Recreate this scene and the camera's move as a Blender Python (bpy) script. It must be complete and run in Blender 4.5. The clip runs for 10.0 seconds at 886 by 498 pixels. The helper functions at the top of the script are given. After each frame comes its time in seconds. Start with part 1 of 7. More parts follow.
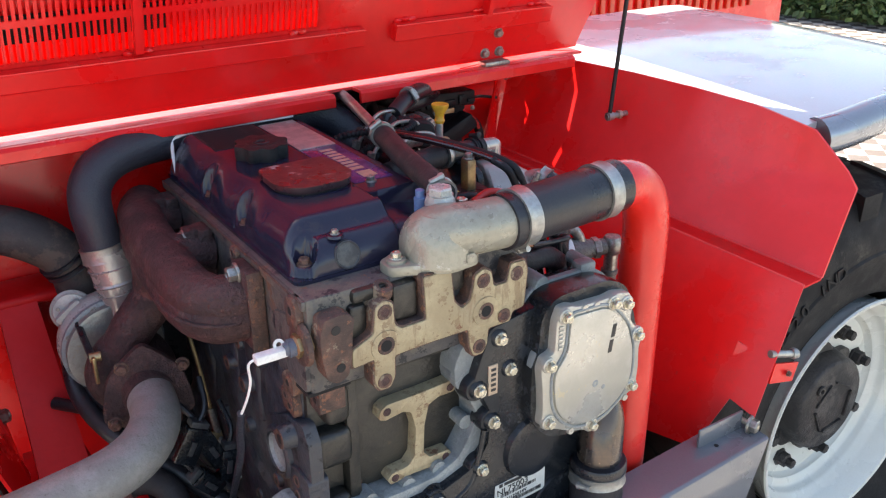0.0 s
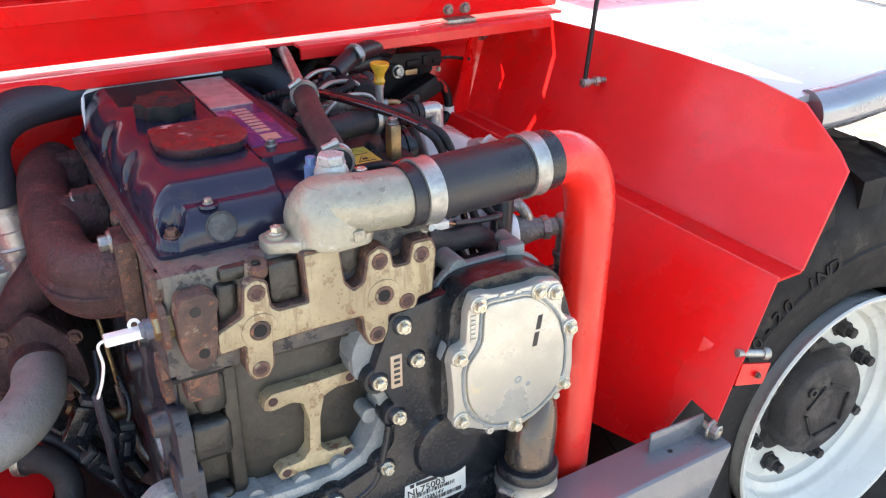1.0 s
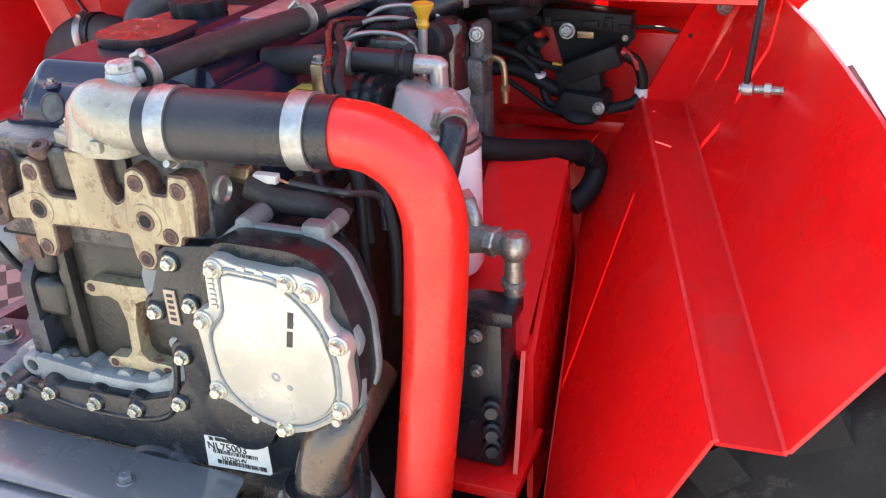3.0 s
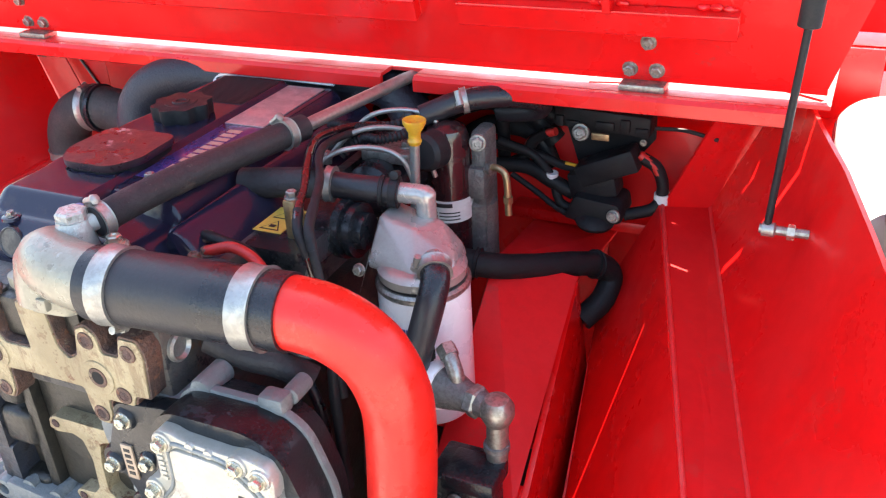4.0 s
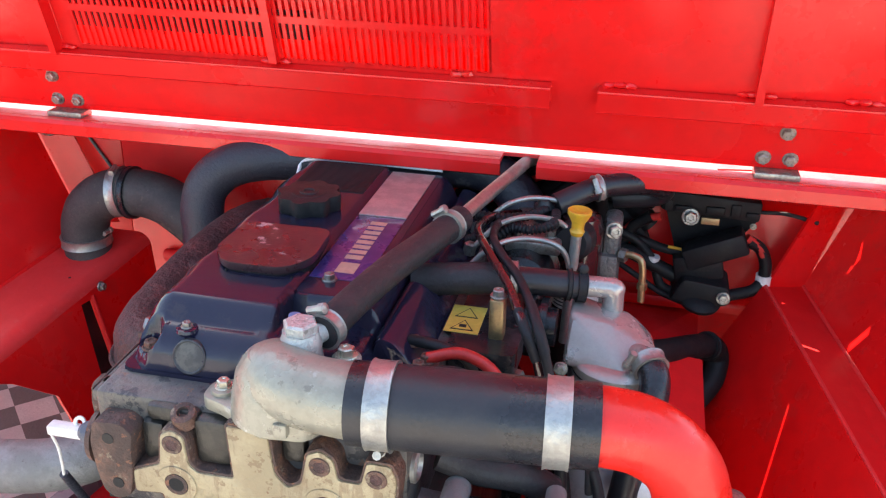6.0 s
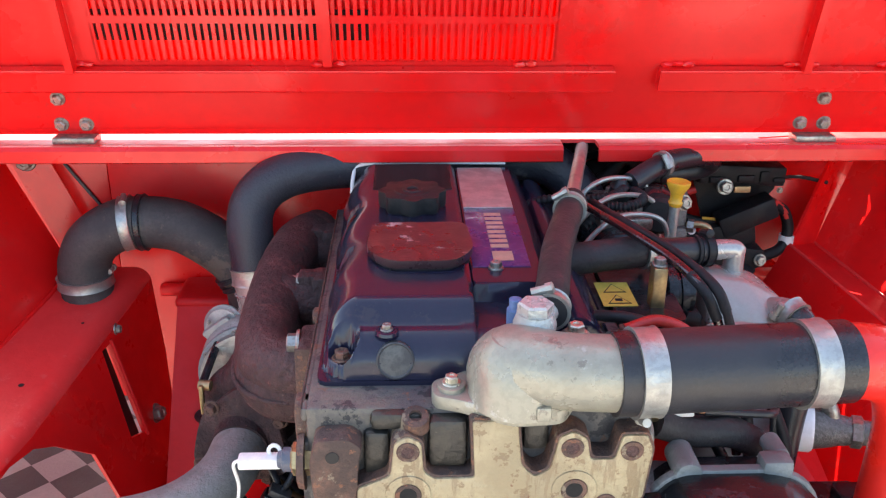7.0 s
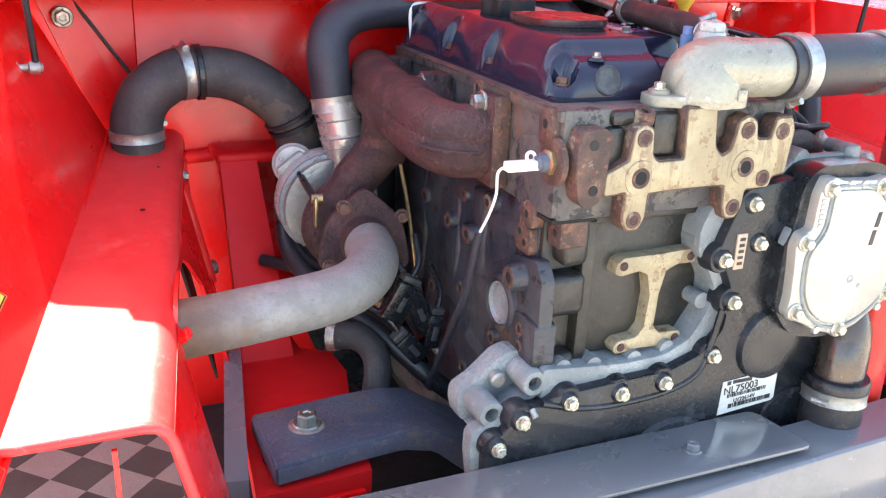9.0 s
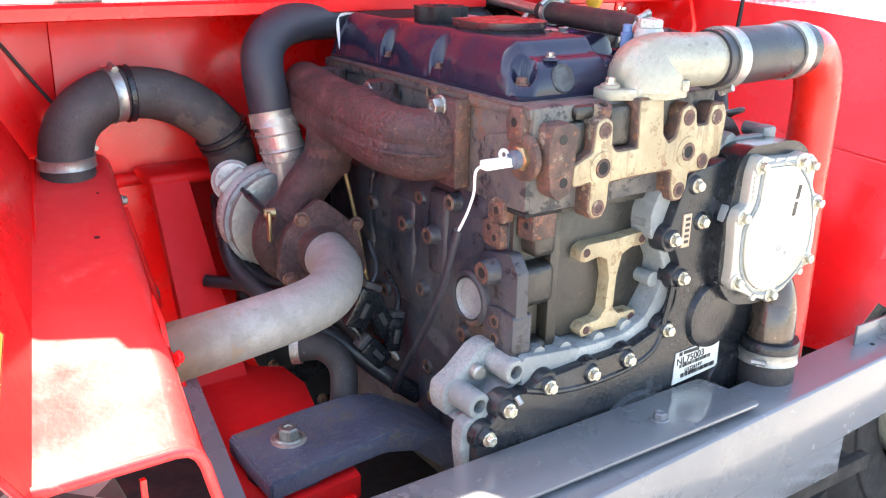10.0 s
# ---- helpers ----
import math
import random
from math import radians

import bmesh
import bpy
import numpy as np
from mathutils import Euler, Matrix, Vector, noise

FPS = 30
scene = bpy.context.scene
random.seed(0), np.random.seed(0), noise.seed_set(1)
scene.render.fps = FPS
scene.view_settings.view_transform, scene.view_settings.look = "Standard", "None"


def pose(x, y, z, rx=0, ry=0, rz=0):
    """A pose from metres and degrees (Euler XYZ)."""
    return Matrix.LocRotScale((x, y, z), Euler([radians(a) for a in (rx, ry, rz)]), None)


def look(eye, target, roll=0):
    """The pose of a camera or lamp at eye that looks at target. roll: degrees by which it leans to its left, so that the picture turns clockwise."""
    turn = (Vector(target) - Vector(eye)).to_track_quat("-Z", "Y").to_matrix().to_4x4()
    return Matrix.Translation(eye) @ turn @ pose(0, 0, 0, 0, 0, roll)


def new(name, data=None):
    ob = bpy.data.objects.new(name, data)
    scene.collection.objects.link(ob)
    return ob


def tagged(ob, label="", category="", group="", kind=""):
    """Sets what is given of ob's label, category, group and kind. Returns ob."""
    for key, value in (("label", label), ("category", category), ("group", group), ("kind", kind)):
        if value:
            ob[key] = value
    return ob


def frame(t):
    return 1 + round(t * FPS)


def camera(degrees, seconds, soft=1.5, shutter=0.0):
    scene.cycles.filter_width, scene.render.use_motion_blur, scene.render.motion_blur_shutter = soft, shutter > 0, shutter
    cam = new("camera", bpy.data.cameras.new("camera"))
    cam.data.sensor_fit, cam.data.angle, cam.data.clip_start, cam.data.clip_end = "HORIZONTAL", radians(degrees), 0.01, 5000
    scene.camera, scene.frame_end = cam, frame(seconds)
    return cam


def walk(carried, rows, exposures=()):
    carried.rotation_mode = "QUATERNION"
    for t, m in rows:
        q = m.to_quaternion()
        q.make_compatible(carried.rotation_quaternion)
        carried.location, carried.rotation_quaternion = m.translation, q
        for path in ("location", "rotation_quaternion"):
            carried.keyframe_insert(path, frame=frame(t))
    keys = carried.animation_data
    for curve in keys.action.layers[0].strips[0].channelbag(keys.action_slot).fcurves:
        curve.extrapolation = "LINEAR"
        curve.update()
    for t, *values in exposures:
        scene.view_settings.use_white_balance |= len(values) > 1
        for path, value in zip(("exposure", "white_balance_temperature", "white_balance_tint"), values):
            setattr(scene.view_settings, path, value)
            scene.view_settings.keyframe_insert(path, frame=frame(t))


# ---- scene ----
cam = camera(51.6, 10.0, soft=1.2)
PATH = [
    (0, (-0.03, -0.18, 1.684), (0.972, 1.344, 0.864), -0.4),
    (0.5, (0.061, -0.175, 1.665), (1.072, 1.323, 0.81), -2.2),
    (1, (0.203, -0.175, 1.64), (1.077, 1.391, 0.755), 0.0),
    (1.5, (0.407, -0.229, 1.592), (1.001, 1.466, 0.711), -1.4),
    (2, (0.677, -0.368, 1.521), (0.862, 1.396, 0.596), -2.6),
    (2.5, (1.112, -0.252, 1.466), (0.768, 1.517, 0.599), -2.0),
    (2.7, (1.218, -0.164, 1.494), (0.703, 1.552, 0.604), -1.9),
    (3.8, (1.269, 0.086, 1.652), (0.516, 1.677, 0.702), -3.6),
    (4, (1.273, 0.133, 1.673), (0.501, 1.708, 0.714), -3.6),
    (4.5, (1.265, 0.167, 1.69), (0.46, 1.743, 0.759), -3.4),
    (5, (1.226, 0.165, 1.707), (0.433, 1.75, 0.781), -2.0),
    (5.5, (1.134, 0.132, 1.709), (0.392, 1.754, 0.804), -0.0),
    (5.7, (1.005, 0.1, 1.705), (0.402, 1.786, 0.814), 0.8),
    (6.8, (0.552, -0.044, 1.667), (0.525, 1.795, 0.882), 0.5),
    (7, (0.45, -0.001, 1.646), (0.525, 1.837, 0.861), 0.5),
    (7.5, (0.253, 0.014, 1.576), (0.547, 1.838, 0.809), 1.3),
    (8, (-0.035, -0.139, 1.518), (0.592, 1.631, 0.828), 1.3),
    (8.5, (-0.141, -0.193, 1.434), (0.637, 1.541, 0.811), 2.9),
    (9, (-0.173, -0.152, 1.389), (0.607, 1.556, 0.701), 2.6),
    (9.5, (-0.306, -0.089, 1.411), (0.663, 1.521, 0.727), 0.8),
    (10, (-0.326, -0.104, 1.384), (0.751, 1.448, 0.726), 1.2),
]
walk(cam, [(t, look(eye, target, roll)) for t, eye, target, roll in PATH], exposures=[(0.0, 2.12, 7300, 10), (1.0, 2.57, 7300, 10), (2.5, 2.76, 7300, 10), (4.5, 2.87, 7300, 10), (5.6, 2.64, 7300, 10), (7.0, 2.62, 7300, 10), (7.7, 2.70, 7300, 10), (8.5, 2.90, 7300, 10), (9.0, 3.12, 7300, 10), (9.5, 3.14, 7300, 10), (10.0, 3.29, 7300, 10)])

# ---- world, sun, exposure ----
SUN = Vector((-0.12, 0.60, 1.0)).normalized()
world = bpy.data.worlds.new("world")
scene.world = world
world.use_nodes = True
wn = world.node_tree
sky = wn.nodes.new("ShaderNodeTexSky")
sky.sky_type, sky.sun_disc = "NISHITA", False
sky.sun_elevation = math.asin(SUN.z)
sky.sun_rotation = math.atan2(SUN.x, SUN.y)
sky.air_density, sky.dust_density = 1.0, 1.5
wn.links.new(sky.outputs[0], wn.nodes["Background"].inputs[0])
wn.nodes["Background"].inputs[1].default_value = 0.105
sun = new("sun", bpy.data.lights.new("sun", "SUN"))
sun.data.energy, sun.data.angle, sun.data.color = 5.0, radians(0.5), (1.0, 0.95, 0.87)
sun.matrix_world = look(SUN * 20, (0, 0, 0))


# ---- materials ----
def material(name, base, second=None, rough=0.5, metal=0.0, coat=0.0, scale=30.0, fine=240.0, amount=0.5,
             wear=None, wear_at=0.62, wear_scale=14.0, bump=0.15, bump_scale=300.0, rough_var=0.12, coat_rough=0.05, spec=0.5, speck=None, speck_at=0.6, speck_scale=120.0, streak=None, streak_at=0.56, streak_scale=42.0, bump_dist=0.003):
    """A painted, cast or moulded surface: two scales of colour, patches of wear, roughness variation and relief."""
    m = bpy.data.materials.new(name)
    m.use_nodes = True
    n, l = m.node_tree.nodes, m.node_tree.links
    p = n["Principled BSDF"]
    co = n.new("ShaderNodeTexCoord").outputs["Object"]

    def noise_tex(s, detail=6.0, roughness=0.6):
        t = n.new("ShaderNodeTexNoise")
        t.inputs["Scale"].default_value, t.inputs["Detail"].default_value, t.inputs["Roughness"].default_value = s, detail, roughness
        l.new(co, t.inputs["Vector"])
        return t.outputs["Fac"]

    def mixed(fac, a, b):
        x = n.new("ShaderNodeMix")
        x.data_type = "RGBA"
        l.new(fac, x.inputs["Factor"])
        for socket, v in ((x.inputs["A"], a), (x.inputs["B"], b)):
            if isinstance(v, tuple):
                socket.default_value = (*v, 1)
            else:
                l.new(v, socket)
        return x.outputs["Result"]

    def ranged(fac, a, b, lo=0.0, hi=1.0):
        r = n.new("ShaderNodeMapRange")
        r.inputs["From Min"].default_value, r.inputs["From Max"].default_value = a, b
        r.inputs["To Min"].default_value, r.inputs["To Max"].default_value = lo, hi
        l.new(fac, r.inputs["Value"])
        return r.outputs["Result"]

    second = second or tuple(c * 0.7 for c in base)
    big, small = noise_tex(scale), noise_tex(fine, 4.0)
    c = mixed(ranged(big, 0.43, 0.585, 0, amount), base, second)
    c = mixed(ranged(small, 0.48, 0.58, 0, amount * 0.6), c, second)
    rg = ranged(big, 0.41, 0.59, max(0.02, rough - rough_var), min(1, rough + rough_var))
    if wear:
        w = noise_tex(wear_scale, 10.0, 0.72)
        wear_at = 0.5 + (wear_at - 0.5) * 0.45
        wf = ranged(w, wear_at, wear_at + 0.028)
        c = mixed(wf, c, wear)
        if metal:
            l.new(ranged(w, wear_at, wear_at + 0.028, metal, 0.0), p.inputs["Metallic"])
    if streak:
        mp = n.new("ShaderNodeMapping")
        mp.inputs["Scale"].default_value = (1.0, 1.0, 0.16)
        l.new(co, mp.inputs["Vector"])
        st = n.new("ShaderNodeTexNoise")
        st.inputs["Scale"].default_value, st.inputs["Detail"].default_value, st.inputs["Roughness"].default_value = streak_scale, 7.0, 0.7
        l.new(mp.outputs[0], st.inputs["Vector"])
        c = mixed(ranged(st.outputs["Fac"], 0.5 + (streak_at - 0.5) * 0.45, 0.54 + (streak_at - 0.5) * 0.45), c, streak)
    if speck:
        c = mixed(ranged(noise_tex(speck_scale, 8.0, 0.7), 0.5 + (speck_at - 0.5) * 0.45, 0.522 + (speck_at - 0.5) * 0.45), c, speck)
    l.new(c, p.inputs["Base Color"])
    l.new(rg, p.inputs["Roughness"])
    if not (wear and metal):
        p.inputs["Metallic"].default_value = metal
    p.inputs["Specular IOR Level"].default_value = spec
    p.inputs["Coat Weight"].default_value, p.inputs["Coat Roughness"].default_value = coat, coat_rough
    if bump:
        b = n.new("ShaderNodeBump")
        b.inputs["Strength"].default_value, b.inputs["Distance"].default_value = bump, bump_dist * 2
        l.new(noise_tex(bump_scale, 5.0), b.inputs["Height"])
        l.new(b.outputs[0], p.inputs["Normal"])
        if coat:
            p.inputs["Coat Normal"].default_value = (0, 0, 0)
    return m


RED = material("red_paint", (0.77, 0.008, 0.009), (0.68, 0.006, 0.007), rough=0.34, coat=0.30, spec=0.42, scale=5, fine=40, amount=0.6, bump=0.03, bump_scale=90, coat_rough=0.14, wear=(0.69, 0.014, 0.013), wear_at=0.66, wear_scale=7, speck=(0.66, 0.024, 0.022), speck_at=0.8, speck_scale=60)
RED_SATIN = material("satin_red_chassis_paint", (0.66, 0.012, 0.014), (0.58, 0.009, 0.010), rough=0.5, spec=0.22, scale=6, fine=60, amount=0.6, bump=0.06, bump_scale=120, wear=(0.56, 0.022, 0.02), wear_at=0.7, wear_scale=8)
RED_PIPE = material("red_pipe_paint", (0.74, 0.020, 0.012), (0.66, 0.015, 0.010), rough=0.36, coat=0.22, spec=0.45, scale=18, amount=0.5, bump=0.10, bump_scale=70, coat_rough=0.2, speck=(0.70, 0.05, 0.04), speck_at=0.82, speck_scale=90)
# Faded paint of the box top; elsewhere its paleness imitates glare and highlights.
RED_FADED_GLARE = material("faded_red_and_sun_glare_paint", (0.70, 0.034, 0.034), (0.64, 0.020, 0.020), rough=0.42, spec=0.6, scale=7, fine=80, amount=0.6, bump=0.08, bump_scale=160, wear=(0.70, 0.060, 0.056), wear_at=0.66, wear_scale=9, speck=(0.68, 0.065, 0.06), speck_at=0.78, speck_scale=50)
GUARD = material("pale_grey_guard_paint", (0.42, 0.44, 0.46), (0.36, 0.38, 0.40), rough=0.25, coat=0.5, scale=6, bump=0.02, bump_scale=200)
GREY = material("grey_paint", (0.150, 0.156, 0.168), (0.120, 0.125, 0.135), rough=0.26, coat=0.5, scale=6, bump=0.05, bump_scale=160, coat_rough=0.10, wear=(0.15, 0.155, 0.165), wear_at=0.78, wear_scale=9, amount=0.35)
BLACK_GLOSS = material("black_gloss_cover", (0.015, 0.015, 0.033), (0.019, 0.018, 0.037), rough=0.15, spec=0.44, scale=9, bump=0.06, bump_scale=120, wear=(0.026, 0.023, 0.036), wear_at=0.7, wear_scale=14, speck=(0.045, 0.042, 0.052), speck_at=0.86, speck_scale=120)
BLACK_CASE = material("black_casing_paint", (0.009, 0.011, 0.014), (0.017, 0.020, 0.024), rough=0.27, coat=0.12, scale=8, amount=0.9, bump=0.14, bump_scale=220, wear=(0.030, 0.034, 0.040), wear_at=0.7, wear_scale=13, speck=(0.045, 0.048, 0.052), speck_at=0.8, speck_scale=90, coat_rough=0.1, spec=0.36)
BLOCK = material("block_grimy_black", (0.0165, 0.0160, 0.0145), (0.040, 0.0355, 0.027), rough=0.44, scale=9, fine=70, amount=0.75, bump=0.35, bump_scale=130, wear=(0.080, 0.056, 0.034), wear_at=0.74, wear_scale=9, speck=(0.075, 0.066, 0.05), speck_at=0.84, speck_scale=48, bump_dist=0.002)
BLOCK_SIDE = material("block_flaking_paint", (0.026, 0.032, 0.046), (0.047, 0.046, 0.050), rough=0.42, scale=13, fine=70, amount=0.8, bump=0.45, bump_scale=90, wear=(0.092, 0.070, 0.054), wear_at=0.70, wear_scale=10, speck=(0.008, 0.008, 0.011), speck_at=0.66, speck_scale=38, bump_dist=0.002)
HEAD_GRIME = material("oily_tan_head_casting", (0.105, 0.094, 0.080), (0.058, 0.056, 0.060), rough=0.5, scale=8, fine=80, amount=0.95, bump=0.4, bump_scale=120, wear=(0.135, 0.068, 0.042), wear_at=0.68, wear_scale=13, speck=(0.018, 0.019, 0.024), speck_at=0.64, speck_scale=42, bump_dist=0.002)
DUSTY_BLACK = material("dust_greyed_black_plastic", (0.065, 0.068, 0.070), (0.035, 0.036, 0.042), rough=0.4, spec=0.4, scale=50, fine=200, amount=0.9, bump=0.1)
TAN = material("machined_tan_iron", (0.39, 0.325, 0.205), (0.31, 0.25, 0.155), rough=0.45, metal=0.2, scale=11, fine=110, amount=0.9, bump=0.35, bump_scale=220, wear=(0.17, 0.078, 0.042), wear_at=0.66, wear_scale=17, speck=(0.24, 0.175, 0.105), speck_at=0.66, speck_scale=60, streak=(0.27, 0.205, 0.125), streak_at=0.63)
RUST = material("rusty_brown_iron", (0.078, 0.033, 0.031), (0.040, 0.020, 0.020), rough=0.6, scale=14, fine=150, amount=1.0, bump=0.9, bump_scale=130, wear=(0.105, 0.046, 0.041), wear_at=0.66, wear_scale=16, speck=(0.125, 0.068, 0.058), speck_at=0.78, speck_scale=100, bump_dist=0.0035)
RUST_PAD = material("orange_rust_iron", (0.125, 0.062, 0.044), (0.062, 0.038, 0.032), rough=0.65, scale=26, fine=170, amount=1.0, bump=0.6, bump_scale=160, wear=(0.21, 0.165, 0.115), wear_at=0.68, wear_scale=22, speck=(0.185, 0.080, 0.045), speck_at=0.68, speck_scale=90, bump_dist=0.0025)
ALU = material("cast_aluminium", (0.50, 0.50, 0.465), (0.38, 0.375, 0.35), rough=0.38, metal=0.3, scale=20, amount=0.9, bump=0.35, bump_scale=190, wear=(0.37, 0.365, 0.335), wear_at=0.68, wear_scale=18, speck=(0.30, 0.29, 0.265), speck_at=0.72, speck_scale=70)
ALU_DULL = material("dull_cast_aluminium", (0.275, 0.300, 0.300), (0.17, 0.188, 0.192), rough=0.44, metal=0.0, scale=12, amount=1.0, bump=0.4, bump_scale=170, wear=(0.15, 0.16, 0.165), wear_at=0.7, wear_scale=17, speck=(0.22, 0.235, 0.24), speck_at=0.68, speck_scale=60, bump_dist=0.002)
HEAD_ALU = material("oily_cast_alloy", (0.44, 0.42, 0.39), (0.34, 0.32, 0.295), rough=0.30, metal=0.5, scale=14, amount=0.7, bump=0.12, bump_scale=170, wear=(0.22, 0.20, 0.175), wear_at=0.76, wear_scale=16)
COVER_ALU = material("machined_cover_plate", (0.50, 0.49, 0.445), (0.42, 0.405, 0.35), rough=0.36, metal=0.5, scale=14, amount=0.8, bump=0.08, bump_scale=600, wear=(0.50, 0.44, 0.30), wear_at=0.72, wear_scale=22, speck=(0.47, 0.44, 0.37), speck_at=0.76)
THERMO = material("weathered_cast_alloy", (0.315, 0.30, 0.240), (0.24, 0.226, 0.18), rough=0.38, metal=0.25, scale=10, fine=140, amount=0.7, bump=0.2, bump_scale=150, wear=(0.36, 0.35, 0.30), wear_at=0.66, wear_scale=11, speck=(0.20, 0.18, 0.145), speck_at=0.78, speck_scale=55, bump_dist=0.002)
RUBBER = material("black_rubber_hose", (0.013, 0.013, 0.016), (0.024, 0.024, 0.029), rough=0.36, scale=8, amount=0.7, bump=0.12, bump_scale=260, wear=(0.045, 0.044, 0.046), wear_at=0.78, wear_scale=11, speck=(0.07, 0.066, 0.062), speck_at=0.88, speck_scale=90)
RUBBER_GREY = material("dusty_rubber_hose", (0.042, 0.038, 0.040), (0.026, 0.024, 0.026), rough=0.58, spec=0.3, scale=10, amount=0.8, bump=0.25, bump_scale=240, wear=(0.075, 0.062, 0.054), wear_at=0.70, wear_scale=8, speck=(0.085, 0.074, 0.064), speck_at=0.84, speck_scale=90)
AIR_RUBBER = material("brown_dusted_air_hose", (0.070, 0.061, 0.060), (0.044, 0.040, 0.042), rough=0.6, spec=0.3, scale=8, amount=0.9, bump=0.2, bump_scale=200, wear=(0.098, 0.080, 0.068), wear_at=0.66, wear_scale=7, speck=(0.10, 0.09, 0.08), speck_at=0.86, speck_scale=90)
RUBBER_BLUE = material("blue_grey_rubber_hose", (0.020, 0.021, 0.030), (0.030, 0.031, 0.041), rough=0.42, scale=9, amount=0.7, bump=0.3, bump_scale=260, wear=(0.10, 0.095, 0.10), wear_at=0.74, wear_scale=12)
PLASTIC = material("black_plastic", (0.016, 0.016, 0.018), (0.028, 0.027, 0.028), rough=0.52, spec=0.24, scale=30, amount=0.6, bump=0.1)
STEEL = material("bright_steel_band", (0.42, 0.42, 0.395), (0.29, 0.286, 0.265), rough=0.42, metal=0.75, scale=24, fine=160, amount=0.7, bump=0.25, bump_scale=160, wear=(0.30, 0.27, 0.22), wear_at=0.68, wear_scale=24)
ZINC = material("yellow_zinc_bolt", (0.64, 0.61, 0.50), (0.50, 0.46, 0.36), rough=0.34, metal=0.8, scale=120, amount=0.8, bump=0.15, wear=(0.24, 0.15, 0.08), wear_at=0.68, wear_scale=70)
BOLT_STEEL = material("plain_steel_bolt", (0.36, 0.35, 0.32), (0.22, 0.205, 0.18), rough=0.4, metal=0.8, scale=120, amount=0.7, bump=0.1)
EXHAUST = material("aluminised_exhaust_pipe", (0.27, 0.265, 0.255), (0.215, 0.21, 0.20), rough=0.6, metal=0.3, scale=30, fine=200, amount=0.7, bump=0.28, bump_scale=260, wear=(0.235, 0.19, 0.145), wear_at=0.7, wear_scale=8, speck=(0.16, 0.15, 0.135), speck_at=0.8, speck_scale=120)


def stain_end(m, colour, clean, brown):
    """Heat stain that grows along x towards the end of a pipe."""
    n, l = m.node_tree.nodes, m.node_tree.links
    p = n["Principled BSDF"]
    was = p.inputs["Base Color"].links[0].from_socket
    co, split, rng, mix = n.new("ShaderNodeTexCoord"), n.new("ShaderNodeSeparateXYZ"), n.new("ShaderNodeMapRange"), n.new("ShaderNodeMix")
    l.new(co.outputs["Object"], split.inputs[0])
    l.new(split.outputs["X"], rng.inputs["Value"])
    rng.inputs["From Min"].default_value, rng.inputs["From Max"].default_value, rng.inputs["To Max"].default_value = clean, brown, 0.95
    mix.data_type = "RGBA"
    l.new(rng.outputs["Result"], mix.inputs["Factor"])
    l.new(was, mix.inputs["A"])
    mix.inputs["B"].default_value = (*colour, 1)
    l.new(mix.outputs["Result"], p.inputs["Base Color"])


stain_end(EXHAUST, (0.125, 0.072, 0.048), 0.050, -0.040)
BLUE_STEEL = material("blue_black_steel_plate", (0.062, 0.073, 0.108), (0.088, 0.098, 0.130), rough=0.40, coat=0.15, scale=14, amount=1.0, bump=0.4, bump_scale=160, wear=(0.12, 0.105, 0.095), wear_at=0.66, wear_scale=12, speck=(0.12, 0.12, 0.13), speck_at=0.66, speck_scale=60)
HEAT_TINT = material("heat_tinted_steel_pipe", (0.055, 0.052, 0.055), (0.12, 0.085, 0.06), rough=0.2, metal=0.6, coat=0.4, scale=9, amount=0.9, bump=0.1, bump_scale=160)
WHITE_PAINT = material("white_enamel", (0.78, 0.78, 0.79), (0.70, 0.70, 0.70), rough=0.3, coat=0.4, scale=20, bump=0.03)
WHITE_PLASTIC = material("white_plastic", (0.74, 0.74, 0.72), rough=0.4, scale=60, amount=0.3, bump=0.02)
LABEL_WHITE = material("silver_white_sticker", (0.62, 0.63, 0.60), (0.55, 0.56, 0.52), rough=0.35, scale=40, bump=0.02)
LABEL_DARK = material("black_print", (0.02, 0.02, 0.022), rough=0.5, scale=60, amount=0.3, bump=0)
LABEL_BLUE = material("violet_blue_sticker", (0.045, 0.035, 0.16), (0.03, 0.025, 0.11), rough=0.35, coat=0.3, scale=40, bump=0.02)
LABEL_GOLD = material("pale_gold_print", (0.48, 0.36, 0.26), rough=0.4, scale=60, amount=0.3, bump=0)
BLUE_PRINT = material("blue_print", (0.03, 0.10, 0.34), rough=0.4, scale=60, amount=0.3, bump=0)
YELLOW = material("yellow_plastic", (0.66, 0.36, 0.03), (0.5, 0.26, 0.03), rough=0.4, scale=60, amount=0.5, bump=0.05)
YELLOW_STICKER = material("yellow_warning_sticker", (0.70, 0.53, 0.10), (0.58, 0.43, 0.08), rough=0.4, scale=30, amount=0.6, bump=0.01)
BRASS = material("brass_fitting", (0.48, 0.36, 0.19), (0.32, 0.23, 0.13), rough=0.45, metal=0.9, scale=80, amount=0.6, bump=0.08)
BRUSHED = material("scuffed_silver_plate", (0.58, 0.56, 0.53), (0.42, 0.40, 0.38), rough=0.4, metal=0.6, scale=40, fine=500, amount=0.8, bump=0.15)
TYRE = material("tyre_rubber", (0.010, 0.010, 0.011), (0.017, 0.016, 0.016), rough=0.75, spec=0.28, scale=18, amount=0.8, bump=0.25, bump_scale=300, wear=(0.034, 0.031, 0.028), wear_at=0.70, wear_scale=10)
RIM = material("cream_white_rim", (0.66, 0.66, 0.60), (0.60, 0.60, 0.54), rough=0.3, coat=0.4, scale=9, amount=0.5, bump=0.03, wear=(0.56, 0.545, 0.49), wear_at=0.78, wear_scale=10)
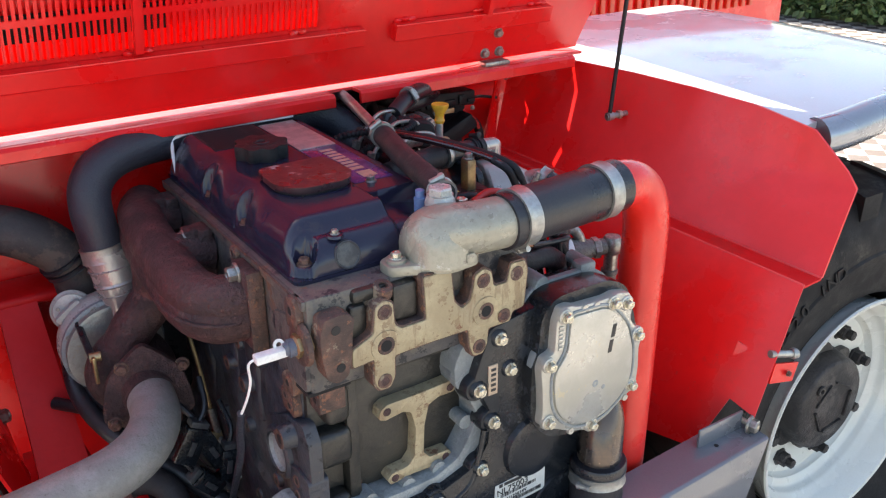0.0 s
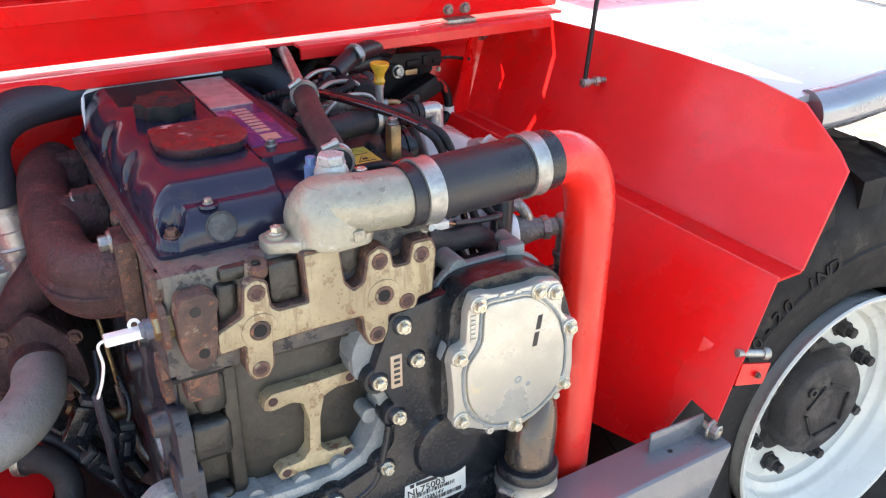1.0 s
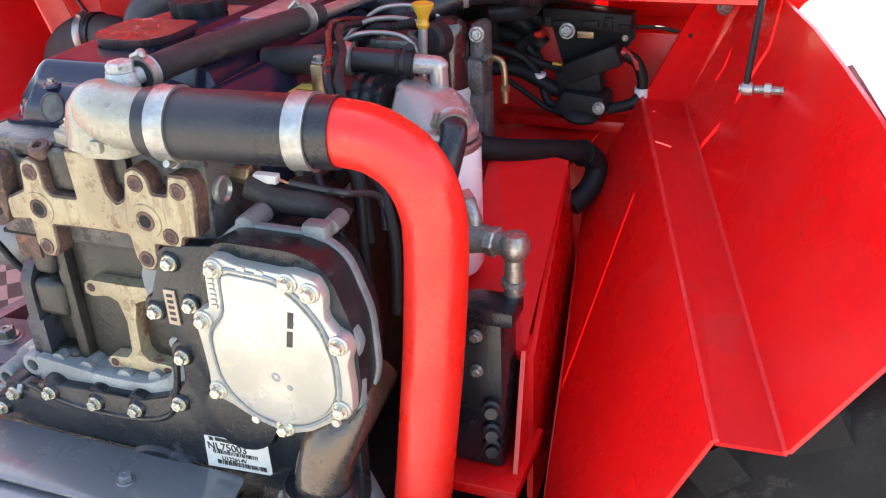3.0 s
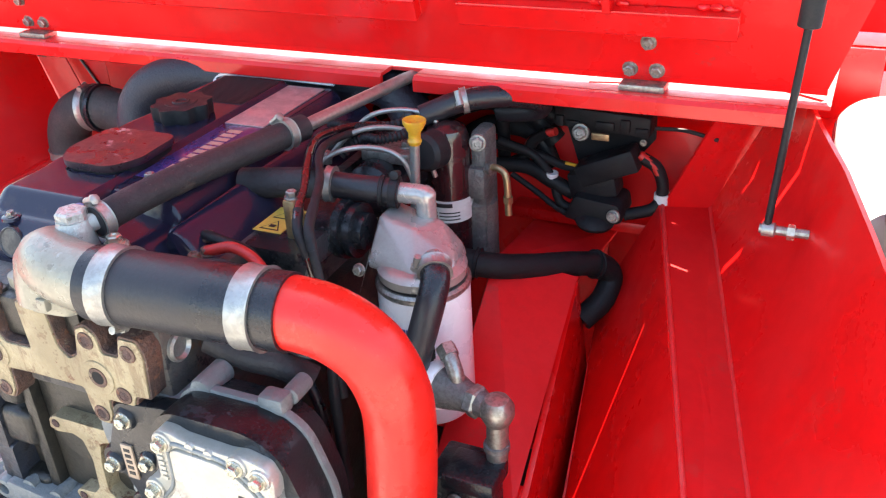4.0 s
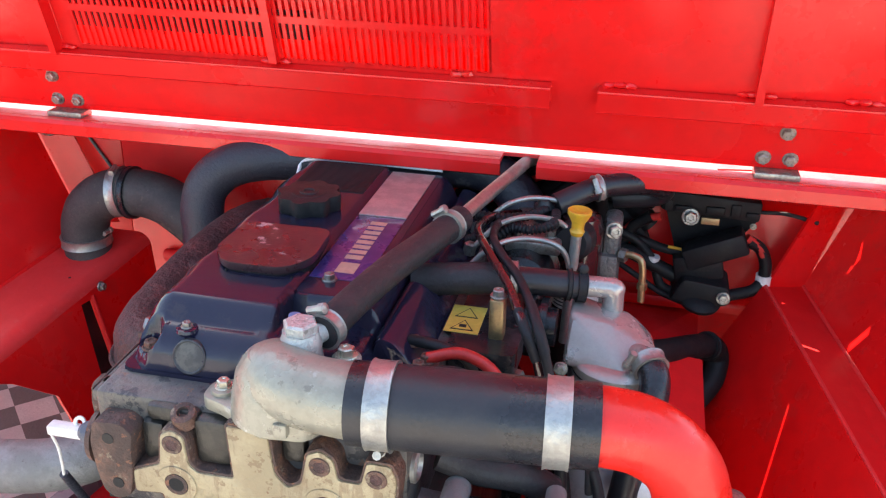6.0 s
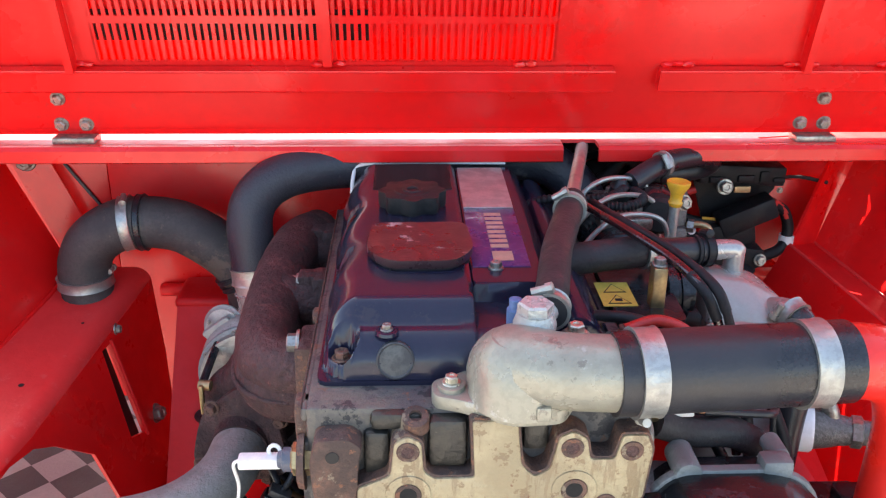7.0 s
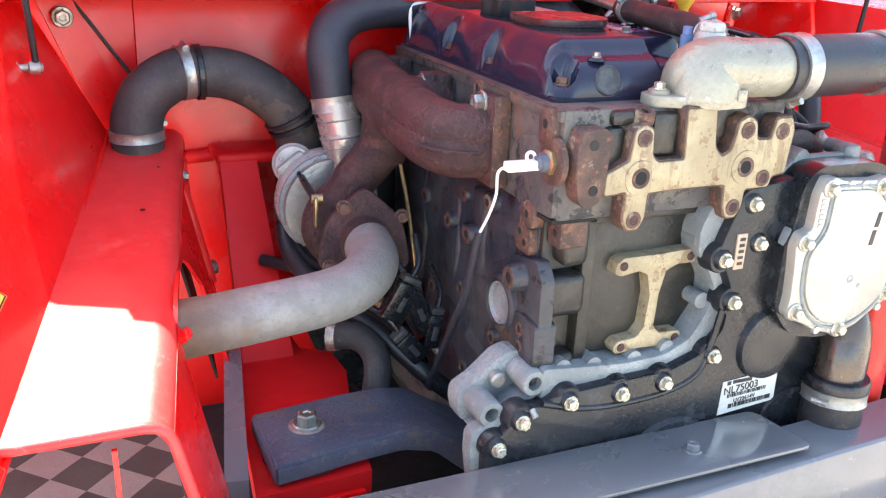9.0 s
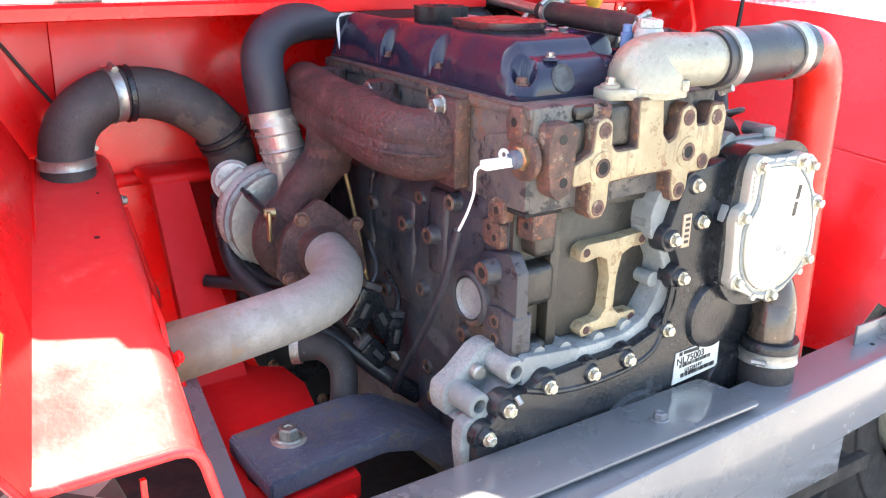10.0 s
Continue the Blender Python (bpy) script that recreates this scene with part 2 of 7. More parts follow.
HUB = material("grimy_black_hub", (0.030, 0.025, 0.024), (0.016, 0.014, 0.014), rough=0.55, scale=16, amount=1.0, bump=0.5, bump_scale=160, wear=(0.06, 0.052, 0.047), wear_at=0.62, wear_scale=14)
GUARD_TUBE = material("polished_grey_tube", (0.30, 0.32, 0.35), (0.22, 0.24, 0.27), rough=0.18, metal=0.6, coat=0.5, scale=10, bump=0.02)
BLUE_PAINT = material("blue_cap_paint", (0.10, 0.18, 0.36), rough=0.5, scale=60, bump=0.1)
RED_WIRE = material("red_cable_sleeve", (0.50, 0.025, 0.02), rough=0.45, scale=60, bump=0.05)
COPPER = material("copper_wire", (0.50, 0.24, 0.13), rough=0.4, metal=0.7, scale=80, bump=0.05)
# Black lid with scuffs; the hood's red reflection is put into its base colour.
LID_REFLECTION = material("scuffed_lid_with_red_reflection", (0.035, 0.016, 0.020), (0.06, 0.03, 0.032), rough=0.35, coat=0.4, scale=22, bump=0.1, wear=(0.34, 0.31, 0.30), wear_at=0.66, wear_scale=24, coat_rough=0.15)
SMOKE = material("smoked_filter_canister", (0.030, 0.010, 0.011), (0.02, 0.008, 0.009), rough=0.2, coat=0.7, scale=30, bump=0.03)
CLEAR_GREY = material("grey_cast_bracket", (0.17, 0.165, 0.155), (0.10, 0.095, 0.09), rough=0.4, metal=0.3, scale=30, amount=0.9, bump=0.5, bump_scale=200)
# Near-black: stands in for shade in slots and bores, and colours dark parts.
DARK = material("dark_shade_and_parts", (0.012, 0.011, 0.011), rough=0.8, scale=20, bump=0.1)
BLACK_MATT = material("matt_black_moulding", (0.009, 0.009, 0.010), (0.016, 0.015, 0.016), rough=0.55, spec=0.22, scale=40, amount=0.6, bump=0.15)
HEDGE = material("hedge_foliage", (0.05, 0.10, 0.025), (0.025, 0.055, 0.015), rough=0.6, scale=8, fine=40, amount=1.0, bump=0.6, bump_scale=30)
ORANGE = material("faded_orange_red_paint", (0.66, 0.06, 0.02), (0.55, 0.04, 0.015), rough=0.35, coat=0.3, scale=4, bump=0.03)


def paving():
    m = material("concrete_paving", (0.46, 0.44, 0.41), (0.38, 0.36, 0.335), rough=0.8, scale=6, fine=90, bump=0.4, bump_scale=120)
    n, l = m.node_tree.nodes, m.node_tree.links
    p = n["Principled BSDF"]
    old = p.inputs["Base Color"].links[0].from_socket
    co, mp, ch, mx = n.new("ShaderNodeTexCoord"), n.new("ShaderNodeMapping"), n.new("ShaderNodeTexChecker"), n.new("ShaderNodeMix")
    mp.inputs["Rotation"].default_value = (0, 0, radians(45))
    ch.inputs["Scale"].default_value = 9.0
    ch.inputs["Color1"].default_value, ch.inputs["Color2"].default_value = (0, 0, 0, 1), (1, 1, 1, 1)
    mx.data_type = "RGBA"
    l.new(co.outputs["Object"], mp.inputs["Vector"])
    l.new(mp.outputs[0], ch.inputs["Vector"])
    l.new(ch.outputs["Fac"], mx.inputs["Factor"])
    l.new(old, mx.inputs["A"])
    mx.inputs["B"].default_value = (0.10, 0.085, 0.08, 1)
    l.new(mx.outputs["Result"], p.inputs["Base Color"])
    return m


PAVING = paving()


# ---- builders ----
def finish(name, bm, mat, smooth=35):
    bmesh.ops.recalc_face_normals(bm, faces=bm.faces[:])
    me = bpy.data.meshes.new(name)
    bm.to_mesh(me)
    bm.free()
    me.materials.append(mat)
    if smooth:
        me.polygons.foreach_set("use_smooth", [True] * len(me.polygons))
        me.set_sharp_from_angle(angle=radians(smooth))
    return me


def thing(name, at, label, category, group="", kind=""):
    ob = new(name)
    ob.empty_display_size = 0.05
    ob.location = at
    ob["base"] = tuple(at)
    return tagged(ob, label, category, group, kind)


def put(ob, parent, m=None):
    ob.parent = parent
    if parent is not None and parent.type == "EMPTY":
        ob.matrix_parent_inverse = Matrix.Translation(-Vector(parent["base"]))
    if m is not None:
        ob.matrix_basis = m
    return ob


def part(name, bm, mat, parent, label="", smooth=35):
    ob = put(new(name, finish(name, bm, mat, smooth)), parent)
    return tagged(ob, label)


def solo(name, bm, mat, label, category, group="", kind="", smooth=35):
    """A thing that is one mesh."""
    return tagged(new(name, finish(name, bm, mat, smooth)), label, category, group, kind)


def add_box(bm, x0, x1, y0, y1, z0, z1, bevel=0.0, m=None, seg=2):
    made = bmesh.ops.create_cube(bm, size=1.0)
    vs = made["verts"]
    for v in vs:
        v.co = Vector(((x0 + x1) / 2 + v.co.x * (x1 - x0), (y0 + y1) / 2 + v.co.y * (y1 - y0), (z0 + z1) / 2 + v.co.z * (z1 - z0)))
    if m is not None:
        for v in vs:
            v.co = m @ v.co
    if bevel:
        es = list({e for v in vs for e in v.link_edges})
        bmesh.ops.bevel(bm, geom=es, offset=bevel, segments=seg, affect="EDGES", profile=0.5)
    return bm


def boxed(*a, **k):
    return add_box(bmesh.new(), *a, **k)


def basis(axis):
    """Two vectors square to axis."""
    d = Vector(axis).normalized()
    side = Vector((0, 0, 1)) if abs(d.z) < 0.9 else Vector((0, 1, 0))
    a = d.cross(side).normalized()
    return d, a, d.cross(a).normalized()


def add_lathe(bm, at, axis, profile, seg=28, caps=True):
    """Turns (distance along axis, radius) pairs round the axis."""
    d, a, b = basis(axis)
    at = Vector(at)
    rings = []
    for h, r in profile:
        c = at + d * h
        if r < 1e-5:
            rings.append([bm.verts.new(c)])
        else:
            rings.append([bm.verts.new(c + (a * math.cos(i * math.tau / seg) + b * math.sin(i * math.tau / seg)) * r) for i in range(seg)])
    for p, q in zip(rings, rings[1:]):
        for i in range(seg):
            j = (i + 1) % seg
            f = [p[i % len(p)], p[j % len(p)], q[j % len(q)], q[i % len(q)]]
            f = list(dict.fromkeys(f))
            if len(f) > 2:
                bm.faces.new(f)
    for r in (rings[0], rings[-1]):
        if caps and len(r) > 2:
            bm.faces.new(r)
    return bm


def lathe(at, axis, profile, seg=28, caps=True):
    return add_lathe(bmesh.new(), at, axis, profile, seg, caps)


def glide(points, steps=8):
    """A smooth curve through the points."""
    ps = [Vector(p) for p in points]
    if len(ps) == 2:
        return [ps[0].lerp(ps[1], i / steps) for i in range(steps + 1)]
    ext = [ps[0] * 2 - ps[1], *ps, ps[-1] * 2 - ps[-2]]
    out = []
    for i in range(1, len(ext) - 2):
        p0, p1, p2, p3 = ext[i - 1:i + 3]
        for k in range(steps):
            t = k / steps
            out.append(0.5 * ((2 * p1) + (p2 - p0) * t + (2 * p0 - 5 * p1 + 4 * p2 - p3) * t * t + (3 * p1 - p0 - 3 * p2 + p3) * t ** 3))
    out.append(ps[-1])
    return out


def add_tube(bm, points, radius, seg=16, steps=8, wobble=0.0, smooth=True, round_end=0.0):
    """Sweeps a circle along the points. radius: a number, or a function of 0..1 along the way."""
    ps = glide(points, steps) if smooth else [Vector(p) for p in points]
    n = len(ps)
    _, a, _ = basis(ps[1] - ps[0])
    rings = []
    for i, p in enumerate(ps):
        d = (ps[min(i + 1, n - 1)] - ps[max(i - 1, 0)]).normalized()
        a = (a - d * a.dot(d)).normalized()
        b = d.cross(a)
        r = radius(i / (n - 1)) if callable(radius) else radius
        if wobble:
            r *= 1 + wobble * noise.noise(p * 60)
        rings.append([bm.verts.new(p + (a * math.cos(k * math.tau / seg) + b * math.sin(k * math.tau / seg)) * r) for k in range(seg)])
    for p, q in zip(rings, rings[1:]):
        for i in range(seg):
            bm.faces.new((p[i], p[(i + 1) % seg], q[(i + 1) % seg], q[i]))
    bm.faces.new(rings[0])
    bm.faces.new(rings[-1])
    return bm


def tube(points, radius, **k):
    return add_tube(bmesh.new(), points, radius, **k)


def rounded(outline, r, seg=4):
    """Rounds the corners of a flat outline. r: one radius, or one for each corner."""
    out = []
    n = len(outline)
    for i, p in enumerate(outline):
        p0, p1, p2 = Vector(outline[i - 1]), Vector(p), Vector(outline[(i + 1) % n])
        rad = r[i] if isinstance(r, (list, tuple)) else r
        u, v = p0 - p1, p2 - p1
        k = min(rad, u.length * 0.48, v.length * 0.48)
        if k < 1e-4:
            out.append(p1)
            continue
        a, b = p1 + u.normalized() * k, p1 + v.normalized() * k
        for s in range(seg + 1):
            t = s / seg
            out.append(a * (1 - t) ** 2 + p1 * 2 * t * (1 - t) + b * t * t)
    return out


def add_prism(bm, outline, lo, hi, axis="y", bevel=0.0, corner=0.0, m=None, both=False):
    """A flat outline pushed from lo to hi along an axis. Outlines along y are (x, z), along x (y, z), along z (x, y)."""
    pts = rounded(outline, corner) if corner else [Vector(p) for p in outline]

    def place(p, h):
        q = {"y": (p[0], h, p[1]), "x": (h, p[0], p[1]), "z": (p[0], p[1], h)}[axis]
        return m @ Vector(q) if m is not None else Vector(q)
    a = [bm.verts.new(place(p, lo)) for p in pts]
    b = [bm.verts.new(place(p, hi)) for p in pts]
    fa, fb = bm.faces.new(a), bm.faces.new(b)
    sides = [bm.faces.new((a[i], a[(i + 1) % len(a)], b[(i + 1) % len(b)], b[i])) for i in range(len(a))]
    bmesh.ops.recalc_face_normals(bm, faces=[fa, fb, *sides])
    if bevel:
        es = list(fa.edges) + (list(fb.edges) if both else [])
        bmesh.ops.bevel(bm, geom=es, offset=bevel, segments=2, affect="EDGES", profile=0.5)
    return bm


def prism(*a, **k):
    return add_prism(bmesh.new(), *a, **k)


def add_sheet(bm, corners, thick, nx=1, ny=1):
    """A plate through four corners, thick towards its back."""
    c = [Vector(p) for p in corners]
    nrm = (c[1] - c[0]).cross(c[-1] - c[0]).normalized() * thick
    for f in range(1):
        a = [bm.verts.new(p) for p in c]
        b = [bm.verts.new(p - nrm) for p in c]
        bm.faces.new(a)
        bm.faces.new(b[::-1])
        k = len(c)
        for i in range(k):
            bm.faces.new((a[i], b[i], b[(i + 1) % k], a[(i + 1) % k]))
    return bm


def sheet(corners, thick):
    return add_sheet(bmesh.new(), corners, thick)


def turn_to(axis, at, spin=0.0):
    """The pose that takes z to axis at a place."""
    d, a, b = basis(axis)
    m = Matrix((a, d.cross(a), d)).transposed().to_4x4()
    return Matrix.Translation(at) @ m @ Matrix.Rotation(spin, 4, "Z")


def bolt_mesh(name, mat, head=0.0065, flange=0.0098, high=0.007, washer=0.0025):
    bm = bmesh.new()
    add_lathe(bm, (0, 0, -0.001), (0, 0, 1), [(0, flange), (washer * 0.6, flange), (washer, flange * 0.93)], 20)
    add_lathe(bm, (0, 0, washer - 0.001), (0, 0, 1), [(0, head * 1.12), (high * 0.85, head * 1.12), (high, head * 0.92), (high, head * 0.5), (high - 0.001, head * 0.42)], 6)
    return finish(name, bm, mat, 25)


BOLT_ZINC, BOLT_BARE, BOLT_RUST = bolt_mesh("flange_bolt", ZINC), bolt_mesh("steel_bolt", BOLT_STEEL), bolt_mesh("rusty_bolt", RUST_PAD)


def bolt(parent, at, axis=(0, -1, 0), mesh=None, size=1.0, name="bolt", label=""):
    ob = new(name, mesh or BOLT_ZINC)
    m = turn_to(axis, at, random.random()) @ Matrix.Diagonal((size, size, size, 1))
    return tagged(put(ob, parent, m), label)


def words(name, text, size, m, mat, parent, depth=0.0004):
    """Raised lettering in the built-in face, as a mesh."""
    cu = bpy.data.curves.new(name, "FONT")
    cu.body, cu.size, cu.extrude, cu.align_x = text, size, depth, "CENTER"
    tmp = bpy.data.objects.new(name, cu)
    scene.collection.objects.link(tmp)
    bpy.context.view_layer.update()
    me = bpy.data.meshes.new_from_object(tmp.evaluated_get(bpy.context.evaluated_depsgraph_get()))
    bpy.data.objects.remove(tmp)
    me.materials.clear()
    me.materials.append(mat)
    return put(new(name, me), parent, m)


def ring_band(parent, at, axis, r, width, mat=None, name="hose_clamp", thick=0.0022, screw=None, label=""):
    """A band clamp with a rolled edge and a screw housing."""
    bm = bmesh.new()
    w = width / 2
    add_lathe(bm, at, axis, [(-w, r), (-w, r + thick * 1.5), (-w * 0.75, r + thick), (w * 0.75, r + thick), (w, r + thick * 1.5), (w, r)], 36)
    if screw is not None:
        s = Vector(at) + Vector(screw).normalized() * (r + thick + 0.0028)
        tang = Vector(axis).cross(Vector(screw)).normalized()
        add_lathe(bm, s - tang * 0.010, tang, [(0, 0.0042), (0.014, 0.0042), (0.014, 0.0056), (0.020, 0.0056), (0.021, 0.003)], 8)
    return part(name, bm, mat or STEEL, parent, label)


# ---- ground ----
bm = bmesh.new()
bmesh.ops.create_grid(bm, x_segments=8, y_segments=8, size=400)
for v in bm.verts:
    v.co.z = 0.045
solo("ground", bm, PAVING, "grey concrete paving with dark diamond pattern", "paving", kind="structure", smooth=0)

tray = thing("undertray", (0.54, 1.0, 0.50), "dirty black undertray beneath the engine", "undertray")
part("pan", boxed(-0.02, 1.10, 0.645, 1.40, 0.50, 0.51, 0.002), DARK, tray)
part("front_flange", boxed(-0.02, 1.10, 0.62, 0.640, 0.50, 0.53, 0.003), DARK, tray)
# ---- bodywork: left and right inner panels, firewall, cowl lip ----
LIP = 1.281
side_r = thing("side_panel", (1.2, 0.9, 0.6), "glossy red inner wing panel beside the wheel", "body panel")
TH = 0.005
bm = bmesh.new()


def lower_x(y, z):
    """Where the lower panel's sloping face stands."""
    return 1.230 - 0.348 * (y - 0.635) + 0.49 * (z - 0.993)


def lower_point(y, z):
    return Vector((lower_x(y, z), y, z))


LOW = [(0.635, 0.993), (1.300, 1.092), (1.300, 0.93), (1.00, 0.80), (0.80, 0.70), (0.690, 0.70), (0.668, 0.794), (0.620, 0.778)]
add_sheet(bm, [lower_point(y, z) for y, z in LOW], -TH)
part("lower_panel", bm, RED, side_r)
part("skirt", sheet([lower_point(1.300, 0.93), lower_point(0.80, 0.70), Vector((lower_x(0.80, 0.70), 0.80, 0.52)), Vector((lower_x(1.300, 0.93), 1.30, 0.52))], TH), RED, side_r)
bm = bmesh.new()
add_sheet(bm, [(1.230, 0.635, 0.993), (1.293, 0.646, 0.987), (1.106, 1.345, 1.078), (lower_x(1.300, 1.092), 1.300, 1.092)], TH)
part("ledge", bm, RED_SATIN, side_r)
bm = bmesh.new()
outline = [(1.291, 0.645, 0.987), (1.384, 0.668, 1.124), (1.383, 0.690, 1.150), (1.368, 0.755, 1.211), (1.335, 0.86, 1.238), (1.305, 0.98, 1.249), (1.272, 1.11, 1.257), (1.238, 1.22, 1.262), (1.195, 1.40, 1.266), (1.106, 1.345, 1.078)]
a = [bm.verts.new(p) for p in outline]
b = [bm.verts.new((x + TH, y, z)) for x, y, z in outline]
ca, cb = bm.verts.new((1.26, 0.98, 1.12)), bm.verts.new((1.265, 0.98, 1.12))
for i in range(len(a)):
    j = (i + 1) % len(a)
    bm.faces.new((a[i], a[j], ca))
    bm.faces.new((b[j], b[i], cb))
    bm.faces.new((a[i], b[i], b[j], a[j]))
part("upper_panel", bm, RED, side_r, smooth=60)
# The paler red paints in the highlight along both folds.
for a, b in (((1.230, 0.635, 0.994), (lower_x(1.300, 1.092), 1.300, 1.093)), ((1.291, 0.645, 0.987), (1.106, 1.345, 1.078))):
    part("folded_edge", tube([a, b], 0.0030, seg=10), RED_FADED_GLARE, side_r, "folded edge in paler red for its highlight")
# latch tab, bolt and stud on the front edge
part("latch_tab", sheet([(1.158, 0.622, 0.834), (1.209, 0.614, 0.826), (1.224, 0.617, 0.857), (1.170, 0.624, 0.868)], 0.004), RED, side_r)
part("latch_gusset", sheet([(1.160, 0.628, 0.836), (1.173, 0.630, 0.866), (1.150, 0.690, 0.888), (1.136, 0.690, 0.848)], 0.003), RED, side_r)
bolt(side_r, (1.196, 0.6145, 0.845), (0, -1, 0), BOLT_RUST, 0.55, "rivet")
bm = tube([(1.165, 0.634, 0.884), (1.214, 0.624, 0.874)], 0.0065, seg=12)
add_lathe(bm, (1.212, 0.6244, 0.8745), (0.98, -0.2, -0.2), [(-0.002, 0.0085), (0.004, 0.0105), (0.009, 0.009), (0.012, 0.004)], 16)
part("latch_bolt", bm, STEEL, side_r, "bare steel latch bolt")
bolt(side_r, (1.119, 0.620, 0.768), (0.3, -1, 0), BOLT_BARE, 1.7, "stud_nut")
part("stud", tube([(1.119, 0.645, 0.768), (1.121, 0.606, 0.768)], 0.0055, seg=10), ZINC, side_r)

side_l = thing("side_panel", (-0.15, 0.9, 0.6), "glossy red inner wing panel over the exhaust box", "body panel")


def wall_x(y, z):
    """Where the left wing's sloping face stands."""
    return -0.242 + 0.266 * (y - 0.55) - 0.3136 * (z - 0.917)


WL = [Vector(p) for p in ((wall_x(0.60, 0.925), 0.60, 0.925), (-0.075, 1.33, 1.046), (-0.18, 1.36, 1.25), (wall_x(0.50, 1.25), 0.50, 1.25), (wall_x(0.533, 1.047), 0.533, 1.047))]
bm = bmesh.new()
fv, bv = [bm.verts.new(p) for p in WL], [bm.verts.new(p - Vector((TH, 0, 0))) for p in WL]
for i, j, k in ((0, 1, 3), (1, 2, 3), (0, 3, 4)):
    bm.faces.new((fv[i], fv[j], fv[k]))
    bm.faces.new((bv[k], bv[j], bv[i]))
for i in range(5):
    j = (i + 1) % 5
    bm.faces.new((fv[i], bv[i], bv[j], fv[j]))
part("upper_panel", bm, RED, side_l)
part("front_edge", tube([WL[0], WL[4], WL[3]], 0.004, seg=10, smooth=False), RED, side_l)
part("folded_edge", tube([(-0.242, 0.55, 0.919), (-0.075, 1.33, 1.048)], 0.004, seg=10), RED, side_l)

# exhaust box on the left: sloping top, inner face with openings, turned-down front lip
box_l = thing("exhaust_box", (-0.1, 0.9, 0.6), "sunlit red sheet metal exhaust box with open front", "body panel")


def top_z(y):
    return 1.005 + 0.145 * (y - 1.054)


FOLD = 0.024


def inner_x(y):
    return -0.088 + 0.175 * (y - 0.61)


bm = bmesh.new()
ys = [0.612, 0.75, 0.9, 1.05, 1.2, 1.34]
prof = []
for y in ys:
    xi, z = inner_x(y), top_z(y)
    xo = -0.236 + (y - 0.612) * 0.218
    prof.append([bm.verts.new(p) for p in [(xo - 0.004, y, z + 0.004), (xo + 0.012, y, z)] + [(xi - FOLD + FOLD * math.sin(a), y, z - FOLD + FOLD * math.cos(a)) for a in np.linspace(0, 1.40, 7)]])
for p, q in zip(prof, prof[1:]):
    for i in range(len(p) - 1):
        bm.faces.new((p[i], p[i + 1], q[i + 1], q[i]))
g = bmesh.ops.extrude_face_region(bm, geom=bm.faces[:])
for v in [e for e in g["geom"] if isinstance(e, bmesh.types.BMVert)]:
    v.co += Vector((-0.003, 0, -0.004))
part("top", bm, RED_FADED_GLARE, box_l)
# leaning inner face, notched for the exhaust pipe and slotted near its end
def face_x(y, z):
    lean = 0.235 if y < 1.19 else 0.235 - 1.1 * (y - 1.19)
    return inner_x(y) + lean * max(0.0, top_z(y) - FOLD - z)


bm = bmesh.new()
rim = [(0.612, 0.62)] + [(y, top_z(y) - FOLD + 0.004) for y in (0.612, 0.68, 0.75, 0.82, 0.90, 0.98, 1.06, 1.12, 1.165, 1.21, 1.26, 1.30, 1.34)]
rim += [(1.34, 0.90), (1.30, 0.74), (1.26, 0.74), (1.21, 0.74), (1.16, 0.745), (1.085, 0.745), (1.075, 0.831), (1.068, 0.885), (1.01, 0.940), (0.975, 0.960), (0.90, 0.972), (0.83, 0.972), (0.800, 0.955), (0.788, 0.915), (0.778, 0.775), (0.774, 0.62)]
slot = [(1.166, 0.992), (1.188, 0.992), (1.183, 0.843), (1.150, 0.855)]
es = []
for lp in (rim, slot):
    vs = [bm.verts.new((face_x(y, z), y, z)) for y, z in lp]
    es += [bm.edges.new((vs[i], vs[(i + 1) % len(vs)])) for i in range(len(vs))]
bmesh.ops.triangle_fill(bm, edges=es, use_beauty=True)
g = bmesh.ops.extrude_face_region(bm, geom=bm.faces[:])
for v in g["geom"]:
    if isinstance(v, bmesh.types.BMVert):
        v.co.x -= TH
part("inner_face", bm, RED, box_l)
part("slot_edge", tube([(face_x(1.19, 0.998) + 0.002, 1.190, 0.998), (face_x(1.185, 0.838) + 0.002, 1.185, 0.838)], 0.003, seg=8), RED_SATIN, box_l)
rt = [(-0.238, 0.612, 0.9415), (-0.222, 0.612, 0.9395), (-0.114, 0.612, 0.9395), (-0.102, 0.612, 0.937), (-0.093, 0.612, 0.929), (-0.088, 0.612, 0.918), (face_x(0.612, 0.857), 0.612, 0.857), (face_x(0.612, 0.60), 0.612, 0.60)]
part("front_rim", tube(rt, 0.0055, seg=12, smooth=False), RED_FADED_GLARE, box_l)
part("front_post", sheet([(-0.135, 0.63, 0.5), (-0.130, 0.63, 0.5), (-0.137, 0.63, 0.91), (-0.142, 0.63, 0.91)], TH), RED, box_l)
bolt(box_l, (face_x(1.213, 1.003), 1.213, 1.003), (1, 0, 0), BOLT_BARE, 0.9)
bolt(box_l, (face_x(1.235, 0.842), 1.235, 0.842), (1, -0.3, 0.3), BOLT_BARE, 1.6)
# Dark sheet behind the slot, put in for the shade inside the box.
part("slot_shade", sheet([(face_x(1.13, 0.70) - 0.03, 1.13, 0.70), (face_x(1.22, 0.70) - 0.03, 1.22, 0.70), (face_x(1.22, 1.0) - 0.03, 1.22, 1.0), (face_x(1.13, 1.0) - 0.03, 1.13, 0.99)], 0.004), DARK, box_l, "dark sheet standing in for shade behind the slot")
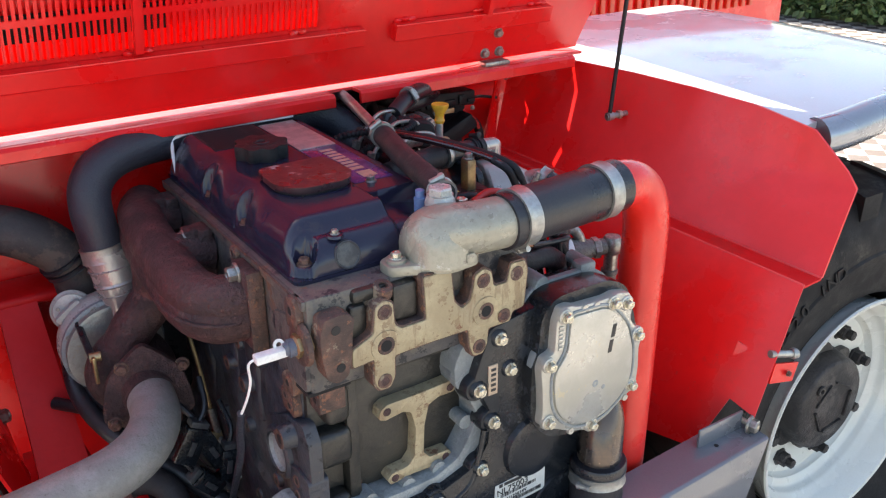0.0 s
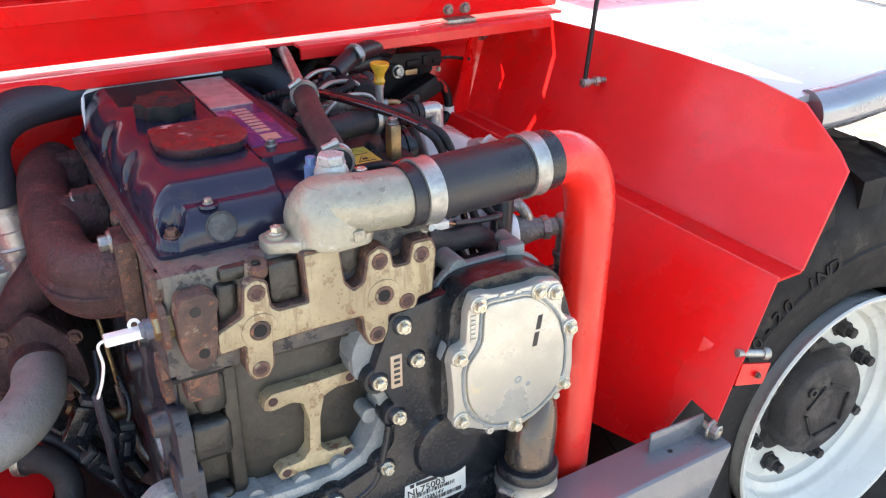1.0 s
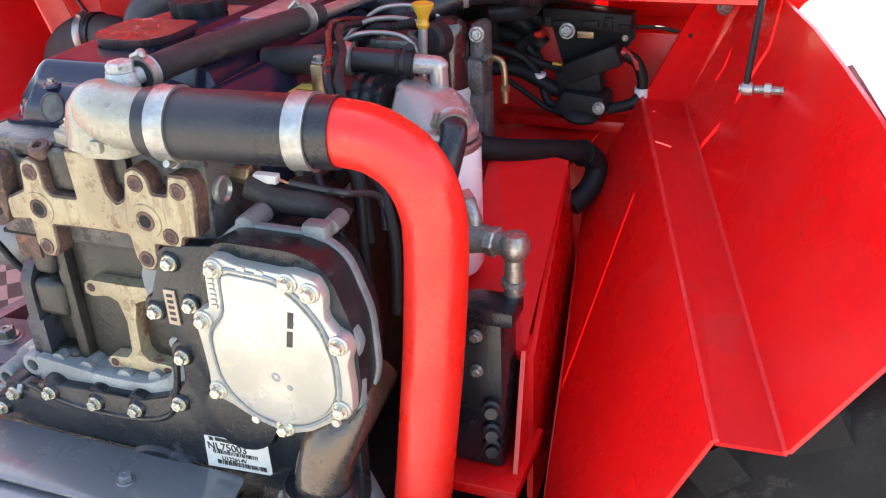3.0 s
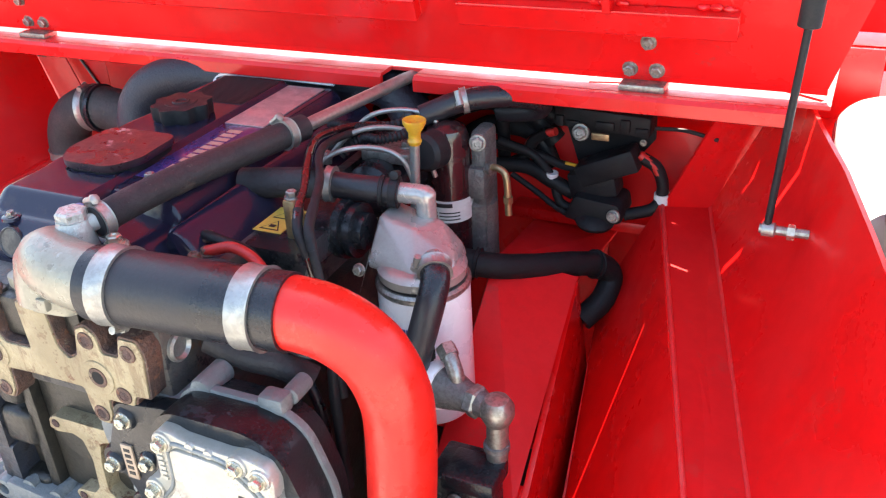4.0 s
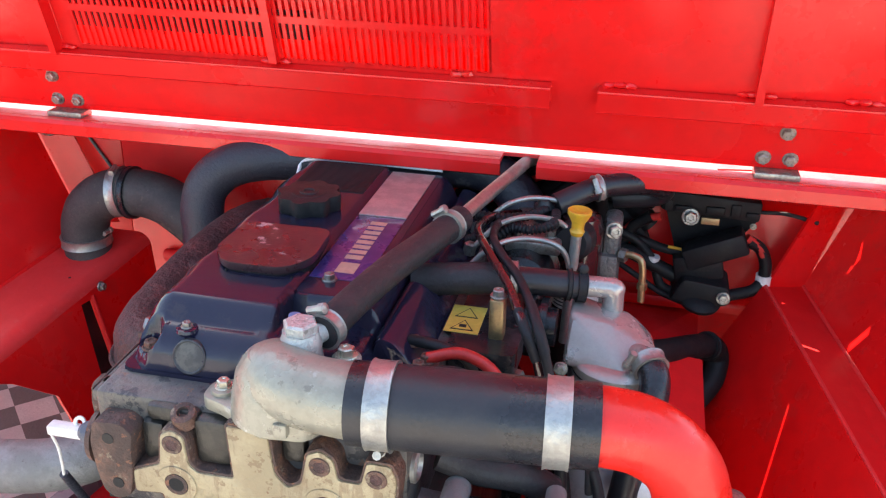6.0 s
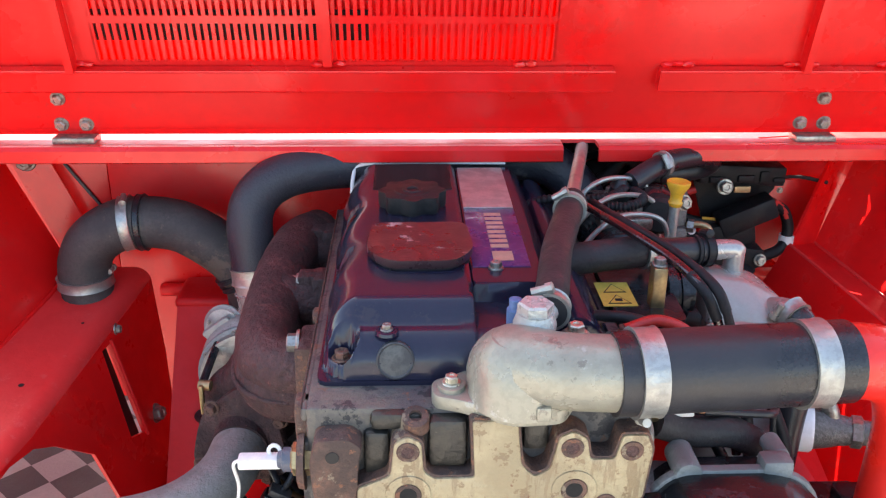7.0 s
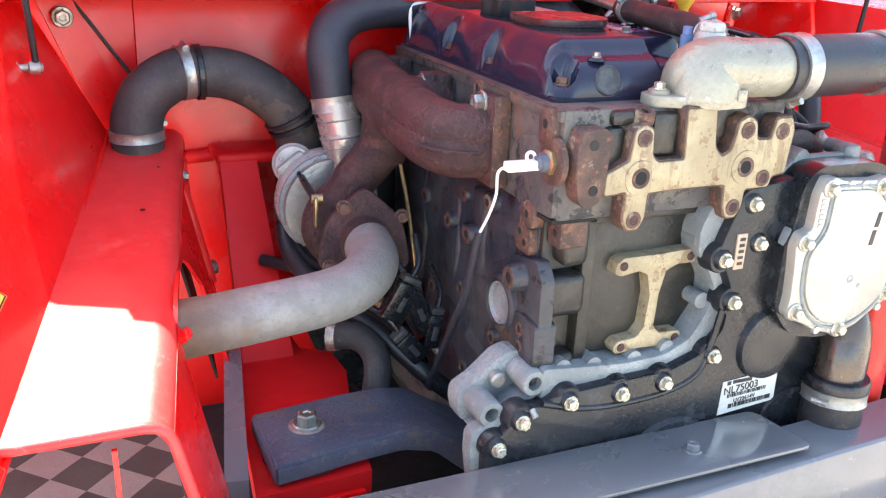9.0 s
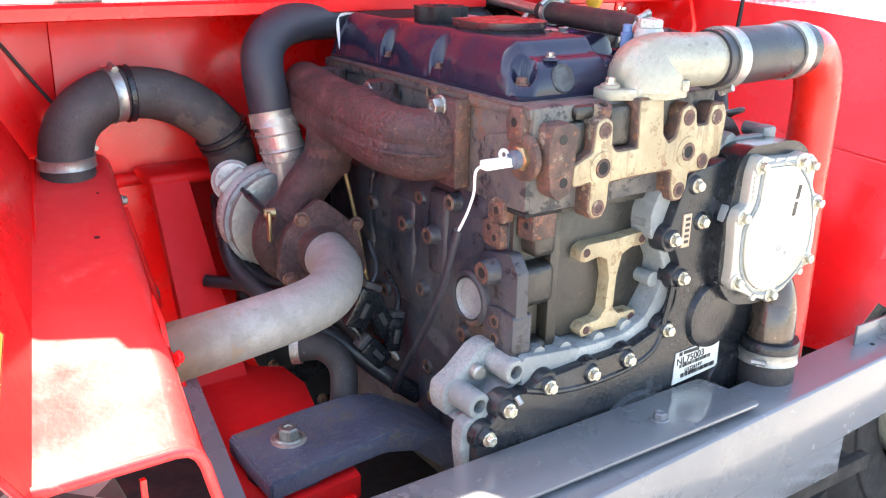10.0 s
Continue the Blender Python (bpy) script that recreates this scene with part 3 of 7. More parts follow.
part("drain_hole", lathe((-0.059, 1.054, top_z(1.054) + 0.0005), (0, 0, 1), [(0, 0.0038), (0.0006, 0.0038)], 14), DARK, box_l)
part("drain_hole", lathe((-0.02, 1.19, top_z(1.19) + 0.0005), (0, 0, 1), [(0, 0.0022), (0.0006, 0.0022)], 14), DARK, box_l)

# firewall with pressed shelf, gussets and bolts
wall = thing("firewall", (0.55, 1.39, 0.6), "red pressed steel bulkhead behind the engine", "body panel")
part("panel", boxed(-0.02, 0.95, 1.385, 1.393, 0.45, LIP - 0.006, 0.002), RED, wall)
part("panel", boxed(-0.22, -0.0205, 1.385, 1.393, 0.86, LIP - 0.006, 0.002), RED, wall)
part("panel", boxed(0.95, 1.30, 1.385, 1.393, 0.45, 1.172, 0.002), RED, wall)
part("panel", boxed(0.95, 1.30, 1.50, 1.508, 1.162, LIP - 0.006, 0.002), RED, wall)
part("panel", boxed(0.95, 1.30, 1.393, 1.50, 1.162, 1.170, 0.002), RED, wall)
part("pressing", tube([(0.045, 1.378, 0.988), (0.10, 1.370, 0.992), (0.30, 1.370, 0.992)], 0.011, seg=14), RED_SATIN, wall)
part("pressing", boxed(0.80, 1.06, 1.345, 1.386, 1.015, 1.035, 0.006), RED, wall)
part("gusset", sheet([(-0.165, 1.345, 1.26), (-0.085, 1.345, 1.05), (-0.03, 1.36, 1.05), (-0.115, 1.36, 1.26)], 0.004), RED, wall)
part("gusset", sheet([(1.048, 1.300, 1.092), (1.108, 1.345, 1.068), (1.185, 1.405, 1.225), (1.120, 1.350, 1.245)], 0.004), RED, wall)
part("sealing_cord", tube([(-0.125, 1.381, 1.262), (-0.097, 1.381, 1.225), (-0.060, 1.381, 1.170), (-0.027, 1.381, 1.122), (0.0, 1.381, 1.085)], 0.0028, seg=8), RUBBER, wall, "thin dark cord along the seam")
part("channel", boxed(0.083, 0.205, 1.296, 1.385, 0.990, 1.010, 0.009, seg=4), RED_SATIN, wall)
bolt(wall, (-0.125, 1.342, 1.221), (0, -1, 0), BOLT_BARE, 1.6)
bolt(wall, (1.150, 1.365, 1.222), (0.5, -1, 0.1), BOLT_BARE, 1.4)

# cowl lip under the hood with a notch for the pipe
cowl = thing("cowl_lip", (0.5, 1.25, 1.29), "red cowl edge with a notch, sunlit along the top", "body panel")
for x0, x1, back in ((-0.26, 0.665, 1.70), (0.715, 1.205, 1.236)):
    bm = bmesh.new()
    add_prism(bm, [(1.212, LIP - 0.023), (1.209, LIP - 0.021), (1.209, LIP - 0.005), (1.214, LIP), (1.224, LIP), (1.224, LIP - 0.005), (1.217, LIP - 0.005), (1.216, LIP - 0.023)], x0, x1, "x", 0.0)
    part("lip", bm, RED, cowl)
    # Paler red here makes the sunlit cowl top burn out to white.
    part("top_strip", boxed(x0, x1, 1.2242, back, LIP - 0.005, LIP + 0.0004), RED_FADED_GLARE, cowl)


def sun_slit_plate(outer, slits, z0, z1):
    """A flat plate with narrow slits cut through it. slits: (start, end, width)."""
    bm = bmesh.new()
    loops = [outer]
    for (xa, ya), (xb, yb), w in slits:
        d = Vector((xb - xa, yb - ya)).normalized()
        s = Vector((-d.y, d.x)) * w / 2
        a, b = Vector((xa, ya)), Vector((xb, yb))
        loops.append([a + s, a - s, b - s, b + s])
    es = []
    for lp in loops:
        vs = [bm.verts.new((p[0], p[1], z1)) for p in lp]
        es += [bm.edges.new((vs[i], vs[(i + 1) % len(vs)])) for i in range(len(vs))]
    bmesh.ops.triangle_fill(bm, edges=es, use_beauty=True)
    g = bmesh.ops.extrude_face_region(bm, geom=bm.faces[:])
    for v in g["geom"]:
        if isinstance(v, bmesh.types.BMVert):
            v.co.z = z0
    return bm


# Slits are added, placed so that sun streaks land on the right wing.
part("top_plate", sun_slit_plate([(0.715, 1.2365), (1.246, 1.2365), (1.246, 1.70), (0.715, 1.70)],
                             [((1.122, 1.326), (1.148, 1.305), 0.0065), ((1.170, 1.290), (1.236, 1.253), 0.0075), ((1.105, 1.414), (1.153, 1.380), 0.0120), ((1.117, 1.420), (1.137, 1.404), 0.0040), ((0.952, 1.2500), (1.040, 1.2660), 0.0060), ((1.044, 1.387), (1.076, 1.403), 0.0050), ((1.062, 1.300), (1.083, 1.305), 0.0060)], LIP - 0.005, LIP), RED_FADED_GLARE, cowl)
part("notch_floor", boxed(0.665, 0.715, 1.245, 1.70, LIP - 0.005, LIP), RED_FADED_GLARE, cowl)

# ---- hood, standing open ----
hood = thing("hood", (0.5, 1.26, 1.31), "red engine hood standing open with a slotted vent", "hood")
LEAN_H = 0.28
BASE_Y, BASE_Z = 1.248, 1.297


def hood_pose(x, up, out):
    """A place on the open hood: along x, up its inner face, and out towards the engine."""
    return Vector((x, BASE_Y - LEAN_H * up - out, BASE_Z + up - LEAN_H * out))


HOOD = Matrix(((1, 0, 0, 0), (0, -LEAN_H, -1, BASE_Y), (0, 1, -LEAN_H, BASE_Z), (0, 0, 0, 1)))
HL, HR, HT = -0.215, 1.240, 1.02
VL, VR = 0.045, 0.645


def hood_box(x0, x1, u0, u1, o0, o1, bevel=0.0):
    return boxed(x0, x1, u0, u1, o0, o1, bevel, HOOD)


# the skin's unseen upper corners are cut off to shape the sun patches below
part("skin", prism([(HL, 0), (VL, 0), (VL, 0.362), (-0.08, 0.366), (-0.152, 0.308), (-0.177, 0.296), (-0.178, 0.270), (-0.252, 0.240)], -0.004, 0, "z", 0, 0, HOOD), RED, hood)
part("skin", prism([(VR, 0), (HR, 0), (1.375, 0.44), (VR, 0.44)], -0.004, 0, "z", 0, 0, HOOD), RED, hood)
part("skin", hood_box(VL, VR, 0, 0.100, -0.004, 0, 0.0), RED, hood)
part("skin", prism([(VL, 0.30), (VR, 0.30), (VR, 0.44), (1.375, 0.44), (1.41, 0.60), (1.40, HT), (0.17, HT), (0.158, 0.50), (0.149, 0.437), (0.127, 0.368), (0.12, 0.362), (VL, 0.362)], -0.004, 0, "z", 0, 0, HOOD), RED, hood)
part("bottom_flange", hood_box(HL, HR, -0.0075, 0.0005, -0.004, 0.0005), RED, hood)
# slotted vent sheet
bm = bmesh.new()
rows = ((0.100, 0.152), (0.160, 0.212), (0.220, 0.272))
for lo, hi in ((0.098, 0.101), (0.151, 0.161), (0.211, 0.221), (0.271, 0.301)):
    add_box(bm, VL, VR, lo, hi, -0.003, 0, 0, HOOD)
k = 62
for i in range(k + 1):
    x = VL + (VR - VL) * i / k
    for lo, hi in rows:
        add_box(bm, x - 0.0026, x + 0.0026, lo, hi, -0.003, 0, 0, HOOD)
part("vent_sheet", bm, RED, hood, "red sheet with rows of narrow slots")
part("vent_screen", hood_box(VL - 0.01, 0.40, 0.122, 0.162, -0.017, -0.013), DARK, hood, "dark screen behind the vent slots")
part("lower_baffle", hood_box(VL - 0.03, VR + 0.03, 0.112, 0.150, -0.047, -0.044), RED, hood)
part("lower_baffle", hood_box(VL - 0.03, VR + 0.03, 0.060, 0.1115, -0.047, -0.044), RED, hood)
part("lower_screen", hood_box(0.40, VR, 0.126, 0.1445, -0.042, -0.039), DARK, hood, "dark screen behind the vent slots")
part("outer_skin", hood_box(VL - 0.03, VR + 0.03, 0.122, 0.36, -0.026, -0.022), RED, hood)
# stiffeners: angle irons below the vent, uprights, side flanges
for x0, x1 in ((HL + 0.02, 0.725), (0.790, 1.135)):
    part("stiffener", hood_box(x0, x1, 0.066, 0.093, 0.0, 0.018, 0.002), RED, hood)
for x, hi in ((0.012, 0.33), (0.985, 0.40)):
    part("upright", hood_box(x - 0.004, x + 0.004, 0.093, hi, 0.0, 0.022, 0.001), RED, hood)
random.seed(8)
for x, u in ((0.80, 0.096), (0.815, 0.097), (0.828, 0.096), (0.968, 0.096), (0.978, 0.097), (1.000, 0.096), (1.095, 0.096), (1.11, 0.097), (1.125, 0.095), (0.03, 0.096), (0.02, 0.097), (0.33, 0.096), (0.36, 0.097), (0.60, 0.096), (0.615, 0.097)):
    m = HOOD @ Matrix.Translation((x, u, 0.002)) @ Matrix.Diagonal((1.6, 0.7, 0.7, 1))
    bm = bmesh.new()
    bmesh.ops.create_icosphere(bm, subdivisions=2, radius=0.0055, matrix=m)
    for v in bm.verts:
        v.co += Vector((noise.noise(v.co * 400), noise.noise(v.co * 410), noise.noise(v.co * 420))) * 0.0016
    part("weld_bead", bm, RED, hood)
part("centre_rib", hood_box(0.340, 0.350, 0.098, 0.30, 0.0, 0.012, 0.001), RED, hood)
part("top_flange", hood_box(0.16, 1.40, HT - 0.004, HT, -0.03, 0.03, 0.001), RED, hood)
for x in (-0.012, 1.020):
    for dx, u in ((-0.014, 0.008), (0.020, 0.008), (-0.010 if x < 0.5 else 0.010, 0.046)):
        bolt(hood, hood_pose(x + dx, u, 0.0), (0, -1, -0.2), BOLT_BARE, 1.05, "hinge_bolt", "bright steel hinge bolt with washer")
    part("hinge", boxed(x - 0.024, x + 0.034, 1.226, 1.256, LIP, LIP + 0.009, 0.002), BOLT_STEEL, hood, "bare steel hinge leaf")

# gas struts
for ball, up, sx in (((1.203, 1.098, 1.182), (1.226, 1.085, 1.52), 1), ((-0.168, 1.147, 1.179), (-0.18, 1.13, 1.40), -1)):
    strut = thing("gas_strut", ball, "black gas strut holding up the hood", "gas strut", "hood struts")
    b0, b1 = Vector(ball), Vector(up)
    d = (b1 - b0).normalized()
    part("rod", tube([b0, b0.lerp(b1, 0.75)], 0.0042, seg=12), PLASTIC, strut)
    part("cylinder", lathe(b0.lerp(b1, 0.68), d, [(0, 0.007), (0.002, 0.0115), (0.30 if sx > 0 else 0.06, 0.0115), (0.302 if sx > 0 else 0.062, 0.005)], 20), PLASTIC, strut)
    part("ball_stud", tube([b0 + Vector((-0.008 * sx, 0, 0)), b0 + Vector((0.045 * sx, 0, 0.0))], 0.0055, seg=10), BOLT_STEEL, strut)
    part("socket", lathe(b0 - Vector((0.006 * sx, 0, 0)), (sx, 0, 0), [(0, 0.004), (0.001, 0.0085), (0.014, 0.0085), (0.016, 0.006)], 14), STEEL, strut)
    if sx < 0:
        part("end_bracket", boxed(-0.20, -0.165, 1.125, 1.225, 1.395, 1.40, 0.001), BLACK_CASE, strut)
    part("lock_nut", lathe(b0 + Vector((0.022 * sx, 0, 0)), (sx, 0, 0), [(0, 0.009), (0.008, 0.009)], 6), ZINC, strut)

# ---- sill rail and cover plate ----
def sill_y(x):
    return 0.520 + 0.060 * x


sill = thing("sill_rail", (0.3, 0.57, 0.5), "dark grey painted steel sill rail", "chassis rail")
bm = bmesh.new()
ends = []
for x, cut, dz in ((-0.9, 0.0, 0.006), (1.134, 0.55, -0.012)):
    y = sill_y(x)
    ends.append([bm.verts.new((x - cut * (0.766 - z), y + dy, z + dz)) for dy, z in ((0.080, 0.750), (0.080, 0.766), (0.008, 0.766), (0.004, 0.7655), (0.0012, 0.7635), (0, 0.760), (-0.010, 0.665), (-0.008, 0.661), (0.006, 0.66), (0.02, 0.75))])
n = len(ends[0])
for i in range(n):
    bm.faces.new((ends[0][i], ends[0][(i + 1) % n], ends[1][(i + 1) % n], ends[1][i]))
bm.faces.new(ends[0])
bm.faces.new(ends[1])
part("rail", bm, GREY, sill)
part("lower_rail", boxed(-0.9, 0.95, 0.59, 0.63, 0.56, 0.66, 0.004), GREY, sill)
part("end_tab", boxed(1.010, 1.116, 0.634, 0.639, 0.740, 0.789, 0.002), GREY, sill)
part("rail_hole", lathe((1.040, 0.622, 0.7555), (0, 0, 1), [(0, 0.004), (0.0006, 0.004)], 12), DARK, sill)
plate = thing("cover_plate", (0.3, 0.62, 0.766), "grey cover plate bolted on the sill", "cover plate")
part("plate", prism([(-0.5, 0.574), (0.690, 0.574), (0.676, 0.672), (-0.5, 0.672)], 0.7675, 0.7725, "z", 0.0012, [0.001, 0.012, 0.016, 0.001], None, True), GREY, plate)
bolt(plate, (0.533, 0.618, 0.773), (0, 0, 1), bolt_mesh("grey_bolt", GREY), 1.25)

# ---- red chassis floor, post and engine mount ----
floor = thing("chassis_cross_member", (0.1, 1.0, 0.6), "red painted steel cross member under the engine mount", "chassis member")
part("plate", prism([(0.02, 0.775), (0.17, 0.785), (0.19, 0.93), (0.222, 1.05), (0.218, 1.12), (0.175, 1.15), (0.17, 1.30), (0.075, 1.30), (0.06, 1.10)], 0.688, 0.722, "z", 0.003), RED_SATIN, floor)
part("web", boxed(0.03, 0.16, 0.775, 0.785, 0.60, 0.70, 0.002), RED, floor)
post = thing("chassis_post", (0.12, 1.29, 0.6), "red flat steel upright beside the turbocharger", "chassis member")
part("upright", sheet([(0.078, 1.11, 0.70), (0.160, 1.11, 0.70), (0.147, 1.298, 1.000), (0.088, 1.298, 1.000)], 0.02), RED_SATIN, post)
part("side_web", sheet([(0.158, 1.11, 0.70), (0.160, 1.36, 0.70), (0.149, 1.39, 1.0), (0.147, 1.298, 1.000)], 0.005), RED_SATIN, post)
part("grey_strip", sheet([(-0.016, 0.78, 0.75), (0.012, 0.775, 0.75), (0.075, 1.12, 0.75), (0.050, 1.12, 0.75)], 0.03), GREY, floor, "bare grey metal strip")
rail_r = thing("chassis_rail", (0.95, 1.1, 0.6), "red sloping chassis rail beside the oil filter", "chassis member")
part("top_plate", sheet([(0.855, 1.14, 1.058), (0.870, 0.87, 0.892), (0.978, 0.87, 0.885), (0.958, 1.18, 1.020)][::-1], 0.012), RED_SATIN, rail_r)
part("rear_shelf", sheet([(0.855, 1.14, 1.056), (0.958, 1.18, 1.018), (0.965, 1.384, 1.000), (0.84, 1.384, 1.010)], 0.008), RED_SATIN, rail_r)
part("side_plate", sheet([(0.955, 1.18, 1.018), (0.985, 0.87, 0.880), (0.985, 0.87, 0.62), (0.955, 1.30, 0.62)], -0.008), RED, rail_r)
part("foot", boxed(0.88, 1.0, 0.765, 0.90, 0.735, 0.752, 0.003), RED, rail_r)
part("foot_web", sheet([(0.992, 0.80, 0.752), (0.985, 0.90, 0.752), (0.983, 0.90, 0.90), (0.986, 0.86, 0.90)], 0.006), RED, rail_r)

mount = thing("engine_mount", (0.1, 0.86, 0.72), "blue-black cranked steel engine mount arm", "engine mount")
bm = bmesh.new()
secs = [(0.045, 0.780, 0.915, 0.740, 0.768), (0.16, 0.795, 0.925, 0.742, 0.770), (0.22, 0.80, 0.925, 0.742, 0.772), (0.265, 0.80, 0.925, 0.730, 0.765), (0.31, 0.80, 0.92, 0.690, 0.738), (0.38, 0.80, 0.92, 0.64, 0.70)]
rings = []
for x, y0, y1, z0, z1 in secs:
    rings.append([bm.verts.new(p) for p in ((x, y0, z0), (x, y1, z0), (x, y1, z1), (x, y0, z1))])
for p, q in zip(rings, rings[1:]):
    for i in range(4):
        bm.faces.new((p[i], p[(i + 1) % 4], q[(i + 1) % 4], q[i]))
bm.faces.new(rings[0])
bm.faces.new(rings[-1])
bmesh.ops.bevel(bm, geom=[e for e in bm.edges], offset=0.004, segments=2, affect="EDGES")
part("arm", bm, BLUE_STEEL, mount)
part("washer", lathe((0.107, 0.862, 0.767), (0, 0, 1), [(0, 0.024), (0.003, 0.024), (0.004, 0.022), (0.004, 0.01)], 28), STEEL, mount)
bolt(mount, (0.107, 0.862, 0.771), (0, 0, 1), BOLT_BARE, 1.9)
mount.location.z -= 0.013
part("rubber_pad", lathe((0.10, 0.85, 0.734), (0, 0, 1), [(0, 0.055), (0.012, 0.05)], 24), RUBBER_GREY, mount)

# ---- engine ----
engine = thing("diesel_engine", (0.5, 0.95, 0.62), "weathered black diesel engine with rusty and bare iron faces", "engine")
block = part("cylinder_block", boxed(0.362, 0.690, 0.735, 1.22, 0.60, 1.065, 0.006), BLOCK, engine)
bm = bmesh.new()
NS, NT = 72, 60
skin = []
for j in range(NT + 1):
    z = 0.62 + 0.442 * j / NT
    row = []
    for i in range(NS + 1):
        y = 0.742 + 0.476 * i / NS
        q = Vector((0, y, z))
        lump = 0.010 * noise.noise(q * 9 + Vector((3, 0, 0))) + 0.004 * noise.noise(q * 26) + 0.0012 * noise.noise(q * 90)
        step = 0.006 if z < 0.835 + 0.02 * math.sin(y * 14) else 0.0
        edge = min(1.0, min(i, NS - i, j, NT - j) / 3)
        row.append(bm.verts.new((0.3595 - (0.004 + abs(lump) + step) * edge, y, z)))
    skin.append(row)
for j in range(NT):
    for i in range(NS):
        bm.faces.new((skin[j][i], skin[j][i + 1], skin[j + 1][i + 1], skin[j + 1][i]))
g = bmesh.ops.extrude_face_region(bm, geom=bm.faces[:])
for v in g["geom"]:
    if isinstance(v, bmesh.types.BMVert):
        v.co.x = 0.3625
part("block_side", bm, BLOCK_SIDE, block, "flaking blue-black paint over rusty iron", smooth=60)
head = part("cylinder_head", boxed(0.356, 0.672, 0.700, 1.215, 1.062, 1.192, 0.005), HEAD_GRIME, engine)
# lugs, plates and bosses on the exhaust side of head and block


def side_lug(parent, outline, x0, x1, holes, mat, name="lug"):
    """A flat cast lug on the exhaust side, with bolt holes."""
    lug = part(name, prism(outline, x0, x1, "x", 0.0018, 0.006), mat, parent)
    for y, z, r in holes:
        part("lug_hole", lathe((x0 + 0.0002, y, z), (-1, 0, 0), [(0, r * 1.7), (0.0012, r * 1.55), (0.0012, r), (0.0004, r * 0.94)], 20), RUST_PAD, lug)
        part("hole_bore", lathe((x0 + 0.0002, y, z), (-1, 0, 0), [(0, r), (0.0006, r * 0.95), (0.0006, 0)], 16), DARK, lug)
    return lug


def side_boss(y, z, r, out):
    """A round cast boss with a rusty drilled end."""
    x = 0.360
    bs = part("boss", lathe((x, y, z), (-1, 0, 0), [(-0.004, r * 1.7), (0.003, r * 1.4), (out - 0.002, r * 1.15), (out, r * 1.05), (out, r * 0.5)], 22), BLOCK_SIDE, block)
    part("boss_face", lathe((x - out, y, z), (-1, 0, 0), [(-0.001, r * 1.02), (0.0010, r * 0.98), (0.0010, r * 0.55), (0.0002, r * 0.5)], 22), RUST_PAD, bs, "bare rusty boss face")
    part("boss_bore", lathe((x - out, y, z), (-1, 0, 0), [(-0.001, r * 0.52), (0.0003, r * 0.52), (0.0003, 0)], 14), DARK, bs)


part("head_lip", boxed(0.3515, 0.360, 0.702, 1.212, 1.177, 1.1905, 0.003), HEAD_GRIME, head)
part("head_lip_rust", boxed(0.3505, 0.3525, 0.704, 1.208, 1.1885, 1.1912, 0.0005), RUST_PAD, head, "rust line under the cover")
part("sensor_plate", prism([(0.786, 1.146), (0.735, 1.158), (0.702, 1.156), (0.702, 1.066), (0.786, 1.064)], 0.3505, 0.358, "x", 0.0015, 0.006), HEAD_GRIME, head)
part("sensor_ring", lathe((0.3510, 0.709, 1.133), (-1, 0, 0), [(-0.003, 0.0290), (0.003, 0.0275), (0.004, 0.025), (0.004, 0.014)], 30), RUST_PAD, head, "rusty ring round the sensor")
side_lug(head, [(0.709, 1.150), (0.736, 1.148), (0.740, 1.176), (0.734, 1.1905), (0.712, 1.1905), (0.707, 1.172)], 0.3455, 0.358, [(0.7225, 1.173, 0.0058)], RUST_PAD)
side_lug(head, [(0.890, 1.168), (0.912, 1.168), (0.914, 1.186), (0.906, 1.1905), (0.894, 1.1905), (0.888, 1.184)], 0.3455, 0.356, [(0.901, 1.181, 0.0048)], RUST_PAD)
side_lug(block, [(0.736, 1.043), (0.768, 1.040), (0.771, 1.062), (0.758, 1.074), (0.738, 1.072)], 0.3465, 0.362, [(0.751, 1.058, 0.0052)], RUST_PAD)
side_lug(block, [(0.742, 1.006), (0.778, 1.008), (0.784, 1.036), (0.768, 1.044), (0.744, 1.040)], 0.3485, 0.364, [(0.768, 1.031, 0.0046), (0.756, 1.020, 0.0046)], RUST_PAD)
side_lug(block, [(0.703, 1.026), (0.733, 1.026), (0.735, 1.088), (0.724, 1.096), (0.704, 1.092)], 0.3665, 0.402, [(0.7185, 1.075, 0.0052), (0.7165, 1.044, 0.0052)], RUST_PAD)
part("joint_gap", boxed(0.3520, 0.41, 0.702, 0.745, 1.0590, 1.0645), DARK, block)
# corner flange of the block with its core plug
side_lug(block, [(0.704, 0.880), (0.706, 0.985), (0.722, 1.008), (0.770, 1.000), (0.838, 0.962), (0.842, 0.900), (0.815, 0.858), (0.745, 0.850)], 0.3480, 0.366, [], BLOCK_SIDE, "corner_flange")
side_lug(block, [(0.704, 0.846), (0.704, 0.930), (0.740, 0.934), (0.766, 0.926), (0.768, 0.870), (0.742, 0.846)], 0.3430, 0.372, [(0.742, 0.912, 0.0055), (0.742, 0.888, 0.0055)], BLOCK_SIDE)
part("core_plug_ring", lathe((0.3485, 0.797, 0.925), (-1, 0, 0), [(-0.004, 0.0410), (0.006, 0.0385), (0.009, 0.0350), (0.009, 0.0305), (0.002, 0.0285), (0.002, 0.02)], 36), BLOCK_SIDE, block)
part("core_plug", lathe((0.3465, 0.797, 0.925), (-1, 0, 0), [(0, 0.0285), (0.005, 0.0280), (0.0055, 0.0265), (0.001, 0.0235), (0.0005, 0.012), (0.0008, 0)], 32), ALU_DULL, block, "dull metal core plug")
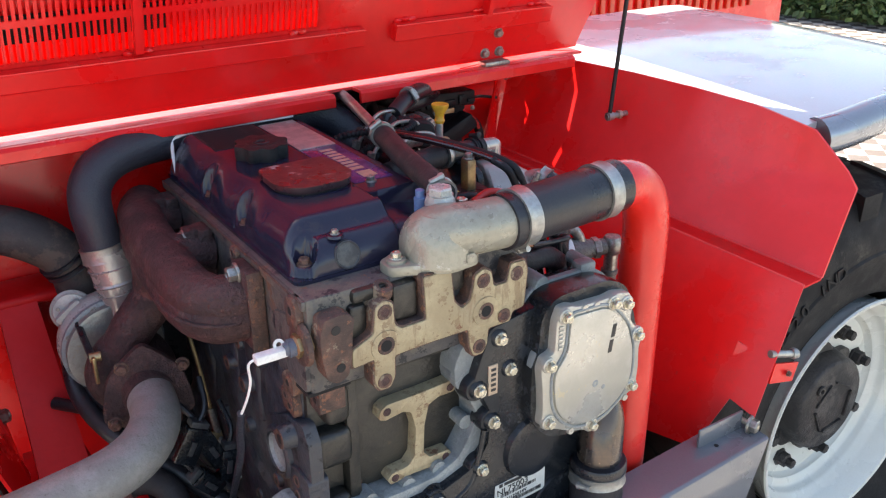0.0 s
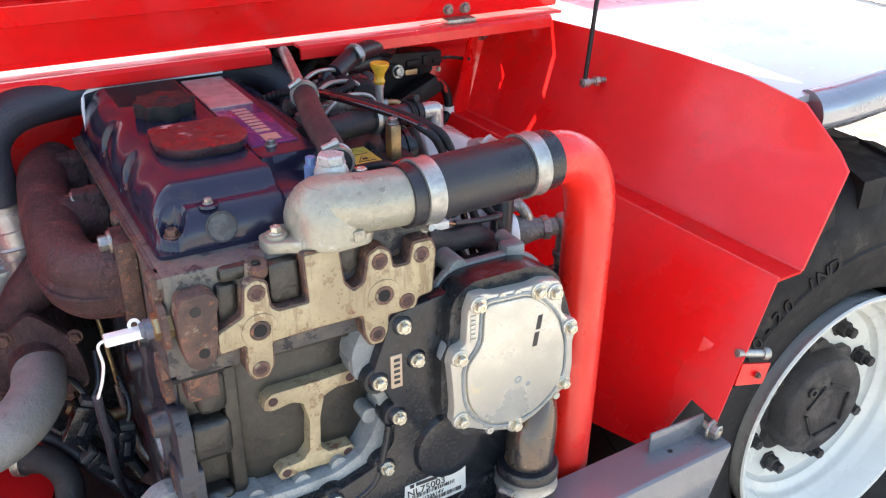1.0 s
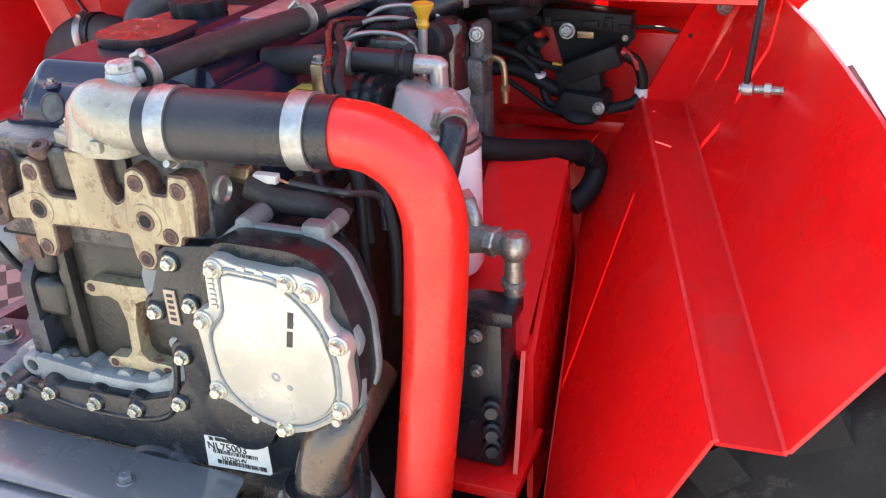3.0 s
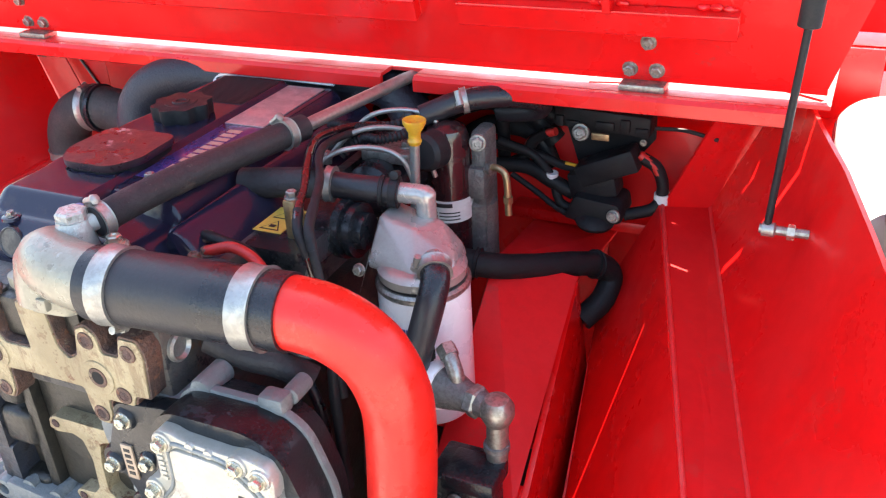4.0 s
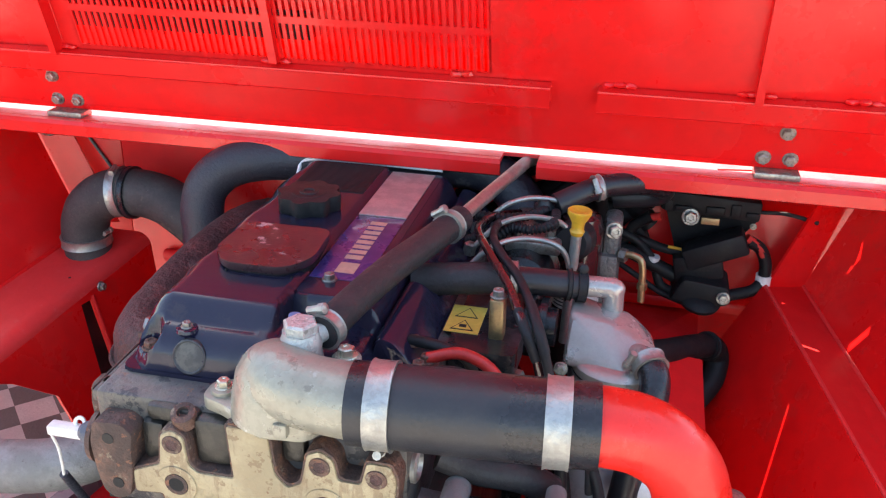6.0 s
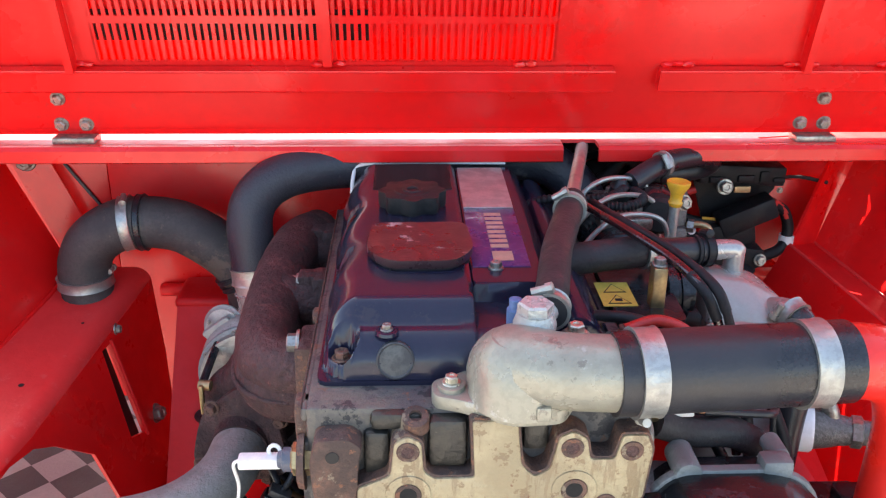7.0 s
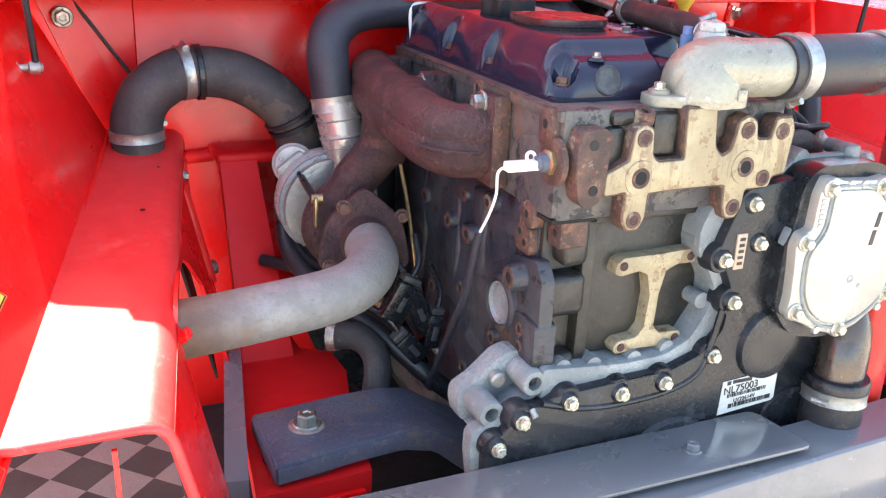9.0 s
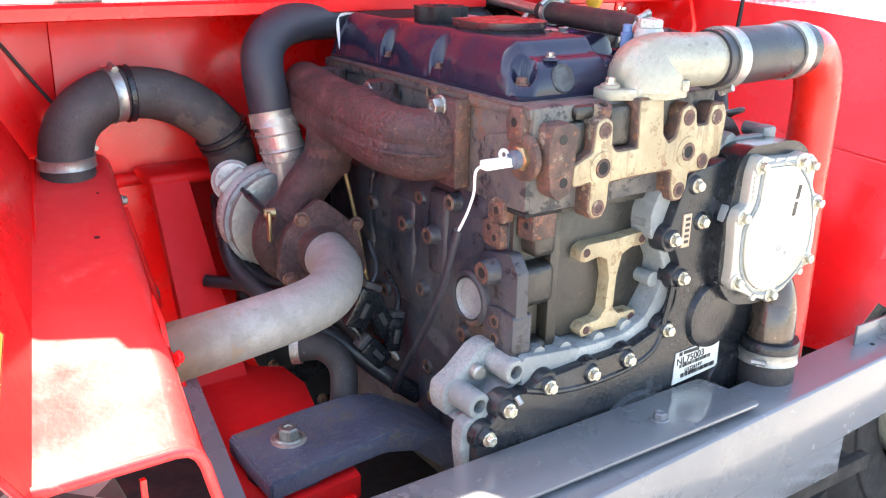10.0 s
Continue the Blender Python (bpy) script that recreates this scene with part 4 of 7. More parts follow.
for y, z, r, out in ((0.849, 1.043, 0.0105, 0.016), (0.887, 0.988, 0.0115, 0.026), (0.961, 0.984, 0.0110, 0.020), (0.919, 0.896, 0.0100, 0.015), (0.812, 0.868, 0.0100, 0.018), (0.755, 0.977, 0.0140, 0.030),
                     (1.02, 0.860, 0.0110, 0.014), (1.06, 0.990, 0.0110, 0.014), (0.93, 1.030, 0.0095, 0.012), (0.90, 0.780, 0.0105, 0.014), (0.80, 0.790, 0.0100, 0.012)):
    side_boss(y, z, r, out)
for y0, y1, z0, z1, x in ((0.862, 0.905, 0.930, 1.052, 0.3475), (0.945, 1.01, 0.86, 1.02, 0.3490), (1.06, 1.13, 0.70, 1.04, 0.3480)):
    part("cast_pad", boxed(x, 0.364, y0, y1, z0, z1, 0.0075, None, 3), BLOCK_SIDE, block)
for x0, x1, y0, y1, z0, z1 in ((0.376, 0.412, 0.706, 0.745, 1.000, 1.058), (0.362, 0.414, 0.708, 0.745, 0.935, 0.990), (0.366, 0.410, 0.710, 0.745, 0.835, 0.885)):
    part("corner_boss", boxed(x0, x1, y0, y1, z0, z1, 0.011, None, 3), BLOCK, block)

# machined faces on the front of the head
F = 0.676


def swell(pts, d):
    """The outline moved outwards by d."""
    area = sum(p[0] * q[1] - q[0] * p[1] for p, q in zip(pts, pts[1:] + pts[:1]))
    s = d if area > 0 else -d
    out = []
    for i in range(len(pts)):
        a, b, c = Vector(pts[i - 1]), Vector(pts[i]), Vector(pts[(i + 1) % len(pts)])
        n1, n2 = (b - a).normalized(), (c - b).normalized()
        n1, n2 = Vector((n1.y, -n1.x)), Vector((n2.y, -n2.x))
        k = (n1 + n2)
        out.append(tuple(b + k / max(0.5, k.length_squared / 2) * s) if k.length > 0.1 else tuple(b))
    return out


PADS = [(0.402, 1.097), (0.432, 1.100), (0.431, 1.066), (0.438, 1.053), (0.453, 1.053), (0.460, 1.066), (0.461, 1.096), (0.500, 1.098), (0.572, 1.098), (0.575, 1.070), (0.581, 1.055), (0.596, 1.055),
                              (0.603, 1.068), (0.604, 1.090), (0.640, 1.090), (0.644, 1.104), (0.663, 1.106), (0.668, 1.16), (0.662, 1.175), (0.640, 1.175), (0.634, 1.150), (0.612, 1.150), (0.608, 1.172), (0.596, 1.180),
                              (0.583, 1.174), (0.576, 1.14), (0.562, 1.132), (0.550, 1.145), (0.545, 1.192), (0.505, 1.192), (0.508, 1.132), (0.470, 1.132), (0.462, 1.140), (0.460, 1.170), (0.448, 1.177), (0.436, 1.170), (0.432, 1.135), (0.402, 1.122)]
pads = part("machined_face", prism(PADS, F, 0.705, "y", 0.0015, 0.004), TAN, head, "bare machined iron face with rusty edges")
part("rusty_rim", prism(swell(PADS, 0.0024), F + 0.0022, 0.704, "y", 0.001, 0.005), RUST_PAD, pads, "rust along the edges of the face")
for x, z, r in ((0.448, 1.115, 0.0115), (0.599, 1.118, 0.0115)):
    part("port_ring", lathe((x, F + 0.001, z), (0, -1, 0), [(0, 0.0215), (0.0022, 0.0205), (0.0022, r + 0.001), (-0.004, r)], 30), TAN, pads)
    part("port_hole", lathe((x, F - 0.0012, z), (0, -1, 0), [(0, r + 0.0006), (0.0006, r + 0.0002), (0.0006, r * 0.72), (0.0001, r * 0.66)], 24), RUST_PAD, pads)
    part("port_bore", lathe((x, F - 0.0014, z), (0, -1, 0), [(0, r * 0.70), (0.0002, r * 0.68), (0.0002, 0)], 22), DARK, pads)
HOLES = [(0.448, 1.161), (0.445, 1.065), (0.595, 1.163), (0.629, 1.102), (0.589, 1.068), (0.649, 1.159)]
for x, z in HOLES:
    part("tapped_hole", lathe((x, F - 0.0004, z), (0, -1, 0), [(0, 0.0105), (0.0009, 0.0098), (0.0009, 0.0062), (-0.0004, 0.0058)], 18), RUST_PAD, pads)
    part("hole_bore", lathe((x, F - 0.0008, z), (0, -1, 0), [(0, 0.0060), (0.0002, 0.0058), (0.0002, 0)], 14), RUST, pads)
rust = part("rusty_pad", prism([(0.362, 1.118), (0.367, 1.092), (0.380, 1.083), (0.396, 1.090), (0.402, 1.118), (0.404, 1.150), (0.408, 1.166), (0.395, 1.176), (0.366, 1.174), (0.360, 1.150)], F - 0.001, 0.705, "y", 0.002, 0.006), RUST_PAD, head, "orange rusted mounting pad")
for x, z in ((0.381, 1.157), (0.385, 1.105)):
    part("hole_bore", lathe((x, F - 0.0014, z), (0, -1, 0), [(0, 0.0062), (0.0004, 0.006), (0.0004, 0)], 16), DARK, rust)
# cast bosses between the faces
for x0, x1, z0, z1, y in ((0.408, 0.432, 1.125, 1.172, 0.690), (0.466, 0.502, 1.136, 1.186, 0.686), (0.414, 0.47, 1.172, 1.190, 0.692), (0.552, 0.576, 1.15, 1.19, 0.690)):
    part("cast_boss", boxed(x0, x1, y, 0.72, z0, z1, 0.006), BLOCK, head)
part("stud_boss", lathe((0.455, 0.695, 1.178), (0, -0.4, 1), [(0, 0.014), (0.012, 0.012), (0.013, 0.006), (0.008, 0.005)], 16), RUST_PAD, head)
part("side_plug", lathe((0.672, 0.722, 1.145), (1, 0, 0), [(-0.005, 0.017), (0.004, 0.017), (0.006, 0.014), (0.002, 0.011), (0.002, 0)], 24), STEEL, head, "bright metal blanking plug")
# recess lines and the I-shaped pad on the block
ib = part("machined_face", prism([(0.452, 0.984), (0.462, 0.980), (0.488, 0.984), (0.501, 0.978), (0.508, 0.95), (0.505, 0.905), (0.495, 0.893), (0.468, 0.891), (0.461, 0.883), (0.466, 0.873), (0.500, 0.877), (0.560, 0.874), (0.568, 0.883), (0.562, 0.893),
                              (0.530, 0.894), (0.520, 0.905), (0.522, 0.95), (0.529, 0.980), (0.545, 0.987), (0.570, 0.987), (0.575, 0.998), (0.566, 1.006), (0.52, 1.004), (0.464, 1.004), (0.454, 0.998)],
                             0.708, 0.738, "y", 0.0012, 0.003), TAN, block, "bare machined I-shaped iron face")
for x, z in ((0.464, 0.993), (0.564, 0.996), (0.473, 0.882), (0.556, 0.884)):
    part("hole_bore", lathe((x, 0.7078, z), (0, -1, 0), [(0, 0.0060), (0.0008, 0.0054), (0.0008, 0)], 16), RUST, ib)
part("rusty_rim", lathe((0.513, 0.7375, 0.94), (0, -1, 0), [(0, 0.034), (0.001, 0.030)], 20), RUST_PAD, ib)
part("front_panel", boxed(0.425, 0.595, 0.728, 0.74, 0.87, 1.05, 0.006), BLOCK, block)
part("seam_rib", boxed(0.41, 0.58, 0.715, 0.74, 1.050, 1.062, 0.003), BLOCK, block)
part("seam_rib", boxed(0.408, 0.426, 0.715, 0.74, 0.86, 1.06, 0.004), BLOCK, block)

# front casing (dull grey rim), black timing cover with its bolts

CASE_TOP = [(0.352, 0.82), (0.352, 0.879), (0.40, 0.874), (0.47, 0.868), (0.530, 0.870), (0.568, 0.887), (0.592, 0.925), (0.596, 0.955), (0.578, 0.985), (0.562, 1.005), (0.560, 1.035), (0.572, 1.062), (0.60, 1.088), (0.66, 1.095), (0.79, 1.085), (0.80, 0.80), (0.36, 0.80)]
CASE_EAR = [(0.268, 0.80), (0.262, 0.822), (0.264, 0.840), (0.285, 0.852), (0.318, 0.881), (0.335, 0.886), (0.356, 0.880), (0.372, 0.862), (0.372, 0.80)]
CASE_LOW = [(0.282, 0.68), (0.266, 0.73), (0.259, 0.78), (0.260, 0.81), (0.29, 0.82), (0.34, 0.83), (0.80, 0.86), (0.86, 0.72), (0.80, 0.64), (0.30, 0.64)]
case = part("front_casing", prism(CASE_TOP, 0.692, 0.752, "y", 0.003, 0.008), ALU_DULL, engine, "dull grey cast front casing")
part("ear_web", prism(CASE_EAR, 0.738, 0.768, "y", 0.003, 0.006), ALU_DULL, case)
part("casing_skirt", prism(CASE_LOW, 0.692, 0.712, "y", 0.003, 0.01), ALU_DULL, case)
COVER = [(0.284, 0.68), (0.274, 0.73), (0.272, 0.79), (0.277, 0.806), (0.292, 0.807), (0.306, 0.822), (0.312, 0.838), (0.330, 0.840), (0.350, 0.838), (0.370, 0.850), (0.40, 0.850), (0.46, 0.853), (0.53, 0.855), (0.580, 0.872), (0.606, 0.90), (0.610, 0.955), (0.595, 0.985), (0.578, 1.000), (0.585, 1.025), (0.605, 1.075), (0.625, 1.090), (0.66, 1.095), (0.70, 1.10), (0.78, 1.09), (0.830, 1.05), (0.842, 0.96), (0.836, 0.72), (0.80, 0.65), (0.31, 0.65)]
tcov = part("timing_cover", prism(COVER, 0.676, 0.696, "y", 0.004, 0.01), BLACK_CASE, engine, "satin black painted timing cover")
TB = [(0.288, 0.793), (0.318, 0.824), (0.383, 0.838), (0.457, 0.837), (0.522, 0.841), (0.594, 0.867), (0.613, 0.940), (0.588, 1.000), (0.640, 1.017), (0.622, 1.070)]
for x, z in TB:
    part("flange_lobe", lathe((x, 0.700, z), (0, -1, 0), [(0, 0.021), (0.020, 0.0195), (0.0225, 0.018)], 22), BLACK_CASE, tcov)
    part("bolt_boss", lathe((x, 0.680, z), (0, -1, 0), [(0, 0.015), (0.006, 0.0125), (0.008, 0.011)], 20), BLACK_CASE, tcov)
    bolt(tcov, (x, 0.672, z), (0, -1, 0), BOLT_ZINC, 1.0)
for x, z in ((0.343, 0.861), (0.287, 0.829)):
    part("casing_ear", lathe((x, 0.715, z), (0, -1, 0), [(-0.053, 0.0175), (0.02, 0.0168), (0.0220, 0.0155), (0.0220, 0.0090), (-0.01, 0.0085), (-0.01, 0)], 22), ALU_DULL, case)
part("ear_bar", tube([(0.343, 0.762, 0.876), (0.287, 0.762, 0.844)], 0.010, seg=14), ALU_DULL, case)
part("ear_bar", prism([(0.270, 0.80), (0.300, 0.81), (0.330, 0.838), (0.372, 0.852), (0.372, 0.80)], 0.700, 0.742, "y", 0.003, 0.004), ALU_DULL, case)
part("ear_pin", lathe((0.312, 0.738, 0.853), (0, -1, 0), [(0, 0.011), (0.010, 0.0105), (0.012, 0.008)], 16), STEEL, case)
part("dowel", tube([(0.331, 0.676, 0.838), (0.333, 0.668, 0.830)], 0.004, seg=10), STEEL, case)
for x, y0, z in ((0.385, 0.73, 0.872), (0.43, 0.73, 0.868), (0.49, 0.73, 0.867), (0.54, 0.73, 0.874), (0.585, 0.74, 0.935), (0.570, 0.74, 1.02)):
    part("casing_rib", lathe((x, 0.70, z), (0, 1, 0), [(0, 0.011), (0.05, 0.010)], 14), ALU_DULL, case)
# raised pressings on the timing cover
part("crank_boss", lathe((0.545, 0.682, 0.705), (0, -1, 0), [(0, 0.085), (0.012, 0.075), (0.014, 0.06), (0.006, 0.055), (0.006, 0)], 40), BLACK_CASE, tcov)
part("gear_boss", lathe((0.685, 0.684, 0.87), (0, -1, 0), [(0, 0.055), (0.016, 0.048), (0.018, 0.03), (0.014, 0.0)], 36), BLACK_CASE, tcov)
part("pump_boss", lathe((0.745, 0.684, 0.745), (0, -1, 0), [(0, 0.055), (0.012, 0.05), (0.013, 0.0)], 36), BLACK_CASE, tcov)
bm = bmesh.new()
add_tube(bm, [(0.345, 0.677, 0.842), (0.40, 0.677, 0.826), (0.46, 0.677, 0.821), (0.53, 0.677, 0.826), (0.575, 0.677, 0.845), (0.592, 0.677, 0.89), (0.60, 0.677, 0.93)], 0.0045, seg=10)
part("cover_bead", bm, BLACK_CASE, tcov)
part("small_plate", boxed(0.604, 0.6195, 0.6735, 0.6765, 0.985, 1.032, 0.0006), LABEL_GOLD, tcov, "stamped tan number plate")
for i in range(5):
    part("print_bar", boxed(0.608, 0.616, 0.6728, 0.6736, 0.991 + 0.008 * i, 0.995 + 0.008 * i), LABEL_DARK, tcov)
# white engine number label
lab = part("number_label", sheet([(0.618, 0.6745, 0.774), (0.713, 0.6745, 0.781), (0.712, 0.6745, 0.829), (0.620, 0.6745, 0.823)], 0.001), LABEL_WHITE, tcov, "white printed label with engine number and bar codes")
R90 = Matrix.Rotation(radians(90), 4, "X")
tilt = Matrix.Rotation(-0.07, 4, "Y")
words("engine_number", "NL75003", 0.0155, Matrix.Translation((0.652, 0.6740, 0.8055)) @ tilt @ R90, LABEL_DARK, lab)
words("engine_number", "U122614V", 0.0085, Matrix.Translation((0.660, 0.6740, 0.7905)) @ tilt @ R90, LABEL_DARK, lab)
part("maker_bar", boxed(0.627, 0.633, 0.6738, 0.6748, 0.8175, 0.823), LABEL_DARK, lab)
part("maker_bar", boxed(0.636, 0.668, 0.6738, 0.6748, 0.8185, 0.8235), LABEL_DARK, lab)
bm = bmesh.new()
for row, (z0, z1, xa, xb) in enumerate(((0.7980, 0.8035, 0.630, 0.694), (0.7815, 0.7880, 0.634, 0.704))):
    x = xa
    while x < xb:
        w = random.choice((0.0007, 0.0012, 0.0019))
        add_box(bm, x, x + w, 0.6738, 0.6748, z0 + 0.05 * (x - 0.63), z1 + 0.05 * (x - 0.63))
        x += w + random.choice((0.0007, 0.0011, 0.0016))
part("bar_code", bm, LABEL_DARK, lab)

# gear housing and its bright cover plate


def loft_y(outlines, corner=0.02):
    """Skins between flat outlines (x, z) that stand at rising y."""
    bm = bmesh.new()
    rings = [[bm.verts.new((p[0], y, p[1])) for p in rounded(o, corner)] for y, o in outlines]
    for p, q in zip(rings, rings[1:]):
        for i in range(len(p)):
            j = (i + 1) % len(p)
            bm.faces.new((p[i], p[j], q[j], q[i]))
    bm.faces.new(rings[0])
    bm.faces.new(rings[-1])
    return bm


def drawn_in(pts, k, cx=0.745, cz=0.99):
    return [(cx + (x - cx) * k, cz + (z - cz) * k) for x, z in pts]


GH = [(0.664, 0.93), (0.664, 1.02), (0.674, 1.04), (0.678, 1.095), (0.702, 1.117), (0.800, 1.117), (0.834, 1.098), (0.858, 1.03), (0.860, 0.95), (0.840, 0.900), (0.765, 0.876), (0.70, 0.888)]
gh = part("gear_housing", loft_y([(0.655, drawn_in(GH, 1.0)), (0.672, drawn_in(GH, 1.004)), (0.698, drawn_in(GH, 0.985)), (0.735, drawn_in(GH, 0.93))]), BLACK_CASE, engine, "black cast gear housing")
part("rear_flange", prism(swell(drawn_in(GH, 0.985), 0.0035), 0.699, 0.708, "y", 0.002, 0.018), ALU_DULL, gh)
part("top_boss", boxed(0.782, 0.812, 0.697, 0.720, 1.106, 1.1275, 0.005), ALU_DULL, gh)
part("top_boss", lathe((0.712, 0.698, 1.114), (0, 1, 0), [(0, 0.012), (0.003, 0.0135), (0.040, 0.0135)], 18), ALU_DULL, gh)
part("top_boss", lathe((0.806, 0.728, 1.117), (0, -1, 0), [(-0.02, 0.010), (0.008, 0.010), (0.010, 0.008)], 16), ALU_DULL, gh)
GC = [(0.672, 0.985), (0.668, 1.02), (0.674, 1.036), (0.690, 1.040), (0.692, 1.085), (0.700, 1.106), (0.716, 1.106), (0.728, 1.101), (0.782, 1.098), (0.800, 1.101), (0.826, 1.095), (0.834, 1.078), (0.832, 1.05), (0.842, 1.036), (0.855, 1.030), (0.860, 1.015), (0.854, 0.998), (0.856, 0.96), (0.854, 0.935), (0.843, 0.924), (0.826, 0.915), (0.800, 0.897), (0.780, 0.890), (0.766, 0.884), (0.752, 0.890), (0.728, 0.897), (0.700, 0.912), (0.684, 0.918), (0.672, 0.928), (0.674, 0.95)]
GC = [(0.7640 + (x - 0.764) * 1.0, z) for x, z in GC]
part("front_flange", prism(swell(GC, 0.004), 0.6555, 0.668, "y", 0.003, 0.006), ALU_DULL, gh)
gcov = part("gear_cover", prism(GC, 0.640, 0.657, "y", 0.003, 0.005), COVER_ALU, engine, "bright machined aluminium gear cover")


def inset(pts, cx, cz, k, rise=0.0):
    return [(cx + (x - cx) * k, cz + (z - cz) * k) for x, z in pts]


IN = [(0.690, 0.985), (0.690, 1.010), (0.712, 1.036), (0.714, 1.085), (0.722, 1.090), (0.780, 1.087), (0.806, 1.066), (0.826, 1.040), (0.838, 1.0), (0.838, 0.955), (0.824, 0.930), (0.795, 0.909), (0.765, 0.902), (0.732, 0.909), (0.706, 0.930), (0.693, 0.955)]
part("raised_panel", prism(IN, 0.6355, 0.641, "y", 0.0035, 0.012), COVER_ALU, gcov)
bm = bmesh.new()
rim = [(x, 0.6395, z) for x, z in rounded(inset(IN, 0.765, 0.995, 1.055), 0.015, 5)]
add_tube(bm, rim + rim[:1], 0.0022, seg=8, smooth=False)
part("gasket_bead", bm, ALU_DULL, gcov)
for x, z in ((0.706, 1.093), (0.794, 1.089), (0.819, 1.081), (0.846, 1.022), (0.841, 0.938), (0.766, 0.896), (0.684, 0.931), (0.681, 1.025)):
    part("bolt_boss", lathe((x, 0.643, z), (0, -1, 0), [(0, 0.0125), (0.005, 0.0115), (0.006, 0.010)], 20), COVER_ALU, gcov)
    bolt(gcov, (x, 0.6365, z), (0, -1, 0), BOLT_ZINC, 0.95)
for x, z in ((0.740, 1.096), (0.762, 1.094), (0.832, 0.918), (0.728, 0.899)):
    part("pin_boss", lathe((x, 0.642, z), (0, -1, 0), [(0, 0.006), (0.004, 0.005)], 14), COVER_ALU, gcov)
for z0, z1, s in ((1.036, 1.056, 0.0), (1.012, 1.032, -0.004)):
    part("maker_bar", sheet([(0.7895 + s, 0.6350, z0), (0.7965 + s, 0.6350, z0), (0.7995 + s, 0.6350, z1), (0.7925 + s, 0.6350, z1)], 0.0008), LABEL_DARK, gcov)
part("dimple", lathe((0.766, 0.6356, 0.968), (0, -1, 0), [(0, 0.006), (0.0008, 0.005), (0.0008, 0.003), (-0.0002, 0.002)], 18), ALU_DULL, gcov)
part("dimple", lathe((0.782, 0.6356, 0.957), (0, -1, 0), [(0, 0.004), (0.0006, 0.003)], 14), ALU_DULL, gcov)
bm = bmesh.new()
for i in range(6):
    add_box(bm, 0.6955, 0.703, 0.638, 0.6405, 1.043 + i * 0.0065, 1.0475 + i * 0.0065, 0.0006)
part("cast_marks", bm, COVER_ALU, gcov)

# thermostat housing with vent plug
th = part("thermostat_housing", tube([(0.545, 0.722, 1.196), (0.540, 0.716, 1.222), (0.552, 0.700, 1.2345), (0.585, 0.688, 1.235), (0.645, 0.683, 1.2345)], lambda t: 0.041 - 0.007 * min(1, t * 1.6), seg=28, steps=7), THERMO, engine, "weathered cast alloy thermostat housing")
part("dome", lathe((0.548, 0.706, 1.200), (0, 0, 1), [(0, 0.046), (0.02, 0.044), (0.045, 0.038), (0.060, 0.026), (0.067, 0.0)], 32), THERMO, th)
part("flange", prism([(0.470, 0.700), (0.492, 0.694), (0.54, 0.668), (0.585, 0.672), (0.600, 0.70), (0.622, 0.728), (0.615, 0.752), (0.57, 0.762), (0.52, 0.758), (0.488, 0.735), (0.470, 0.728)], 1.190, 1.204, "z", 0.002, 0.01, None, True), THERMO, th)
part("bolt_pillar", lathe((0.488, 0.714, 1.196), (0, 0, 1), [(0, 0.014), (0.012, 0.0125), (0.013, 0.010)], 18), THERMO, th)
bolt(th, (0.488, 0.714, 1.209), (0, 0, 1), BOLT_ZINC, 0.9)
part("bolt_pillar", lathe((0.603, 0.738, 1.196), (0, 0, 1), [(0, 0.016), (0.048, 0.014), (0.050, 0.012)], 18), THERMO, th)
bolt(th, (0.603, 0.738, 1.246), (0, 0, 1), BOLT_ZINC, 1.1)
part("web", boxed(0.558, 0.572, 0.660, 0.70, 1.200, 1.215, 0.003), THERMO, th)
part("vent_plug", lathe((0.563, 0.728, 1.236), (0, 0, 1), [(0, 0.021), (0.018, 0.019), (0.026, 0.020), (0.034, 0.017), (0.036, 0.016), (0.037, 0.017)], 24), ALU, th, "pale oxidised banjo plug")
part("plug_hex", lathe((0.563, 0.728, 1.272), (0, 0, 1), [(0, 0.0165), (0.009, 0.0165), (0.011, 0.014)], 6), ALU, th)

# rocker cover
rocker = thing("rocker_cover", (0.48, 0.98, 1.19), "glossy navy-black moulded rocker cover", "rocker cover")
bm = bmesh.new()
NX, NY = 104, 180
X0, X1, Y0, Y1 = 0.366, 0.612, 0.741, 1.219
POCKETS = ((0.374, 0.925, 0.0150), (0.375, 1.056, 0.0150), (0.387, 0.760, 0.0140))


def ease(t):
    t = min(1.0, max(0.0, t))
    return t * t * (3 - 2 * t)


def shoulder(d, wide):
    """0 to 1 up a moulded wall with a rounded top edge."""
    t = min(1.0, max(0.0, d / wide))
    return 0.12 * t + 0.88 * math.sqrt(max(0.0, 1 - (1 - t) ** 2))


